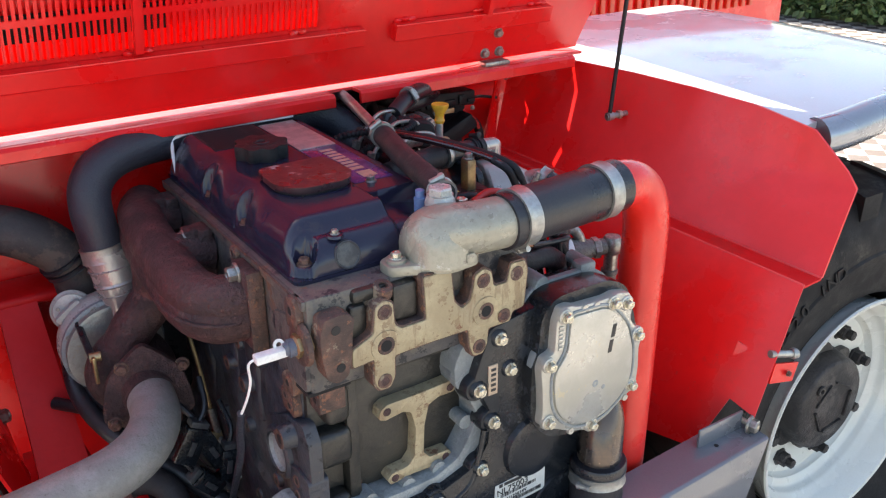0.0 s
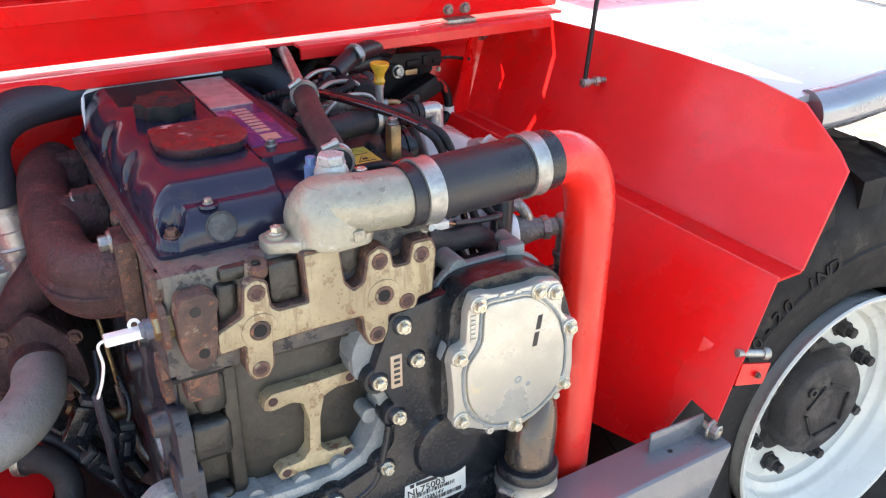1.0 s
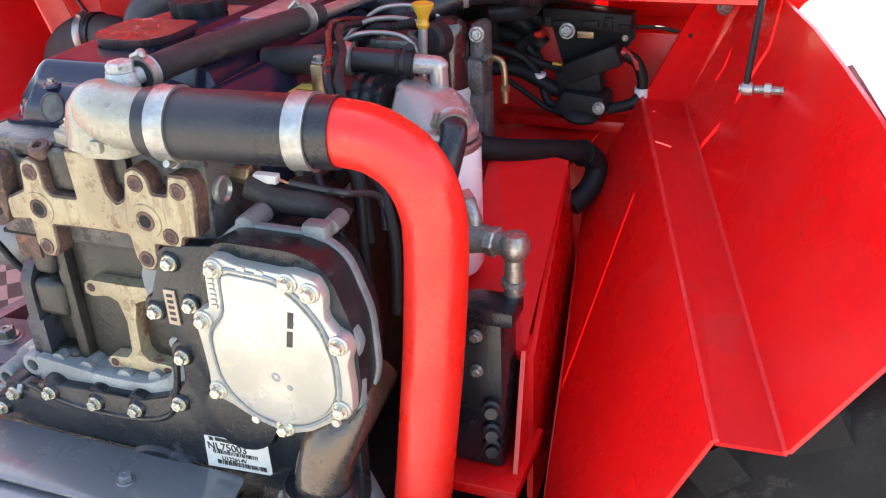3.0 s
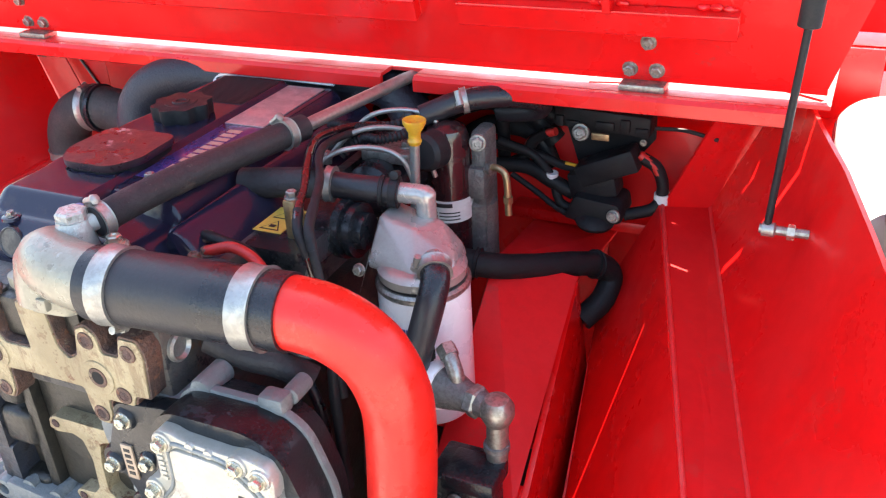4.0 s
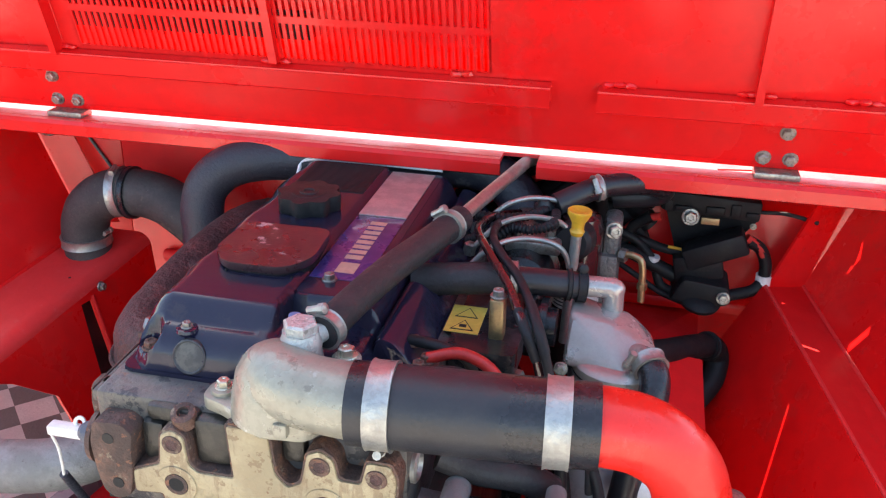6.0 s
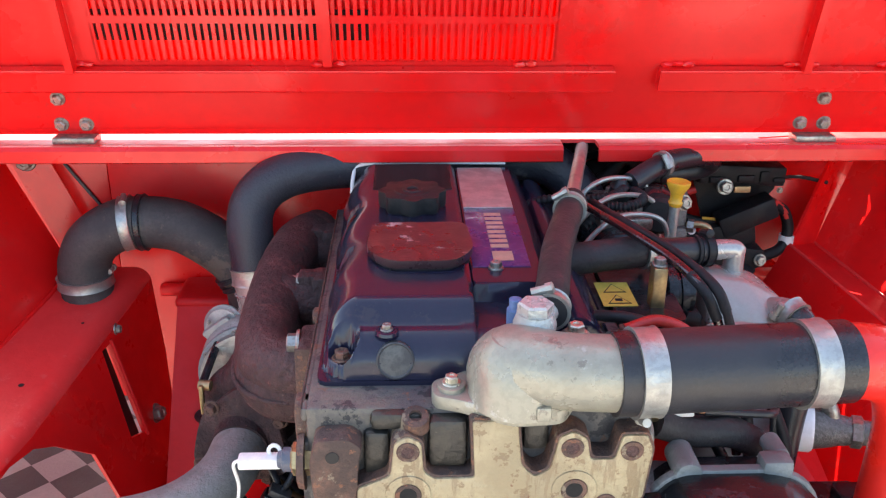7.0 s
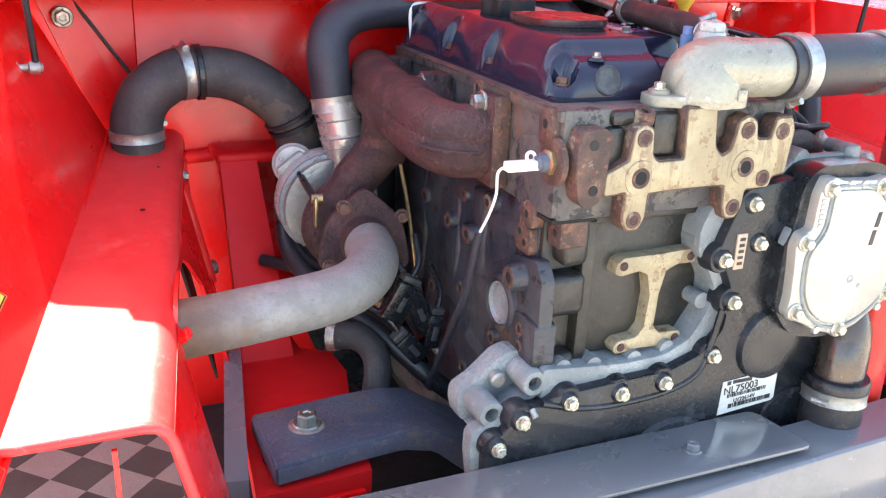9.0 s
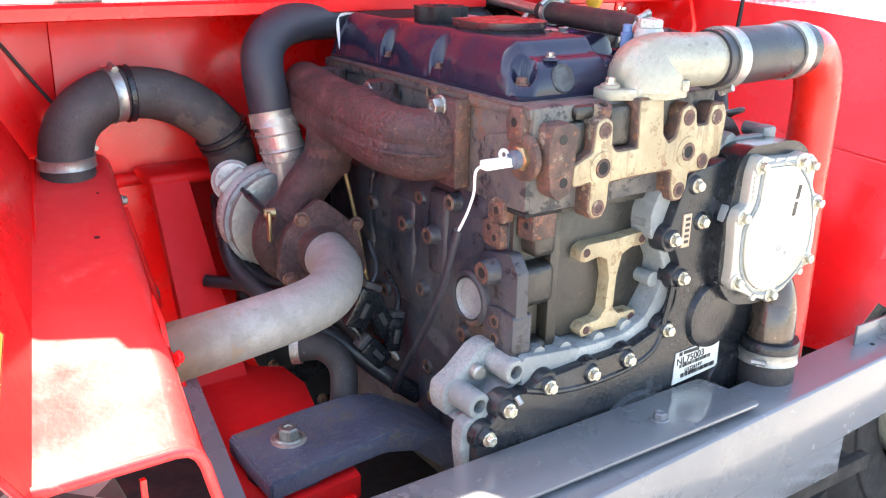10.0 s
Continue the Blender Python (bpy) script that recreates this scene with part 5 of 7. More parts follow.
def cover_z(x, y):
    """Height of the moulded cover over its base: shelf and ramp in front, plateau, lower strip along one side."""
    bulge = 0.0035 * math.cos((y - 0.995) / 0.131 * math.tau)
    dl, df = x - X0 + bulge * ease((y - 0.83) / 0.05), y - Y0
    if dl < 0.036 and df < 0.036:
        d = 0.036 - math.hypot(0.036 - dl, 0.036 - df)
    else:
        d = min(dl, df * 1.15)
    wall = shoulder(d, 0.034) * shoulder(Y1 - y, 0.016) * shoulder(X1 - x, 0.026)
    top = 0.0430 + 0.0195 * ease((y - 0.768) / 0.026)
    # corner towards the thermostat falls away
    if x > 0.512:
        k = ease((x - 0.512) / 0.004)
        side = 0.0565 if y > 0.832 else 0.0565 - 0.018 * ease((0.832 - y) / 0.006) - 0.010 * ease((x - 0.53) / 0.07)
        top = min(top, top * (1 - k) + side * k)
    if abs(x - 0.5125) < 0.0026 and y > 0.80:
        top -= 0.004
    # shallow panel line round the ramp
    if 0.400 < x < 0.500 and abs(y - 0.768) < 0.0025:
        top -= 0.001
    h = wall * top
    for px, py, r in POCKETS:
        d = math.hypot(x - px, y - py)
        if d < r + 0.003:
            floor_h = 0.012
            rim = ease((d - r + 0.003) / 0.005)
            h = min(h, floor_h) * (1 - rim) + (h + 0.0012) * rim if h > floor_h else h
        elif d < r + 0.006:
            h += 0.0012 * (1 - (d - r - 0.003) / 0.003)
    return max(h, 0.0)


grid = []
for j in range(NY + 1):
    y = Y0 + (Y1 - Y0) * j / NY
    grid.append([bm.verts.new((X0 + (X1 - X0) * i / NX, y, 1.196 + cover_z(X0 + (X1 - X0) * i / NX, y))) for i in range(NX + 1)])
for j in range(NY):
    for i in range(NX):
        bm.faces.new((grid[j][i], grid[j][i + 1], grid[j + 1][i + 1], grid[j + 1][i]))
edges = [e for e in bm.edges if len(e.link_faces) == 1]
g = bmesh.ops.extrude_edge_only(bm, edges=edges)
for v in g["geom"]:
    if isinstance(v, bmesh.types.BMVert):
        v.co.z = 1.188
part("cover", bm, BLACK_GLOSS, rocker, smooth=60)
part("base_flange", prism([(0.363, 0.738), (0.614, 0.738), (0.614, 1.222), (0.363, 1.222)], 1.188, 1.1965, "z", 0.002, 0.014), BLACK_GLOSS, rocker)
part("gasket", prism([(0.367, 0.749), (0.611, 0.749), (0.611, 1.219), (0.367, 1.219)], 1.1855, 1.1885, "z", 0, 0.014), RUBBER, rocker)
bolt(rocker, (0.386, 0.762, 1.2085), (0, 0, 1), BOLT_RUST, 1.0)
part("shelf_collar", lathe((0.429, 0.761, 1.2355), (0, 0, 1), [(0, 0.0115), (0.003, 0.0105), (0.0035, 0.009)], 22), BLACK_GLOSS, rocker)
bolt(rocker, (0.429, 0.761, 1.2395), (0, 0, 1), BOLT_BARE, 0.62)
bolt(rocker, (0.541, 0.868, 1.2535), (0, 0, 1), BOLT_BARE, 0.85)
for sy in (0.925, 1.056):
    bolt(rocker, (0.376, sy, 1.2085), (0, 0, 1), BOLT_RUST, 0.75)
part("oval_boss", lathe((0.437, 0.7455, 1.2145), (0, -1, 0.30), [(-0.004, 0.0185), (0.0015, 0.0178), (0.0022, 0.0165), (0.0010, 0.0150), (0.0014, 0.008), (0.0018, 0)], 36), DUSTY_BLACK, rocker, "dust-greyed round boss")
CC = Vector((0.455, 1.040, 0))
cap = part("oil_filler_cap", prism([(CC.x + math.cos(a) * (0.0375 + 0.0032 * math.cos(8 * a)), CC.y + math.sin(a) * (0.0375 + 0.0032 * math.cos(8 * a))) for a in np.linspace(0, math.tau, 97)[:-1]], 1.256, 1.279, "z", 0.006), PLASTIC, rocker, "black lobed plastic filler cap")
part("cap_base", lathe((CC.x, CC.y, 1.246), (0, 0, 1), [(0, 0.043), (0.007, 0.043), (0.009, 0.041), (0.012, 0.034)], 40), PLASTIC, cap)
part("cap_mark", lathe((CC.x, CC.y, 1.2785), (0, 0, 1), [(0, 0.022), (0.001, 0.0215), (0.001, 0.012), (0.0025, 0.011), (0.0025, 0.007), (0.0008, 0.006), (0.0008, 0)], 26), PLASTIC, cap)
LIDO = [(0.410, 0.955), (0.514, 0.957), (0.519, 0.880), (0.498, 0.848), (0.428, 0.848), (0.405, 0.882)]
lid = part("breather_lid", prism(LIDO, 1.2605, 1.2705, "z", 0.0025, 0.016), LID_REFLECTION, rocker, "scuffed dark square breather lid reflecting red")
part("lid_skirt", prism([(0.462 + (x - 0.462) * 0.94, 0.902 + (y - 0.902) * 0.94) for x, y in LIDO], 1.236, 1.2608, "z", 0.001, 0.014), PLASTIC, lid)
for x0, x1 in ((0.437, 0.4495), (0.452, 0.468), (0.470, 0.4855), (0.488, 0.499)):
    part("lid_clip", boxed(x0, x1, 0.8492, 0.8530, 1.245, 1.2575, 0.0006), CLEAR_GREY, lid)
for x in (0.4308, 0.505):
    part("skirt_rib", boxed(x - 0.0008, x + 0.0008, 0.8495, 0.8530, 1.244, 1.260, 0.0003), PLASTIC, lid)
part("side_strip", prism([(0.515, 0.834), (0.588, 0.834), (0.588, 1.206), (0.515, 1.206)], 1.246, 1.2528, "z", 0.0015, 0.006), BLACK_GLOSS, rocker)
bm = bmesh.new()
add_box(bm, 0.405, 0.506, 1.098, 1.200, 1.254, 1.2592, 0.001)
pad = part("ribbed_pad", bm, PLASTIC, rocker, "matt black ribbed pad", smooth=0)
rib = finish("pad_rib", boxed(0.408, 0.503, -0.001, 0.001, 1.2590, 1.2600), PLASTIC, 0)
for i in range(24):
    put(new("pad_rib", rib), pad, Matrix.Translation((0, 1.102 + i * 0.0041, 0)))
part("silver_plate", boxed(0.517, 0.578, 1.045, 1.200, 1.2525, 1.2545, 0.0005), BRUSHED, rocker, "scuffed silver plate")
bl = part("maker_label", boxed(0.517, 0.578, 0.870, 1.042, 1.2525, 1.2537, 0.0003), LABEL_BLUE, rocker, "violet-blue label with pale gold bars")
part("maker_bar", boxed(0.540, 0.562, 0.885, 0.910, 1.2537, 1.2542), LABEL_GOLD, bl)
part("maker_bar", boxed(0.540, 0.560, 0.920, 1.026, 1.2537, 1.2542), LABEL_GOLD, bl)
bm = bmesh.new()
for i, y in enumerate(np.linspace(0.930, 1.012, 7)):
    add_box(bm, 0.5395, 0.5605, y, y + 0.0035, 1.2539, 1.2545)
part("label_gap", bm, LABEL_BLUE, bl)
# white strip put in for the sunlit sliver at the back of the cover
part("sunlit_edge", tube([(0.372, 1.195, 1.200), (0.374, 1.208, 1.238), (0.385, 1.216, 1.254), (0.45, 1.218, 1.257), (0.585, 1.214, 1.257)], 0.0028, seg=8), WHITE_PAINT, rocker, "white strip standing in for sunlight on the rear edge")
# intake side of the engine: dark sloping chest
chest = part("intake_chest", prism([(0.60, 1.19), (0.612, 1.232), (0.63, 1.228), (0.672, 1.175), (0.685, 1.10), (0.60, 1.10)], 0.80, 1.22, "y", 0.008, 0.012), BLACK_GLOSS, engine, "black moulded intake cover")

# ---- exhaust manifold and turbocharger ----
mani = thing("exhaust_manifold", (0.31, 1.0, 1.08), "dark rusty cast iron exhaust manifold", "exhaust manifold")
for dz, r in ((0.010, 0.0335), (-0.014, 0.036)):
    part("log", tube([(0.322, 1.225, 1.140 + dz), (0.300, 1.17, 1.146 + dz), (0.288, 1.08, 1.142 + dz), (0.285, 0.98, 1.134 + dz), (0.287, 0.915, 1.128 + dz), (0.300, 0.880, 1.125 + dz), (0.322, 0.866, 1.124 + dz), (0.348, 0.864, 1.124 + dz)], r, seg=26, wobble=0.03), RUST, mani)
part("casting_seam", tube([(0.252, 1.00, 1.122), (0.250, 0.93, 1.118), (0.262, 0.868, 1.116), (0.30, 0.836, 1.114), (0.345, 0.832, 1.114)], 0.003, seg=8), RUST, mani)
for y in (1.015, 1.165):
    part("port", tube([(0.292, y, 1.150), (0.352, y, 1.140)], 0.030, seg=18), RUST, mani)
for y in (0.864, 1.015, 1.165):
    fl = part("port_flange", boxed(0.334, 0.355, y - 0.040 if y < 0.9 else y - 0.020, y + 0.020, 1.068, 1.182, 0.005), RUST, mani)
    if y < 0.9:
        part("flange_edge", boxed(0.3325, 0.3545, y - 0.0425, y - 0.0385, 1.070, 1.184, 0.001), RUST_PAD, fl, "bare rusty flange edge")
        bolt(fl, (0.333, y - 0.004, 1.171), (-1, 0, 0), BOLT_BARE, 1.5)
    else:
        part("nut_spacer", boxed(0.316, 0.340, y - 0.012, y + 0.014, 1.154, 1.182, 0.003), RUST, fl)
        bolt(fl, (0.316, y, 1.168), (-1, 0, 0), BOLT_BARE, 1.35)
part("downpipe", tube([(0.290, 1.07, 1.13), (0.290, 1.078, 1.09), (0.284, 1.085, 1.05)], lambda t: 0.038 - 0.002 * t, seg=20, wobble=0.04), RUST, mani)
part("turbo_flange", prism([(-0.05, -0.03), (0.05, -0.03), (0.055, 0.0), (0.05, 0.03), (-0.05, 0.03), (-0.055, 0.0)], -0.009, 0.009, "z", 0.002, 0.01, Matrix.Translation((0.284, 1.083, 1.066)) @ Matrix.Rotation(radians(-35), 4, "Y"), True), RUST, mani)

turbo = thing("turbocharger", (0.22, 1.10, 0.86), "turbocharger with rusty turbine and bare alloy compressor", "turbocharger")
bm = bmesh.new()
C = Vector((0.236, 1.085, 0.944))
pts = []
for i in range(15):
    a = radians(70 + i * 22)
    r = 0.046 - 0.0006 * i
    pts.append(C + Vector((math.cos(a) * r, 0, math.sin(a) * r)))
add_tube(bm, pts, lambda t: 0.034 - 0.014 * t, seg=18, wobble=0.03)
add_lathe(bm, C + Vector((0, 0.04, 0)), (0, -1, 0), [(0, 0.045), (0.02, 0.062), (0.05, 0.062), (0.07, 0.050), (0.085, 0.046)], 30)
part("turbine_housing", bm, RUST, turbo)
part("turbine_inlet", tube([(0.290, 1.080, 1.070), (0.268, 1.080, 1.045), (0.240, 1.080, 1.014), (0.216, 1.080, 0.978)], lambda t: 0.034 - 0.002 * t, seg=20, wobble=0.04), RUST, turbo)
part("outlet_flange", prism([(math.cos(a) * (0.076 if i % 4 == 0 else 0.060), math.sin(a) * (0.076 if i % 4 == 0 else 0.060)) for i, a in enumerate(np.linspace(0, math.tau, 13)[:-1])], -0.008, 0.008, "y", 0.002, 0.012, Matrix.Translation((0.232, 1.006, 0.951)) @ Matrix.Rotation(0.55, 4, "Y") @ Matrix.Rotation(-0.25, 4, "Z"), True), RUST, turbo)
for a in (0.55, 2.12, 3.69, 5.26):
    bolt(turbo, (0.232 + math.cos(a) * 0.062, 0.996, 0.951 + math.sin(a) * 0.062), (-0.25, -1, 0), BOLT_RUST, 1.1)
bm = bmesh.new()
C2 = Vector((0.226, 1.178, 0.960))
pts = [C2 + Vector((math.cos(radians(60 + i * 22)) * 0.056, 0, math.sin(radians(60 + i * 22)) * 0.056)) for i in range(15)]
add_tube(bm, pts, lambda t: 0.028 - 0.012 * t, seg=16)
add_lathe(bm, C2 + Vector((0, 0.05, 0)), (0, -1, 0), [(0, 0.03), (0.02, 0.045), (0.05, 0.070), (0.062, 0.076), (0.070, 0.076), (0.074, 0.066)], 36)
part("compressor_housing", bm, ALU, turbo, "bare cast alloy compressor housing")
part("back_plate", lathe(C2 + Vector((0, -0.022, 0)), (0, -1, 0), [(0, 0.079), (0.006, 0.079), (0.008, 0.074), (0.008, 0.05)], 40), ALU_DULL, turbo)
for i in range(8):
    a = i * math.tau / 8 + 0.3
    bolt(turbo, C2 + Vector((math.cos(a) * 0.071, -0.030, math.sin(a) * 0.071)), (0, -1, 0), BOLT_BARE, 0.6)
part("clamp_band", lathe(C2 + Vector((0, -0.030, 0)), (0, -1, 0), [(0, 0.070), (0.001, 0.0735), (0.012, 0.0735), (0.013, 0.070)], 40), STEEL, turbo)
for i in range(3):
    part("cast_rib", lathe((0.2495 - i * 0.0032, 1.1525 + i * 0.0038, 1.050 + i * 0.020), (-0.12, 0.15, 1), [(-0.002, 0.030 + i * 0.0016), (0.0, 0.0335 + i * 0.0012), (0.002, 0.030 + i * 0.0016)], 26), HEAD_ALU, turbo)
part("centre_housing", lathe(C2 + Vector((0, -0.025, 0)), (0, -1, 0), [(0, 0.04), (0.02, 0.034), (0.05, 0.045)], 24), RUST, turbo)
part("compressor_outlet", tube([(0.252, 1.150, 0.995), (0.250, 1.152, 1.048), (0.240, 1.165, 1.112)], lambda t: 0.028 + 0.006 * min(1, max(0, (t - 0.35) * 4)), seg=26), HEAD_ALU, turbo, "bright alloy compressor outlet")
part("outlet_bead", lathe((0.2475, 1.155, 1.066), (-0.12, 0.15, 1), [(-0.004, 0.033), (0.0, 0.036), (0.004, 0.033)], 26), HEAD_ALU, turbo)
wg = part("wastegate_can", lathe((0.182, 1.198, 1.014), (-0.25, -1, 0.25), [(-0.022, 0.020), (-0.010, 0.028), (-0.002, 0.030), (0.0, 0.0325), (0.004, 0.0325), (0.006, 0.029), (0.010, 0.027), (0.011, 0.008), (0.013, 0.008)], 32), ALU, turbo, "pale metal wastegate can")
for a in (0.6, 2.7, 4.8):
    bolt(wg, Vector((0.1795, 1.188, 1.0165)) + Vector((math.cos(a) * 0.021, 0, math.sin(a) * 0.021)), (-0.25, -1, 0.25), BOLT_BARE, 0.35)
part("actuator_bracket", sheet([(0.170, 1.195, 1.000), (0.210, 1.185, 0.975), (0.235, 1.15, 1.010), (0.205, 1.205, 1.030)], 0.006), ALU, wg)
part("actuator_arm", prism([(0.150, 1.012), (0.172, 0.990), (0.205, 0.968), (0.222, 0.985), (0.212, 1.012), (0.188, 1.040)], 1.176, 1.184, "y", 0.002, 0.006), ALU, wg)
part("actuator_rod", tube([(0.181, 1.188, 1.017), (0.178, 1.13, 1.009), (0.175, 1.062, 1.001)], 0.0055, seg=10), BLACK_CASE, wg)
part("rod_end", lathe((0.175, 1.058, 1.000), (1, -0.2, 0), [(-0.004, 0.007), (0.012, 0.007), (0.013, 0.004)], 12), BRASS, wg)
part("lever", boxed(0.172, 0.178, 1.046, 1.054, 0.960, 1.004, 0.002), BRASS, wg)

# silver exhaust pipe into the box
ex = thing("exhaust_pipe", (0.1, 0.88, 0.9), "matt silver exhaust pipe with brown heat stains", "exhaust pipe")
part("pipe", tube([(0.232, 1.020, 0.951), (0.231, 0.985, 0.949), (0.221, 0.935, 0.944), (0.189, 0.890, 0.938), (0.138, 0.862, 0.934), (0.05, 0.846, 0.931), (-0.075, 0.828, 0.929)], 0.0345, seg=32, steps=9), EXHAUST, ex)
part("collar", tube([(0.232, 1.022, 0.951), (0.2315, 0.984, 0.949)], 0.0368, seg=30), RUST, ex)
bolt(ex, (-0.050, 0.800, 0.938), (0.7, -0.5, 0.4), bolt_mesh("painted_bolt", RED), 1.0)

# ---- hoses ----
def hose(points, r, label, mat=RUBBER, clamps=(), name="hose", category="hose", seg=22, wobble=0.01, band=0.014):
    h = thing(name, points[0], label, category)
    part("tube", tube(points, r, seg=seg, wobble=wobble), mat, h)
    ps = glide(points, 8)
    for f, scr in clamps:
        i = min(len(ps) - 2, max(1, int(f * (len(ps) - 1))))
        ring_band(h, ps[i], ps[i + 1] - ps[i - 1], r, band, screw=scr)
    return h


air = hose([(-0.037, 1.275, 1.020), (-0.037, 1.275, 1.075), (-0.020, 1.274, 1.115), (0.020, 1.276, 1.142), (0.065, 1.280, 1.146), (0.110, 1.280, 1.139), (0.150, 1.274, 1.120), (0.184, 1.272, 1.092), (0.206, 1.272, 1.058), (0.215, 1.270, 1.01)], 0.0385,
     "dusty black rubber air intake elbow hose", AIR_RUBBER, ((0.08, (1, 0, 0.4)), (0.385, (0, -0.3, 1))), "air_intake_hose", band=0.0155)
for at, axis, r, w in (((0.0575, 1.279, 1.1458), (1, 0, 0.05), 0.0395, 0.009), ((0.204, 1.272, 1.062), (0.45, 0, -0.9), 0.0405, 0.008), ((0.197, 1.272, 1.076), (0.5, 0, -0.85), 0.041, 0.006)):
    ring_band(air, at, axis, r, w, RUBBER, "rubber_collar", label="black moulded hose collar")
hose([(0.239, 1.163, 1.095), (0.236, 1.170, 1.130), (0.232, 1.180, 1.180), (0.240, 1.192, 1.212), (0.268, 1.206, 1.236), (0.315, 1.222, 1.246), (0.40, 1.250, 1.244), (0.52, 1.270, 1.240), (0.64, 1.262, 1.245), (0.70, 1.24, 1.20), (0.71, 1.20, 1.15)], 0.0315,
     "blue-black rubber charge air hose behind the engine", RUBBER_BLUE, ((0.05, (1, -0.4, 0)),), "charge_air_hose", band=0.022)
rad = hose([(0.626, 0.6835, 1.2342), (0.70, 0.689, 1.2344), (0.77, 0.694, 1.2346), (0.840, 0.700, 1.2348)], 0.0375, "thick black coolant hose with two steel clamps", RUBBER, ((0.14, (0.0, -0.4, -1)), (0.86, (0.0, 0.8, -0.7))), "coolant_hose", seg=36, wobble=0.0, band=0.022)
red_pipe = thing("coolant_pipe", (0.9, 0.72, 0.6), "bright red painted bent coolant pipe", "pipe")
part("pipe", tube([(0.800, 0.697, 1.2346), (0.845, 0.701, 1.2346), (0.880, 0.706, 1.226), (0.910, 0.713, 1.200), (0.926, 0.718, 1.160), (0.929, 0.720, 1.11), (0.923, 0.716, 1.00), (0.913, 0.708, 0.88), (0.900, 0.698, 0.74), (0.89, 0.69, 0.62)], 0.0345, seg=32, steps=8), RED_PIPE, red_pipe)
lower = hose([(0.795, 0.648, 0.800), (0.793, 0.645, 0.74), (0.792, 0.642, 0.62)], 0.041, "grey-black lower coolant hose with clamp", RUBBER_GREY, ((0.12, (-1, -0.4, 0)),), "lower_coolant_hose", seg=30, band=0.018)
lp = thing("lower_pipe", (0.81, 0.69, 0.8), "dark steel elbow pipe with heat tint", "pipe")
part("elbow", tube([(0.830, 0.74, 0.925), (0.826, 0.70, 0.908), (0.815, 0.668, 0.878), (0.803, 0.653, 0.840), (0.796, 0.648, 0.78)], 0.034, seg=28), HEAT_TINT, lp)
part("collar", lathe((0.796, 0.648, 0.803), (0, 0, 1), [(0, 0.043), (0.012, 0.0435), (0.016, 0.041), (0.016, 0.034)], 30), RUBBER, lp)
# slim vent hose over the rocker cover and its steel tube
slim = hose([(0.578, 0.742, 1.264), (0.590, 0.80, 1.268), (0.606, 0.88, 1.268), (0.628, 0.96, 1.267), (0.648, 1.035, 1.266)], 0.0165, "black rubber vent hose over the rocker cover", RUBBER_GREY, ((0.06, (-0.4, 0, 1)), (0.93, (-0.7, 0, 1))), "vent_hose", band=0.012)
part("steel_tube", tube([(0.646, 1.03, 1.266), (0.67, 1.13, 1.268), (0.698, 1.25, 1.269), (0.70, 1.28, 1.26)], 0.0088, seg=14), STEEL, slim, "bare steel tube")
part("blue_cap", lathe((0.548, 0.752, 1.244), (0, 0, 1), [(0, 0.008), (0.02, 0.008), (0.021, 0.006), (0.03, 0.006), (0.031, 0.004)], 14), BLUE_PAINT, th)
part("spigot", tube([(0.566, 0.728, 1.262), (0.578, 0.745, 1.265)], 0.010, seg=14), ALU, th)

# temperature sensors with their plugs and leads
sen = thing("temperature_sensor", (0.35, 0.69, 1.13), "brass sensor with white plug and sleeved wire", "sensor")
part("hex_body", lathe((0.362, 0.697, 1.136), (-1, 0, 0), [(0, 0.0155), (0.020, 0.0155), (0.022, 0.012)], 6), BRASS, sen)
part("cap", lathe((0.342, 0.697, 1.1355), (-1, 0.05, -0.04), [(0, 0.0115), (0.009, 0.0115), (0.010, 0.009), (0.014, 0.008)], 16), BLUE_STEEL, sen)
part("plug", boxed(0.291, 0.331, 0.691, 0.705, 1.128, 1.139, 0.002), WHITE_PLASTIC, sen)
part("lead", tube([(0.295, 0.700, 1.134), (0.285, 0.703, 1.126), (0.287, 0.708, 1.100), (0.283, 0.714, 1.075), (0.276, 0.722, 1.050)], 0.0017, seg=8), WHITE_PLASTIC, sen)
part("ring_terminal", lathe((0.324, 0.703, 1.1415), (0, -1, 0.3), [(0, 0.0070), (0.0022, 0.0070), (0.0022, 0.0035), (0, 0.0035), (0, 0.0070)], 16, False), WHITE_PLASTIC, sen)
part("sleeve", tube([(0.276, 0.722, 1.052), (0.278, 0.74, 1.01), (0.282, 0.760, 0.965), (0.286, 0.80, 0.90), (0.296, 0.86, 0.82), (0.308, 0.915, 0.748), (0.325, 0.93, 0.735)], 0.0050, seg=12), RUBBER_BLUE, sen)
sen.location += Vector((0, 0.011, -0.003))
sen2 = thing("temperature_sensor", (0.69, 0.715, 1.16), "brass sensor with pale plug under the coolant hose", "sensor")
part("hex_body", lathe((0.670, 0.754, 1.151), (1, 0, 0), [(0, 0.010), (0.014, 0.010), (0.015, 0.012), (0.022, 0.012), (0.024, 0.009)], 6), BRASS, sen2)
part("plug", boxed(0.698, 0.728, 0.748, 0.760, 1.145, 1.156, 0.002), WHITE_PLASTIC, sen2)
part("lead", tube([(0.727, 0.754, 1.150), (0.752, 0.758, 1.142), (0.775, 0.765, 1.138)], 0.0018, seg=8), COPPER, sen2)
part("sleeve", tube([(0.740, 0.757, 1.146), (0.78, 0.765, 1.138), (0.81, 0.76, 1.14), (0.83, 0.80, 1.12), (0.835, 0.80, 1.08)], 0.0042, seg=10), RUBBER, sen2)

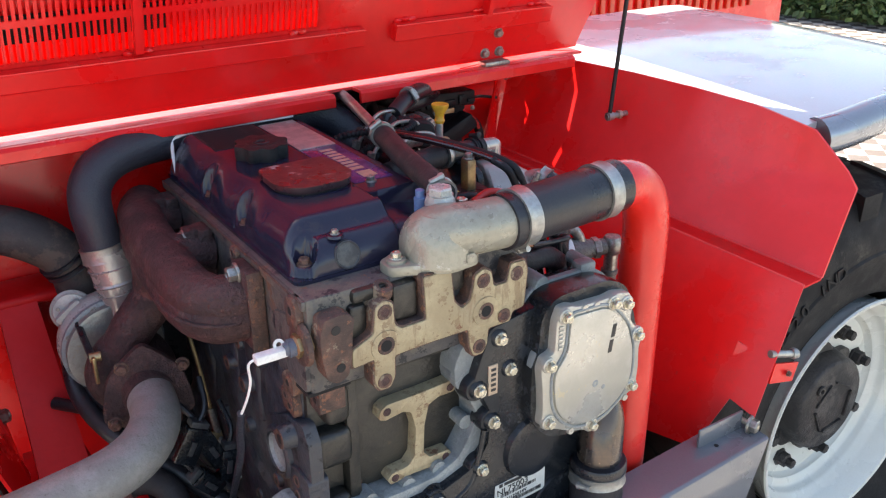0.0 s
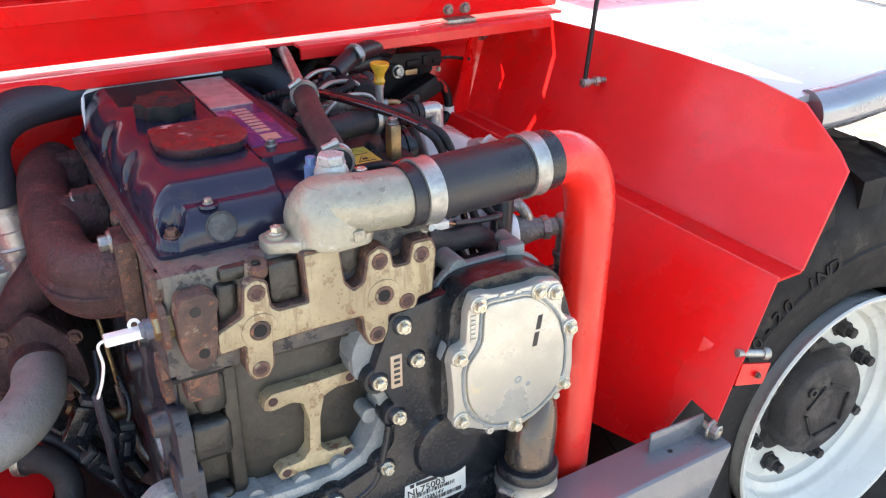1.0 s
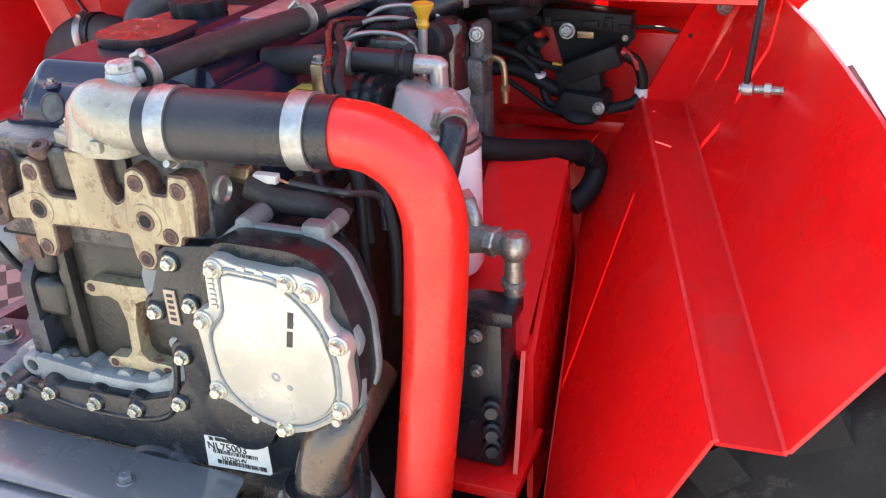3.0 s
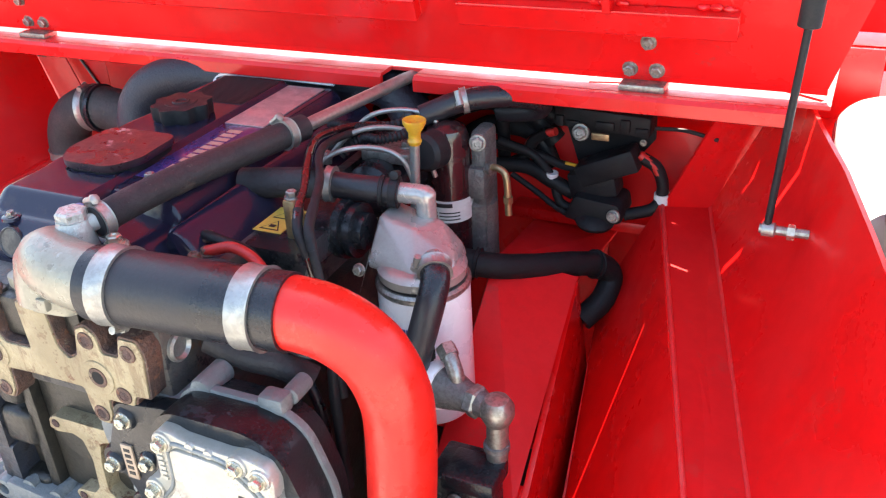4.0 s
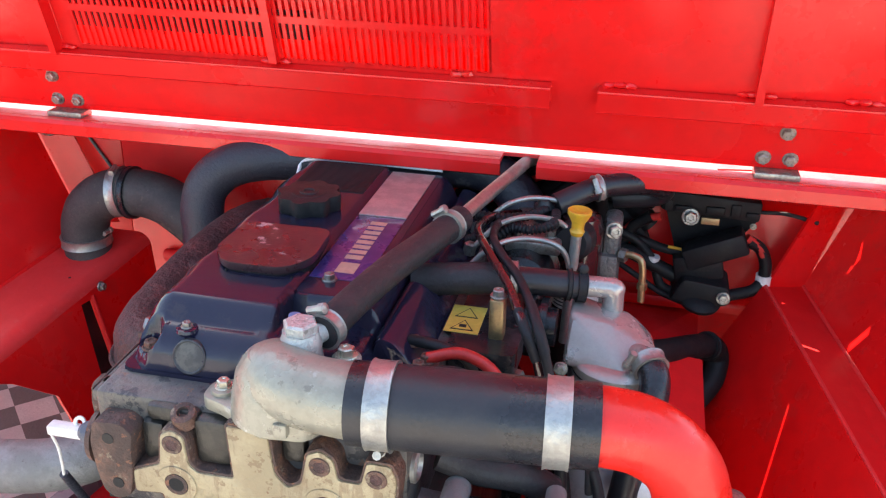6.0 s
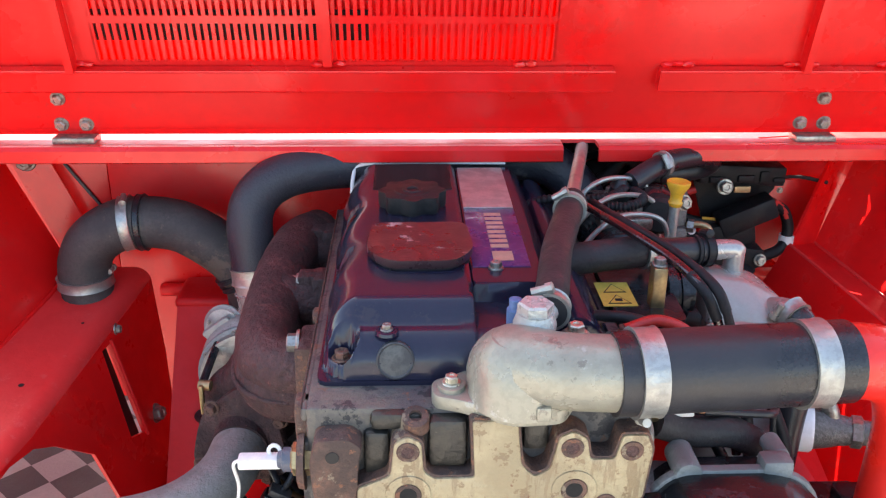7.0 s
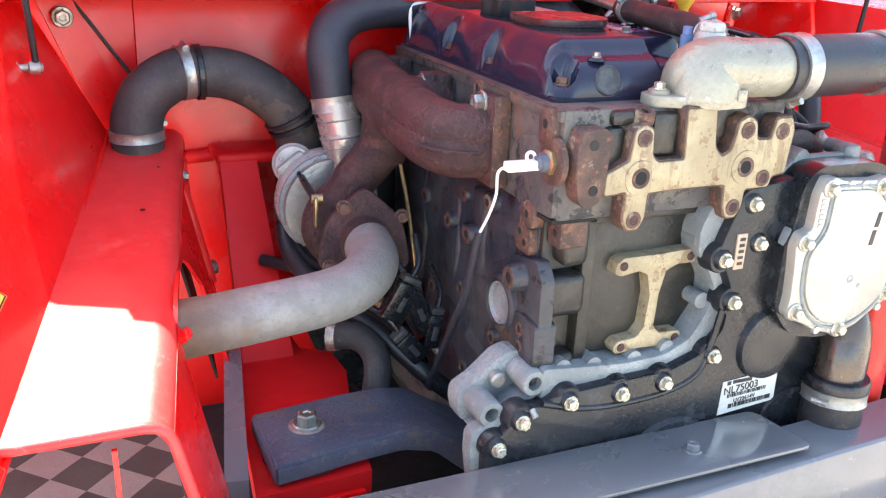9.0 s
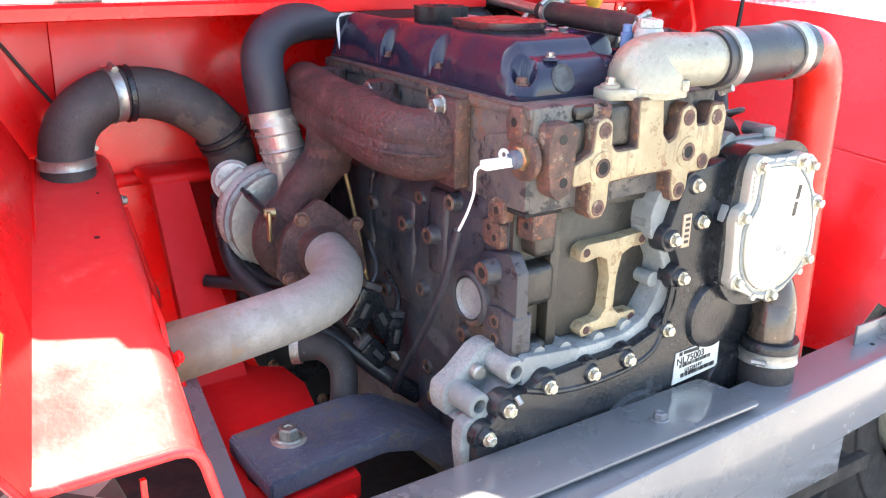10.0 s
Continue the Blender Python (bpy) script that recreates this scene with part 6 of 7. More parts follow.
# oil feed tube to the turbocharger
oil = thing("oil_feed_pipe", (0.32, 1.05, 0.8), "thin steel oil pipe with brass union", "pipe")
part("thin_tube", tube([(0.31, 1.08, 1.05), (0.322, 1.07, 0.98), (0.330, 1.055, 0.90), (0.333, 1.045, 0.855)], 0.0032, seg=10), BRASS, oil)
part("hose", tube([(0.333, 1.045, 0.86), (0.336, 1.03, 0.815), (0.342, 1.00, 0.775), (0.352, 0.985, 0.757)], 0.0062, seg=12), BOLT_STEEL, oil)
part("union", tube([(0.262, 1.06, 0.835), (0.285, 1.045, 0.822), (0.312, 1.035, 0.815), (0.34, 1.035, 0.815)], 0.011, seg=14), BRASS, oil)
drain = thing("drain_fitting", (0.33, 0.9, 0.72), "brass drain union on the engine side", "fitting")
part("union", lathe((0.365, 0.875, 0.742), (-1, 0, 0.2), [(0, 0.014), (0.014, 0.014), (0.015, 0.010), (0.028, 0.010), (0.03, 0.007)], 8), BRASS, drain)
bell = thing("flywheel_housing", (0.47, 1.27, 0.51), "black cast flywheel housing behind the engine block", "engine housing")
part("housing", lathe((0.47, 1.24, 0.79), (0, 1, 0), [(0, 0.20), (0.002, 0.262), (0.006, 0.270), (0.020, 0.270), (0.026, 0.262), (0.10, 0.235), (0.105, 0.20)], 56), BLACK_CASE, bell)
for i in range(12):
    a = i * math.pi / 6
    bolt(bell, (0.47 + math.cos(a) * 0.250, 1.239, 0.79 + math.sin(a) * 0.250), (0, -1, 0), BOLT_RUST, 1.0)
# dark cables and lower hoses beneath the turbocharger
for k, (pts, r, mat) in enumerate((([(0.185, 1.27, 0.97), (0.165, 1.20, 0.93), (0.162, 1.14, 0.885), (0.19, 1.05, 0.855), (0.25, 0.99, 0.81), (0.31, 0.94, 0.755), (0.35, 0.93, 0.72)], 0.014, RUBBER),
                                   ([(0.13, 1.20, 0.86), (0.18, 1.14, 0.86), (0.24, 1.10, 0.84), (0.30, 1.06, 0.80), (0.34, 1.0, 0.72)], 0.010, RUBBER),
                                   ([(0.215, 1.27, 0.98), (0.192, 1.22, 0.94), (0.188, 1.16, 0.89), (0.22, 1.11, 0.85), (0.28, 1.08, 0.80), (0.33, 1.04, 0.74)], 0.012, PLASTIC), 
                                   ([(0.18, 1.00, 0.81), (0.215, 0.975, 0.815), (0.235, 0.955, 0.79), (0.23, 0.94, 0.745), (0.22, 0.95, 0.70)], 0.020, RUBBER_GREY),
                                   ([(0.190, 1.26, 1.01), (0.172, 1.22, 0.97), (0.168, 1.18, 0.92), (0.18, 1.14, 0.885), (0.20, 1.10, 0.875), (0.25, 1.08, 0.88)], 0.008, PLASTIC))):
    c = thing("lower_hose", pts[0], "dark rubber hose in the shadow under the turbocharger", "hose")
    part("tube", tube(pts, r, seg=14), mat, c)
    if k == 3:
        part("steel_tip", tube([pts[0], Vector(pts[0]).lerp(Vector(pts[1]), 0.3)], r * 1.1, seg=14), BOLT_STEEL, c)

# sensor connectors hanging in their leads beside the block
for at, size, turn in (((0.268, 0.955, 0.872), (0.018, 0.012, 0.030), 0.5), ((0.300, 0.960, 0.850), (0.014, 0.012, 0.034), -0.4), ((0.318, 0.950, 0.822), (0.012, 0.012, 0.026), 0.2), ((0.286, 0.950, 0.800), (0.015, 0.012, 0.024), -0.7)):
    con = thing("wiring_connector", at, "black plastic wiring connector hanging beside the engine block", "connector", "connectors beside the block")
    m = Matrix.Translation(at) @ Matrix.Rotation(turn, 4, "Y")
    sx, sy, sz = size
    part("shell", boxed(-sx, sx, -sy, sy, -sz, sz, 0.004, m), BLACK_CASE, con)
    part("collar", boxed(-sx * 0.8, sx * 0.8, -sy * 0.8, sy * 0.8, sz, sz + 0.010, 0.002, m), DUSTY_BLACK, con)
    part("latch", boxed(-0.004, 0.004, -sy - 0.003, -sy, -0.012, 0.010, 0.001, m), DUSTY_BLACK, con)
    part("lead", tube([m @ Vector((0, 0, sz)), m @ Vector((0.004, 0.01, sz + 0.03)), m @ Vector((-0.006, 0.04, sz + 0.06))], 0.0045, seg=10), RUBBER, con)

# ---- right bank: intake neck, oil cooler head, filters ----
lid2 = part("pump_lid", prism([(0.672, 0.85), (0.745, 0.85), (0.75, 1.0), (0.672, 1.0)], 1.165, 1.198, "z", 0.004, 0.01), BLACK_CASE, engine, "black flat pump cover")
wst = part("warning_label", boxed(0.662, 0.70, 0.885, 0.945, 1.198, 1.1988), YELLOW_STICKER, lid2, "yellow hot surface warning label")
part("warning_triangle", prism([(0.668, 0.89), (0.694, 0.89), (0.681, 0.912)], 1.1988, 1.1993, "z"), LABEL_DARK, wst)
for y in (0.0, 0.028):
    part("warning_triangle_centre", prism([(0.6705, 0.8915 + y), (0.6915, 0.8915 + y), (0.681, 0.9095 + y)], 1.1993, 1.1996, "z"), YELLOW_STICKER, wst)
part("warning_triangle", prism([(0.668, 0.918), (0.694, 0.918), (0.681, 0.940)], 1.1988, 1.1993, "z"), LABEL_DARK, wst)
part("print_bar", boxed(0.677, 0.685, 0.895, 0.901, 1.1996, 1.1999), LABEL_DARK, wst)
part("pillar", boxed(0.712, 0.728, 0.880, 0.900, 1.19, 1.245, 0.003), BRASS, engine, "tan cast pillar bracket")
bolt(engine, (0.720, 0.89, 1.246), (0, 0, 1), BOLT_BARE, 0.9)
neck = thing("intake_neck_hose", (0.68, 1.05, 1.19), "black intake hose with bright clamp and alloy elbow", "hose")
part("rear_hose", tube([(0.612, 0.945, 1.224), (0.67, 0.955, 1.228), (0.724, 0.965, 1.2295)], 0.0185, seg=24), RUBBER_GREY, neck)
part("hose", tube([(0.716, 0.963, 1.2297), (0.76, 0.972, 1.226), (0.806, 0.982, 1.222)], 0.0158, seg=26), RUBBER, neck)
ring_band(neck, (0.724, 0.9645, 1.2293), (0.085, 0.019, -0.006), 0.0187, 0.009, screw=(0, 0.6, -0.4))
ring_band(neck, (0.800, 0.9805, 1.2225), (0.085, 0.019, -0.006), 0.0158, 0.010, mat=PLASTIC, screw=(0, 0.3, 1))
ring_band(neck, (0.786, 0.9777, 1.2237), (0.085, 0.019, -0.006), 0.0158, 0.005, mat=PLASTIC)
bm = tube([(0.800, 0.9805, 1.2225), (0.826, 0.984, 1.2222), (0.835, 0.985, 1.2205), (0.837, 0.985, 1.213), (0.837, 0.985, 1.178)], lambda t: 0.0122 + 0.004 * max(0, t - 0.8), seg=24, steps=7)
part("elbow", bm, HEAD_ALU, neck, "bare alloy elbow")
part("elbow_corner", lathe((0.834, 0.985, 1.2165), (0.55, 0.05, 0.83), [(0, 0.0125), (0.010, 0.0120), (0.0145, 0.0090), (0.0165, 0.004), (0.017, 0)], 24), HEAD_ALU, neck)

oilf = thing("oil_filter", (0.845, 0.895, 0.95), "white spin-on oil filter under an alloy head", "oil filter")
FC = Vector((0.850, 0.940, 0))
FR = 0.0540
part("can", lathe((FC.x, FC.y, 0.960), (0, 0, 1), [(0, FR - 0.017), (0.004, FR - 0.004), (0.012, FR), (0.170, FR), (0.175, FR - 0.0015)], 48), WHITE_PAINT, oilf)
part("crimp_ring", lathe((FC.x, FC.y, 1.133), (0, 0, 1), [(0, FR - 0.001), (0.003, FR + 0.0014), (0.008, FR + 0.0014), (0.011, FR - 0.002)], 48), BOLT_STEEL, oilf)
part("gasket_ring", lathe((FC.x, FC.y, 1.143), (0, 0, 1), [(0, FR - 0.004), (0.006, FR - 0.005)], 44), DARK, oilf)
hd = part("filter_head", lathe((FC.x, FC.y, 1.148), (0, 0, 1), [(0, FR - 0.003), (0.010, FR - 0.002), (0.014, FR - 0.006), (0.017, FR - 0.016)], 44), HEAD_ALU, oilf, "bare cast alloy filter head")
bm = bmesh.new()
for p in ((0.790, 0.915, 1.155), (0.862, 0.898, 1.155), (0.896, 0.930, 1.155), (0.888, 0.985, 1.155), (0.790, 0.998, 1.155), (0.792, 0.918, 1.166), (0.858, 0.902, 1.166),
          (0.792, 0.950, 1.205), (0.838, 0.944, 1.200), (0.860, 0.985, 1.194), (0.792, 0.995, 1.206), (0.890, 0.940, 1.172), (0.884, 0.980, 1.172)):
    bm.verts.new(p)
bmesh.ops.convex_hull(bm, input=bm.verts[:])
bmesh.ops.dissolve_limit(bm, angle_limit=radians(8), verts=bm.verts[:], edges=bm.edges[:])
bmesh.ops.bevel(bm, geom=bm.edges[:], offset=0.0045, segments=3, affect="EDGES", profile=0.5)
part("head_body", bm, HEAD_ALU, hd, smooth=50)
part("hose_spigot", tube([(0.868, 0.935, 1.168), (0.876, 0.918, 1.176), (0.884, 0.902, 1.178)], 0.0135, seg=20), HEAD_ALU, hd)
part("head_flange", lathe((0.778, 0.950, 1.182), (-1, 0, 0), [(0, 0.022), (0.010, 0.022), (0.010, 0.033), (0.018, 0.033), (0.019, 0.030), (0.024, 0.030), (0.024, 0.036), (0.034, 0.036), (0.036, 0.033)], 32), BLACK_CASE, hd)
bolt(hd, (0.790, 0.900, 1.160), (0, -1, 0.3), BOLT_BARE, 0.8)
part("maker_mark", sheet([FC + Vector((math.cos(radians(a)) * (FR + 0.0006), math.sin(radians(a)) * (FR + 0.0006), z)) for a, z in ((210, 1.092), (221, 1.092), (221, 1.106), (210, 1.106))], -0.0008), BLUE_PRINT, oilf)
for i in range(9):
    a0, a1 = radians(224 + i * 8), radians(230.5 + i * 8)
    z1 = 1.105 if i % 4 == 0 else 1.1015
    part("maker_bar", sheet([FC + Vector((math.cos(a) * (FR + 0.0006), math.sin(a) * (FR + 0.0006), z)) for a, z in ((a0, 1.0945), (a1, 1.0945), (a1, z1), (a0, z1))], -0.0006), BLUE_PRINT, oilf)
hose([(0.880, 0.912, 1.178), (0.890, 0.888, 1.166), (0.886, 0.868, 1.130), (0.874, 0.852, 1.07), (0.864, 0.838, 0.98)], 0.0165, "black breather hose in front of the oil filter", RUBBER, ((0.08, (-1, -0.2, 0.3)),), "breather_hose", band=0.014)

ff = thing("fuel_filter", (0.80, 1.19, 1.0), "dark smoked fuel filter with printed white band", "fuel filter")
GC2 = Vector((0.783, 1.165, 0))
part("canister", lathe((GC2.x, GC2.y, 1.00), (0, 0, 1), [(0, 0.026), (0.004, 0.031), (0.14, 0.0315), (0.215, 0.031), (0.232, 0.026), (0.240, 0.014), (0.241, 0.0)], 40), SMOKE, ff)
part("label_band", lathe((GC2.x, GC2.y, 1.105), (0, 0, 1), [(0, 0.0318), (0.0, 0.0322), (0.032, 0.0322), (0.032, 0.0318)], 40), LABEL_WHITE, ff)
for i, z in enumerate((1.128, 1.119, 1.114, 1.109)):
    for a0, a1 in ((215, 262), (266, 318)) if i else ((232, 300),):
        b0, b1, hgt = radians(a0), radians(a1), 0.006 if not i else 0.0018
        bm = bmesh.new()
        n = 8
        for s in range(n):
            p, q = b0 + (b1 - b0) * s / n, b0 + (b1 - b0) * (s + 1) / n
            add_sheet(bm, [GC2 + Vector((math.cos(a) * 0.0326, math.sin(a) * 0.0326, zz)) for a, zz in ((p, z), (q, z), (q, z + hgt), (p, z + hgt))], 0.0003)
        part("print_bar", bm, LABEL_DARK, ff)
brk = part("bracket", boxed(0.813, 0.837, 1.168, 1.215, 1.05, 1.228, 0.009), CLEAR_GREY, ff, "grey cast filter bracket")
bolt(brk, (0.827, 1.166, 1.214), (0.3, -1, 0.2), BOLT_BARE, 1.2)
part("bowl", lathe((0.816, 1.190, 1.02), (0, 0, 1), [(0, 0.02), (0.006, 0.026), (0.10, 0.026), (0.105, 0.02)], 26), CLEAR_GREY, ff)
part("bowl_shoulder", boxed(0.800, 0.838, 1.160, 1.20, 1.13, 1.180, 0.010), CLEAR_GREY, ff)
part("drain_elbow", tube([(0.836, 1.172, 1.178), (0.856, 1.166, 1.181), (0.868, 1.162, 1.170), (0.871, 1.160, 1.118)], 0.0048, seg=14), BRASS, ff, "brass drain elbow")
part("hex_nut", lathe((0.8705, 1.160, 1.145), (0, 0, -1), [(0, 0.0068), (0.009, 0.0068)], 6), BRASS, ff)
part("hex_nut", lathe((0.838, 1.172, 1.178), (1, -0.4, 0), [(0, 0.0095), (0.009, 0.0095)], 6), BOLT_STEEL, ff)
part("water_sensor", lathe((0.782, 1.130, 1.215), (-0.2, -1, 0.1), [(0, 0.026), (0.022, 0.025), (0.028, 0.02), (0.029, 0)], 28), PLASTIC, ff, "black plastic plug body")
hose([(0.75, 1.16, 1.245), (0.80, 1.19, 1.262), (0.85, 1.22, 1.262), (0.885, 1.245, 1.25), (0.875, 1.26, 1.232), (0.82, 1.265, 1.222)], 0.015, "black fuel hose looping above the filter", RUBBER, ((0.2, (0, -1, 0.5)),), "fuel_hose", band=0.008)

dip = thing("dipstick", (0.785, 1.04, 1.2), "yellow plastic dipstick handle on a steel tube", "dipstick")
part("handle", lathe((0.785, 1.068, 1.246), (0.05, 0.0, 1), [(0, 0.0075), (0.005, 0.0092), (0.008, 0.0075), (0.016, 0.0080), (0.028, 0.0145), (0.032, 0.0148), (0.033, 0.0135), (0.030, 0.008), (0.028, 0)], 28), YELLOW, dip)
part("guide_tube", tube([(0.785, 1.068, 1.248), (0.783, 1.066, 1.20), (0.78, 1.06, 1.10)], 0.0065, seg=14), STEEL, dip)

# fuel pipes and injector lines
FUEL = ([(0.800, 0.805, 1.06), (0.787, 0.822, 1.140), (0.770, 0.835, 1.207), (0.757, 0.841, 1.234), (0.745, 0.863, 1.246), (0.728, 0.904, 1.252), (0.695, 0.968, 1.258), (0.672, 1.025, 1.257), (0.670, 1.072, 1.250), (0.682, 1.127, 1.238), (0.70, 1.175, 1.222)],
        [(0.815, 0.80, 1.06), (0.797, 0.818, 1.150), (0.778, 0.833, 1.217), (0.769, 0.844, 1.237), (0.756, 0.877, 1.246), (0.735, 0.926, 1.252), (0.707, 0.972, 1.258), (0.692, 1.015, 1.256), (0.687, 1.078, 1.245), (0.691, 1.130, 1.232), (0.715, 1.175, 1.220)])
for i, pts in enumerate(FUEL):
    fp = thing("fuel_pipe", pts[0], "dark purple-black nylon fuel pipe", "pipe", "fuel pipes")
    part("pipe", tube(pts, 0.0050, seg=14), SMOKE if i == 0 else PLASTIC, fp)
    part("end_sleeve", tube(pts[2:5], 0.0058, seg=12), PLASTIC, fp)
for i, (y, z) in enumerate(((1.02, 1.212), (1.07, 1.220), (1.12, 1.226))):
    ij = thing("injector_line", (0.66, y, z), "thin bright steel injector line", "pipe", "injector lines")
    part("line", tube([(0.655, y, z - 0.01), (0.69, y + 0.01, z + 0.025), (0.73, y + 0.035, z + 0.028), (0.77, y + 0.04, z + 0.015), (0.785, y + 0.05, z - 0.04)], 0.0035, seg=10), STEEL, ij)
    part("union_nut", lathe((0.652, y, z - 0.016), (0.2, 0, 1), [(0, 0.008), (0.014, 0.008), (0.016, 0.005)], 6), BOLT_STEEL, ij)
inj = thing("injection_pump", (0.72, 1.08, 1.12), "black and steel fuel injection pump", "fuel pump")
part("body", lathe((0.72, 1.16, 1.175), (0, -1, 0), [(0, 0.045), (0.05, 0.045), (0.055, 0.038), (0.10, 0.036), (0.11, 0.026), (0.12, 0.0)], 28), BLACK_CASE, inj)
part("bracket", boxed(0.695, 0.765, 1.085, 1.20, 1.205, 1.222, 0.004), BOLT_STEEL, inj, "bright steel bracket")
part("solenoid", lathe((0.735, 1.16, 1.222), (0, -0.2, 1), [(0, 0.014), (0.022, 0.014), (0.025, 0.010), (0.032, 0.006)], 18), BLACK_CASE, inj)
for x, y in ((0.71, 1.10), (0.75, 1.11), (0.73, 1.19), (0.76, 1.185)):
    bolt(inj, (x, y, 1.222), (0, 0, 1), BOLT_BARE, 0.9)
# wiring to the glow plugs
for pts, mat, lab2 in (([(0.665, 0.80, 1.215), (0.70, 0.805, 1.222), (0.735, 0.80, 1.205), (0.755, 0.785, 1.16)], RED_WIRE, "red sleeved starter cable beside the engine"),
                       ([(0.660, 0.785, 1.205), (0.70, 0.785, 1.212), (0.732, 0.78, 1.195), (0.748, 0.77, 1.15)], PLASTIC, "black sleeved cable beside the engine"),
                       ([(0.64, 0.83, 1.215), (0.67, 0.82, 1.218), (0.70, 0.83, 1.20), (0.71, 0.84, 1.15)], PLASTIC, "black sleeved cable beside the engine"),
                       ([(0.76, 0.84, 1.12), (0.78, 0.82, 1.15), (0.80, 0.81, 1.13), (0.81, 0.79, 1.05), (0.82, 0.78, 0.95)], PLASTIC, "black sleeved cable beside the engine"),
                       ([(0.74, 0.82, 1.13), (0.76, 0.80, 1.10), (0.79, 0.79, 1.04), (0.80, 0.78, 0.95)], RUBBER, "black sleeved cable beside the engine"),
                       ([(0.80, 0.83, 1.15), (0.83, 0.81, 1.12), (0.85, 0.79, 1.06), (0.85, 0.78, 0.98)], PLASTIC, "black sleeved cable beside the engine"),
                       ([(0.69, 0.75, 1.14), (0.73, 0.755, 1.125), (0.77, 0.76, 1.12), (0.80, 0.77, 1.10)], RUBBER_GREY, "thick dark hose behind the gear housing")):
    w = thing("cable", pts[0], lab2, "cable")
    part("sleeve", tube(pts, 0.016 if mat is RUBBER_GREY else 0.0062, seg=12), mat, w)
for x, y in ((0.665, 0.80), (0.660, 0.785), (0.645, 0.83)):
    ter = thing("cable_terminal", (x, y, 1.2), "small dark terminal nut on a stud", "terminal")
    bolt(ter, (x, y, 1.212), (0, 0, 1), BOLT_RUST, 0.9, "nut")
tubeg = thing("return_line", (0.77, 0.87, 1.15), "thin bent steel return line", "pipe")
part("line", tube([(0.745, 0.865, 1.165), (0.775, 0.850, 1.168), (0.790, 0.840, 1.150), (0.780, 0.835, 1.12), (0.765, 0.83, 1.10)], 0.0032, seg=10), STEEL, tubeg)
part("union_nut", lathe((0.735, 0.87, 1.165), (1, -0.4, 0), [(0, 0.0085), (0.018, 0.0085), (0.019, 0.006)], 6), BOLT_STEEL, tubeg)
# lift pump with ball valve behind the red pipe
pump = thing("lift_pump", (0.90, 0.83, 1.0), "white and steel pump body with ball fitting", "pump")
NOZZLE = Vector((0.101, -0.034, 0.006))
part("body", lathe((0.878, 0.872, 1.052), NOZZLE, [(0, 0.024), (0.003, 0.029), (0.028, 0.029), (0.031, 0.027)], 30), WHITE_PAINT, pump)
part("nozzle", lathe((0.878, 0.872, 1.052), NOZZLE, [(0.030, 0.025), (0.044, 0.022), (0.058, 0.018), (0.072, 0.0155), (0.100, 0.013)], 26), CLEAR_GREY, pump, "brownish cast nozzle")
part("hex_nut", lathe((0.878, 0.872, 1.052), NOZZLE, [(0.070, 0.0155), (0.072, 0.0185), (0.082, 0.0185), (0.084, 0.0155)], 6), BOLT_STEEL, pump)
part("ball", lathe((0.979, 0.838, 1.040), (0, 0, 1), [(0, 0.008), (0.004, 0.014), (0.014, 0.0185), (0.024, 0.0185), (0.034, 0.013), (0.037, 0.0)], 24), BOLT_STEEL, pump)
part("stem", tube([(0.979, 0.838, 1.052), (0.977, 0.838, 0.985)], 0.012, seg=16), BOLT_STEEL, pump)
part("stem_collar", lathe((0.977, 0.838, 1.006), (0, 0, 1), [(0, 0.012), (0.001, 0.0145), (0.008, 0.0145), (0.009, 0.012)], 18), CLEAR_GREY, pump)
part("elbow", tube([(0.926, 0.856, 1.056), (0.924, 0.858, 1.076), (0.915, 0.865, 1.092), (0.904, 0.874, 1.100)], 0.009, seg=14), BOLT_STEEL, pump)
part("elbow_nut", lathe((0.914, 0.866, 1.093), (-0.7, 0.6, 0.5), [(0, 0.0115), (0.014, 0.0115), (0.015, 0.009)], 6), BOLT_STEEL, pump)
part("bleed_screw", lathe((0.888, 0.868, 1.078), (0, 0, 1), [(0, 0.005), (0.006, 0.005), (0.007, 0.0075), (0.018, 0.0075), (0.019, 0.005)], 6), PLASTIC, pump)
vb = thing("valve_block", (0.95, 0.86, 0.8), "black valve block on the red chassis rail", "valve block")
part("body", boxed(0.905, 0.972, 0.805, 0.87, 0.752, 0.975, 0.006), BLACK_CASE, vb)
part("cap", boxed(0.93, 0.99, 0.79, 0.84, 0.975, 0.995, 0.003), BLACK_CASE, vb)
for z in (0.90, 0.95):
    bolt(vb, (0.940, 0.803, z), (0, -1, 0), BOLT_BARE, 0.9)
for z in (0.79, 0.815, 0.85):
    part("union", lathe((0.958, 0.803, z), (0.3, -1, 0.2), [(0, 0.013), (0.010, 0.012), (0.012, 0.008), (0.022, 0.008)], 10), BLACK_CASE, vb)

# ribbed sleeves of the wiring behind the engine
for pts in ([(0.600, 1.150, 1.215), (0.635, 1.128, 1.234), (0.674, 1.110, 1.240), (0.712, 1.112, 1.243), (0.736, 1.140, 1.243), (0.74, 1.19, 1.225)],
            [(0.672, 1.075, 1.215), (0.700, 1.088, 1.236), (0.728, 1.082, 1.240), (0.752, 1.098, 1.243), (0.752, 1.14, 1.240), (0.745, 1.19, 1.22)],
            [(0.640, 1.100, 1.205), (0.665, 1.082, 1.226), (0.690, 1.092, 1.232), (0.705, 1.125, 1.225), (0.70, 1.17, 1.20)]):
    c = thing("wiring_sleeve", pts[0], "black ribbed wiring sleeve behind the engine", "cable")
    part("sleeve", tube(pts, lambda t: 0.0058 + 0.0011 * math.sin(t * 190), seg=12, steps=26), PLASTIC, c)

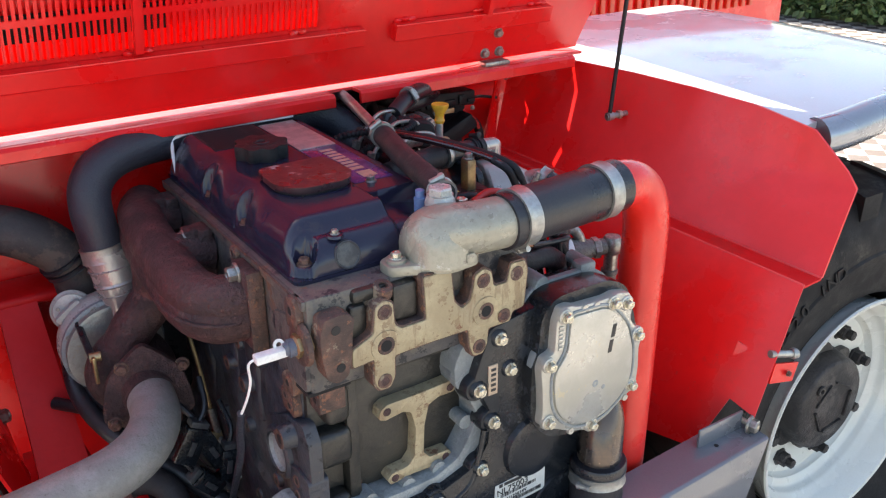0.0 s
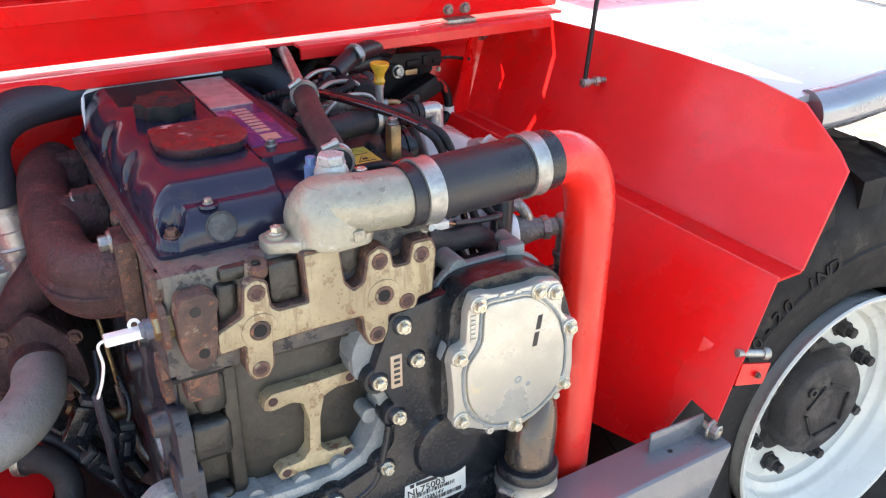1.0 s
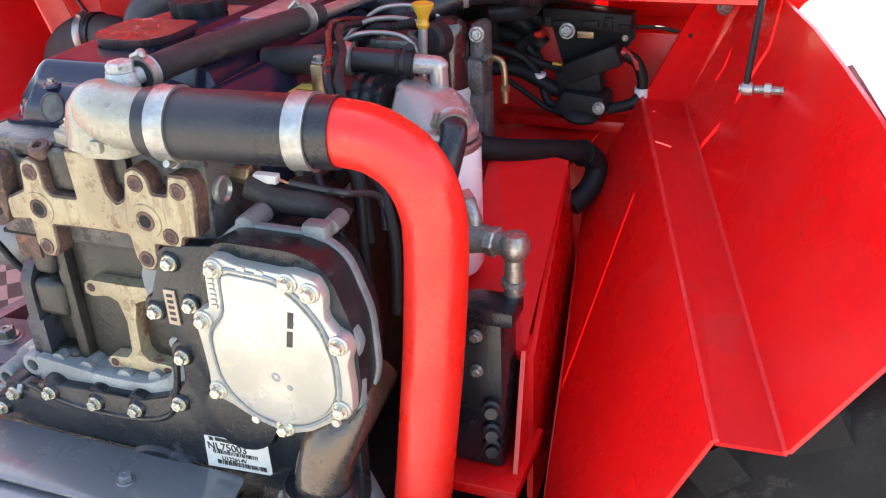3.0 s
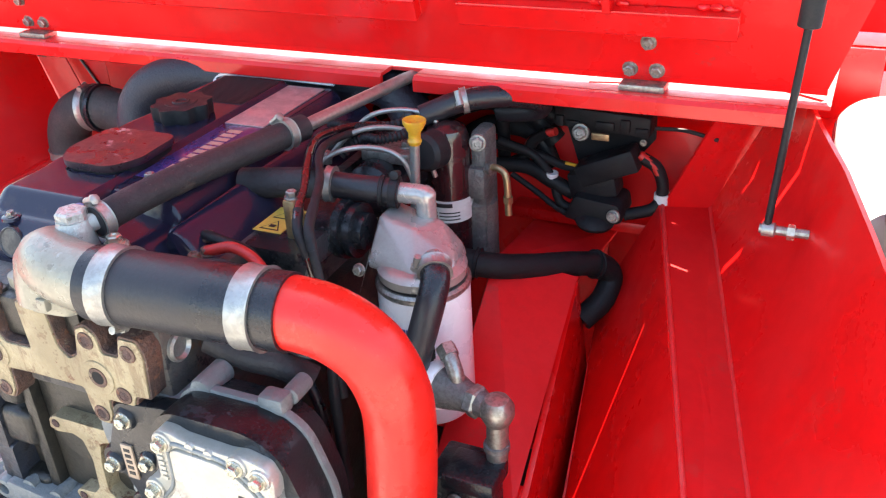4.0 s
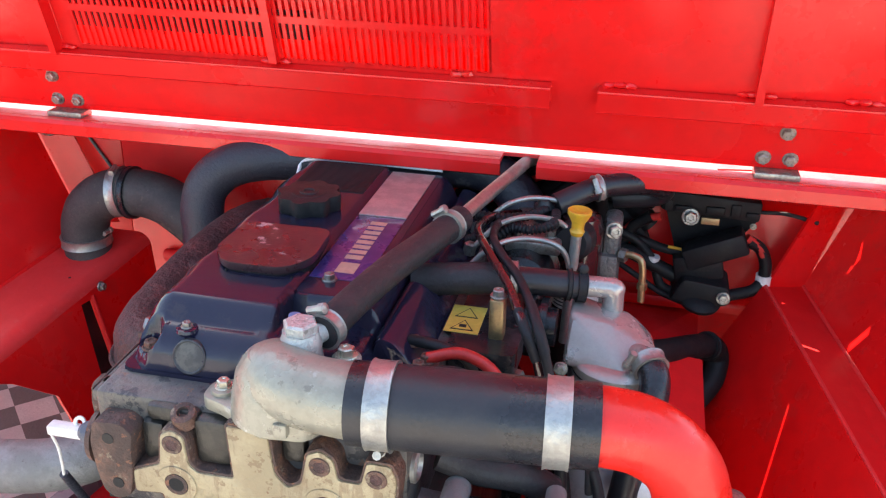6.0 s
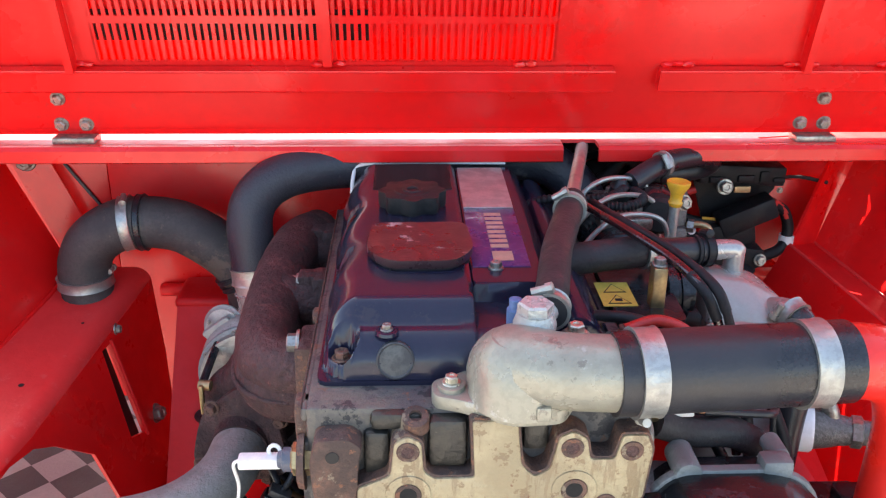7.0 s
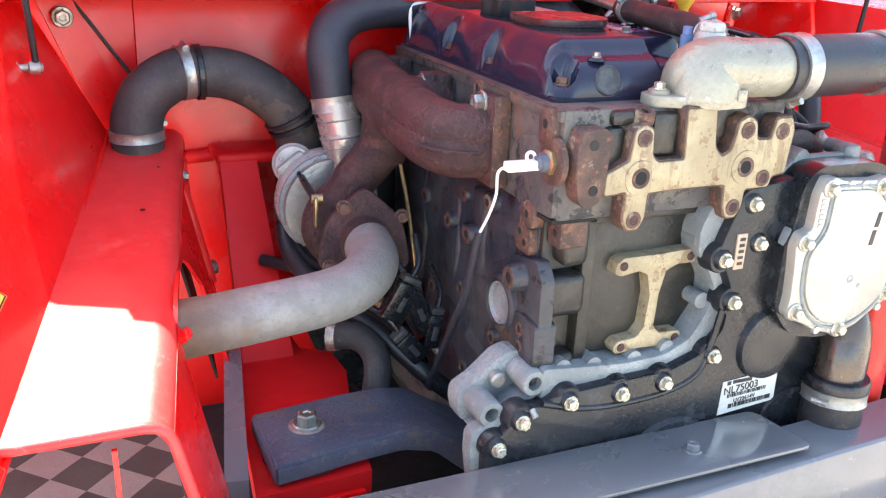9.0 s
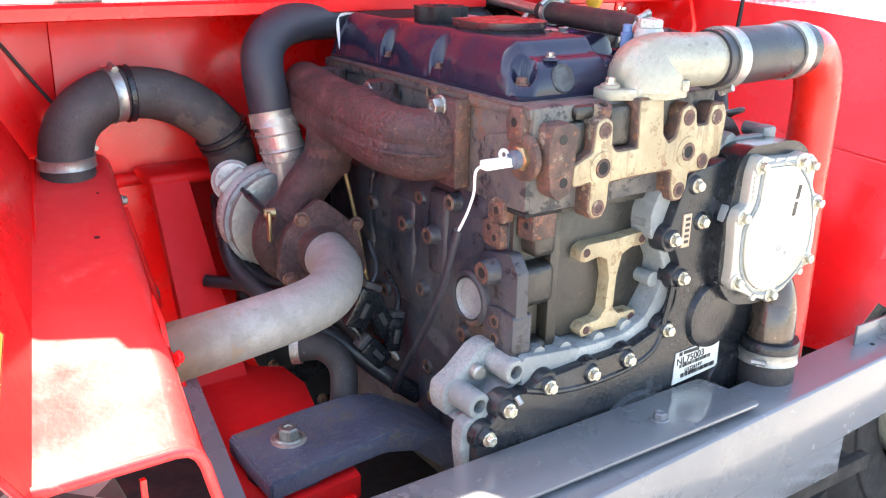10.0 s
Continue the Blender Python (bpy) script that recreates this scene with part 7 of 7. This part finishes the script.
# dark loom along the bulkhead behind the engine
for pts, r in (([(0.585, 1.335, 1.17), (0.66, 1.345, 1.215), (0.74, 1.345, 1.235), (0.82, 1.340, 1.228), (0.88, 1.345, 1.19)], 0.014),
               ([(0.60, 1.345, 1.12), (0.68, 1.350, 1.17), (0.76, 1.352, 1.205), (0.83, 1.350, 1.195), (0.875, 1.352, 1.15)], 0.017),
               ([(0.62, 1.350, 1.08), (0.70, 1.350, 1.12), (0.77, 1.350, 1.165), (0.84, 1.350, 1.16), (0.87, 1.350, 1.11)], 0.015),
               ([(0.64, 1.30, 1.255), (0.70, 1.315, 1.250), (0.78, 1.325, 1.258), (0.86, 1.33, 1.246), (0.895, 1.34, 1.205)], 0.012),
               ([(0.70, 1.27, 1.18), (0.745, 1.285, 1.215), (0.775, 1.30, 1.235), (0.80, 1.32, 1.20), (0.80, 1.33, 1.12)], 0.010)):
    c = thing("wiring_loom", pts[0], "taped black wiring loom on the bulkhead behind the engine", "cable")
    part("sleeve", tube(pts, r, seg=14, wobble=0.06), BLACK_MATT, c)

# ---- firewall fittings: relays, cables, hose ----
SHIFT = Vector((-0.006, -0.034, -0.006))
rel = thing("relay_bracket", (0.96, 1.37, 1.1), "black relay carrier with cables on the red bulkhead", "relay box")
part("back_plate", sheet([(0.895, 1.372, 1.21), (0.92, 1.372, 1.13), (0.985, 1.372, 1.12), (1.03, 1.372, 1.18), (1.03, 1.372, 1.222), (0.895, 1.372, 1.235)], 0.006), BLACK_MATT, rel)
part("fuse_carrier", boxed(0.893, 1.03, 1.335, 1.372, 1.198, 1.228, 0.004, Matrix.Translation((0.96, 0, 1.21)) @ Matrix.Rotation(0.05, 4, "Y") @ Matrix.Translation((-0.96, 0, -1.21))), BLACK_MATT, rel)
for x, w, z in ((0.903, 0.006, 1.218), (0.922, 0.010, 1.212), (0.968, 0.013, 1.214), (0.996, 0.007, 1.220), (1.019, 0.009, 1.210)):
    part("fuse", boxed(x - w, x + w, 1.331, 1.338, 1.202, z, 0.002), BLACK_MATT, rel)
bolt(rel, (0.935, 1.328, 1.198), (0, -1, 0.2), BOLT_BARE, 1.3)
bolt(rel, (1.022, 1.333, 1.190), (0, -1, 0), BOLT_BARE, 0.5)
part("strap", boxed(0.950, 0.975, 1.328, 1.332, 1.188, 1.198, 0.001), BRASS, rel)
part("relay", boxed(-0.045, 0.045, -0.02, 0.02, -0.017, 0.017, 0.005, Matrix.Translation((0.975, 1.335, 1.150)) @ Matrix.Rotation(-0.42, 4, "Y")), BLACK_MATT, rel)
part("relay", boxed(-0.035, 0.035, -0.02, 0.02, -0.020, 0.020, 0.005, Matrix.Translation((0.955, 1.338, 1.122)) @ Matrix.Rotation(-0.2, 4, "Y")), BLACK_MATT, rel)
part("lower_carrier", prism([(0.918, 1.075), (0.935, 1.112), (1.0, 1.105), (1.005, 1.078), (0.975, 1.068)], 1.30, 1.36, "y", 0.004, 0.008), BLACK_MATT, rel)
part("disc", lathe((0.962, 1.315, 1.066), (0.1, -0.2, 1), [(0, 0.016), (0.004, 0.028), (0.010, 0.030), (0.014, 0.027), (0.02, 0.016)], 28), BLACK_MATT, rel)
bolt(rel, (0.993, 1.297, 1.090), (0, -1, 0.2), BOLT_BARE, 1.0)
rel.location += SHIFT
part("cable_tie", tube([(1.03, 1.365, 1.20), (1.07, 1.375, 1.197), (1.115, 1.377, 1.187)], 0.003, seg=8), PLASTIC, rel)
for pts, r, mat in (([(1.02, 1.34, 1.165), (1.040, 1.345, 1.150), (1.050, 1.345, 1.12), (1.040, 1.340, 1.09), (1.00, 1.33, 1.078)], 0.011, RUBBER),
                    ([(1.016, 1.338, 1.170), (1.036, 1.342, 1.155), (1.046, 1.344, 1.138)], 0.0085, RED_WIRE),
                    ([(0.895, 1.34, 1.19), (0.870, 1.345, 1.180), (0.852, 1.35, 1.165), (0.84, 1.35, 1.14)], 0.0075, RED_WIRE),
                    ([(0.882, 1.343, 1.187), (0.858, 1.348, 1.168), (0.842, 1.35, 1.14), (0.80, 1.35, 1.12)], 0.0105, RUBBER),
                    ([(0.935, 1.34, 1.135), (0.90, 1.345, 1.138), (0.86, 1.345, 1.150), (0.80, 1.34, 1.16)], 0.0085, RUBBER),
                    ([(0.925, 1.335, 1.10), (0.89, 1.335, 1.115), (0.85, 1.34, 1.13), (0.79, 1.33, 1.13)], 0.014, RUBBER),
                    ([(0.93, 1.33, 1.075), (0.905, 1.33, 1.085), (0.89, 1.335, 1.12), (0.86, 1.34, 1.15), (0.81, 1.33, 1.17)], 0.0085, RUBBER),
                    ([(0.94, 1.32, 1.065), (0.905, 1.325, 1.075), (0.87, 1.33, 1.095), (0.83, 1.33, 1.12)], 0.0055, PLASTIC),
                    ([(0.935, 1.335, 1.142), (0.91, 1.34, 1.143)], 0.003, YELLOW)):
    c = thing("cable", pts[0], "sleeved battery cable at the bulkhead" if mat is not YELLOW else "thin yellow wire end", "cable")
    part("sleeve", tube(pts, r * 0.8, seg=14), BLACK_MATT if mat in (RUBBER, PLASTIC) else mat, c)
    c.location += SHIFT
    if r > 0.0104 and r < 0.0112 and mat is RUBBER and pts[0][0] > 1:
        part("white_tag", lathe((1.050, 1.345, 1.112), (0, 0, -1), [(0, 0.0118), (0.014, 0.0118)], 16), WHITE_PLASTIC, c)
    if pts[0][1] == 1.33 and r == 0.0085:
        part("white_tag", lathe((0.890, 1.335, 1.115), (0.1, 0, 1), [(0, 0.0094), (0.013, 0.0094)], 16), WHITE_PLASTIC, c)
heater = hose([(0.79, 1.10, 1.075), (0.858, 1.108, 1.066), (0.905, 1.150, 1.050), (0.948, 1.200, 1.035), (0.978, 1.238, 1.018), (0.990, 1.250, 0.992), (0.984, 1.228, 0.966), (0.962, 1.20, 0.945)], 0.0175, "corrugated black heater hose on the chassis rail", BLACK_MATT, (), "heater_hose")
for at, axis in (((0.846, 1.1065, 1.068), (1, 0.1, -0.1)), ((0.972, 1.230, 1.0225), (0.7, 0.9, -0.4))):
    ring_band(heater, at, axis, 0.0178, 0.006, BLACK_MATT, "cable_tie")

# ---- warning stickers on the left wing ----
for tri in ([(0.762, 1.022), (0.678, 1.110), (0.678, 1.011)], [(0.677, 1.010), (0.606, 1.084), (0.592, 0.998)]):
    cen = (sum(p[0] for p in tri) / 3, sum(p[1] for p in tri) / 3)
    st = thing("warning_sticker", (wall_x(*cen), *cen), "yellow triangular warning sticker with dark pictogram", "sticker", "warning stickers")
    def label_piece(nm, pts, off, mat):
        bm = bmesh.new()
        add_sheet(bm, [(wall_x(y, z) + off, y, z) for y, z in pts], 0.0004)
        part(nm, bm, mat, st)

    def inside(a, b):
        """A point of the sticker: a along its first side, b along its last."""
        return tuple(tri[0][i] * (1 - a - b) + tri[1][i] * a + tri[2][i] * b for i in (0, 1))

    for nm, k, off, mat in (("border", 1.0, 0.0006, YELLOW_STICKER), ("black_triangle", 0.955, 0.0012, LABEL_DARK), ("yellow_field", 0.86, 0.0018, YELLOW_STICKER)):
        label_piece(nm, [(cen[0] + (p[0] - cen[0]) * k, cen[1] + (p[1] - cen[1]) * k) for p in tri], off, mat)
    for shape in ([(0.50, 0.10), (0.42, 0.09), (0.27, 0.32), (0.36, 0.37)], [(0.36, 0.35), (0.33, 0.36), (0.26, 0.52), (0.28, 0.52)],
                  [(0.32, 0.36), (0.29, 0.35), (0.19, 0.60), (0.21, 0.60)], [(0.29, 0.34), (0.26, 0.32), (0.12, 0.66), (0.15, 0.66)], [(0.28, 0.16), (0.25, 0.16), (0.10, 0.68), (0.13, 0.68)]):
        label_piece("pictogram", [inside(*p) for p in shape], 0.0024, LABEL_DARK)

# ---- wheel and mudguard ----
WC = Vector((1.588, 0, 0.555))
wheel = thing("wheel", (1.565, 0.88, 0.045), "large black tyre on a cream steel rim", "wheel")
W0 = 0.718
tyre = part("tyre", lathe((WC.x, W0 + 0.36, WC.z), (0, -1, 0), [(0, 0.29), (-0.005, 0.36), (0.0, 0.43), (0.02, 0.485), (0.05, 0.505), (0.31, 0.505), (0.335, 0.491), (0.350, 0.468), (0.352, 0.458), (0.358, 0.45), (0.364, 0.40), (0.362, 0.38), (0.366, 0.375), (0.366, 0.365), (0.360, 0.355), (0.352, 0.30), (0.345, 0.275), (0.30, 0.262), (0.0, 0.262), (0, 0.29)], 96, False), TYRE, wheel)
for i in range(26):
    for s in (0, 1):
        a = (i + 0.5 * s) * math.tau / 26
        m = Matrix.Translation(WC) @ Matrix.Rotation(a, 4, "Y")
        bm = bmesh.new()
        y0, y1 = (W0 + 0.004, W0 + 0.17) if s == 0 else (W0 + 0.19, W0 + 0.355)
        sl = 0.05 if s == 0 else -0.05
        add_sheet(bm, [m @ Vector((-0.028 - sl, y0, 0.508)), m @ Vector((0.028 - sl, y0, 0.508)), m @ Vector((0.022 + sl * 0.4, y1, 0.513)), m @ Vector((-0.022 + sl * 0.4, y1, 0.513))], 0.05)
        part("tread_lug", bm, TYRE, tyre, smooth=0)
rimo = part("rim", lathe((WC.x, W0 + 0.30, WC.z), (0, -1, 0), [(0, 0.250), (0.20, 0.246), (0.285, 0.256), (0.298, 0.264), (0.306, 0.269), (0.310, 0.267), (0.308, 0.259), (0.288, 0.248), (0.270, 0.241), (0.262, 0.238), (0.252, 0.226), (0.244, 0.222), (0.236, 0.221), (0.230, 0.216), (0.226, 0.207), (0.222, 0.202), (0.214, 0.200), (0.208, 0.194), (0.206, 0.15), (0.206, 0.0)], 96), RIM, wheel, "cream painted steel rim")
DY = W0 + 0.094
fl = bmesh.new()
lobes = []
for i in range(96):
    a = i * math.tau / 96
    lobes.append((WC.x + math.cos(a) * (0.122 + 0.012 * math.cos(8 * a + 0.6)), WC.z + math.sin(a) * (0.122 + 0.012 * math.cos(8 * a + 0.6))))
hub = part("hub", lathe((WC.x, DY + 0.002, WC.z), (0, -1, 0), [(0, 0.118), (0.020, 0.113), (0.050, 0.108), (0.055, 0.104), (0.058, 0.098), (0.061, 0.055), (0.062, 0.02), (0.062, 0)], 56), HUB, wheel, "grimy black hub drum")
part("hub_flange", add_prism(fl, lobes, DY - 0.016, DY, "y", 0.003), HUB, hub)
for i in range(8):
    a = i * math.tau / 8 + 0.32
    at = WC + Vector((math.cos(a) * 0.156, DY, math.sin(a) * 0.156))
    nut = part("wheel_nut", lathe(at, (0, -1, 0), [(0, 0.021), (0.005, 0.021), (0.006, 0.0165), (0.022, 0.0165), (0.024, 0.011), (0.038, 0.011), (0.039, 0.007)], 6), HUB, rimo)
for a in (0.5, 1.75, 3.0, 4.25, 5.5):
    part("hub_web", boxed(-0.030, 0.030, DY - 0.0635, DY - 0.058, 0.050, 0.0545, 0.001, Matrix.Translation((WC.x, 0, WC.z)) @ Matrix.Rotation(a, 4, "Y")), HUB, hub)
part("hub_plug", lathe((WC.x - 0.05, DY - 0.059, WC.z + 0.055), (0, -1, 0), [(0, 0.012), (0.004, 0.011), (0.004, 0.006), (0, 0.005)], 14), HUB, hub)
# moulded size lettering round the sidewall
txt = "400/70-20 IND"
for i, ch in enumerate(txt):
    if ch == " ":
        continue
    a = radians(158 - i * 4.1)
    pos = WC + Vector((math.cos(a) * 0.372, W0 - 0.0045, math.sin(a) * 0.372))
    words("sidewall_letter", ch, 0.042, Matrix.Translation(pos) @ Matrix.Rotation(math.pi / 2 - a, 4, "Y") @ R90, TYRE, tyre, 0.0026)

guard = thing("mudguard", (1.75, 1.1, 1.0), "grey painted mudguard with rolled edge over the wheel", "mudguard")
bm = bmesh.new()
NXG, NYG = 14, 10
rows_g = []
for j in range(NYG + 1):
    v = j / NYG
    y = 0.78 + v * 0.95
    row = []
    for i in range(NXG + 1):
        u = i / NXG
        xl = 1.372 - 0.16 * v if v < 0.65 else 1.36
        x = xl + u * (2.25 - xl)
        z = 1.212 + 0.022 * min(1, v * 1.6) + 0.03 * math.sin(u * math.pi) * (1 - v) * 0.6 - 0.14 * max(0, u - 0.72) ** 2 * 6
        row.append(bm.verts.new((x, y, z)))
    rows_g.append(row)
for j in range(NYG):
    for i in range(NXG):
        bm.faces.new((rows_g[j][i], rows_g[j][i + 1], rows_g[j + 1][i + 1], rows_g[j + 1][i]))
g = bmesh.ops.extrude_face_region(bm, geom=bm.faces[:])
for v in g["geom"]:
    if isinstance(v, bmesh.types.BMVert):
        v.co.z -= 0.012
part("top", bm, GUARD, guard, smooth=60)
part("rolled_edge", tube([(1.408, 0.778, 1.186), (1.47, 0.768, 1.192), (1.62, 0.765, 1.205), (1.85, 0.765, 1.205), (2.1, 0.775, 1.16), (2.26, 0.82, 1.05)], 0.036, seg=24), GUARD_TUBE, guard)
part("rolled_edge", tube([(1.330, 1.10, 1.188), (1.306, 1.22, 1.192), (1.285, 1.34, 1.198), (1.290, 1.405, 1.200), (1.34, 1.435, 1.20), (1.42, 1.44, 1.20)], 0.034, seg=24), GUARD, guard)


# ---- far side of the machine and surroundings ----
far = thing("machine_body", (1.6, 3.2, 0.5), "red louvred machine body behind the mudguard with added unseen shading blocks", "machine body")
part("body", boxed(0.9, 3.72, 2.6, 3.4, 0.045, 1.62, 0.03), RED, far)
for i in range(20):
    part("louvre", boxed(2.50 + i * 0.05, 2.525 + i * 0.05, 2.585, 2.602, 0.98, 1.50, 0.004), ORANGE, far)
# Two unseen blocks, added to keep sun and sky off the paving.
part("chassis", boxed(-1.9, 0.895, 2.55, 3.05, 0.35, 1.25, 0.03), RED, far)
part("chassis", boxed(-1.9, 0.895, 1.46, 2.545, 0.72, 1.25, 0.03), RED, far)
part("white_stripe", boxed(1.0, 2.4, 2.590, 2.602, 1.22, 1.30, 0.004), WHITE_PAINT, far)
boom = thing("boom", (1.9, 2.0, 1.5), "red boom section with an added unseen beam above", "boom")
part("beam", boxed(1.20, 1.75, 1.95, 2.5, 0.045, 1.42, 0.02), RED, boom)
# Upright and high beam are unseen, added to throw shade on the mudguard.
part("upright", boxed(1.50, 1.72, 2.0, 2.3, 1.40, 2.34, 0.02), RED, boom)
part("shade_beam", boxed(1.30, 3.0, 1.47, 2.3, 2.32, 2.60, 0.02), RED, boom)
part("white_band", boxed(1.195, 1.76, 1.945, 2.0, 1.045, 1.105, 0.004), WHITE_PAINT, boom)
part("white_band", boxed(1.195, 1.76, 1.945, 2.0, 1.150, 1.175, 0.004), WHITE_PAINT, boom)

# clipped hedge along the yard
random.seed(4)
hedge = thing("hedge", (8, 5.0, 0.06), "clipped green hedge along the yard", "hedge")
verts, faces = [], []
for i in range(16000):
    s, z = random.random(), random.uniform(0.10, 1.5)
    x = 7.3 + 1.5 * s + random.uniform(-0.2, 0.2) - 0.1 * math.sin(s * 14) * math.sin(z * 2)
    y = 7.2 - 4.6 * s + random.uniform(-0.2, 0.2)
    s = random.uniform(0.025, 0.06)
    d1 = Vector((random.uniform(-1, 1), random.uniform(-1, 1), random.uniform(-1, 1))).normalized() * s
    d2 = Vector((random.uniform(-1, 1), random.uniform(-1, 1), random.uniform(-1, 1))).normalized() * s * 0.6
    c = Vector((x, y, z))
    k = len(verts)
    verts += [c - d1, c + d2, c + d1, c - d2]
    faces.append((k, k + 1, k + 2, k + 3))
me = bpy.data.meshes.new("leaves")
me.from_pydata([tuple(v) for v in verts], [], faces)
me.materials.append(HEDGE)
leaves = put(new("leaves", me), hedge)
tagged(leaves, kind="stuff")
part("core", sheet([(7.42, 7.3, 0.045), (8.95, 2.6, 0.045), (8.95, 2.6, 1.4), (7.42, 7.3, 1.4)], 0.3), HEDGE, hedge)
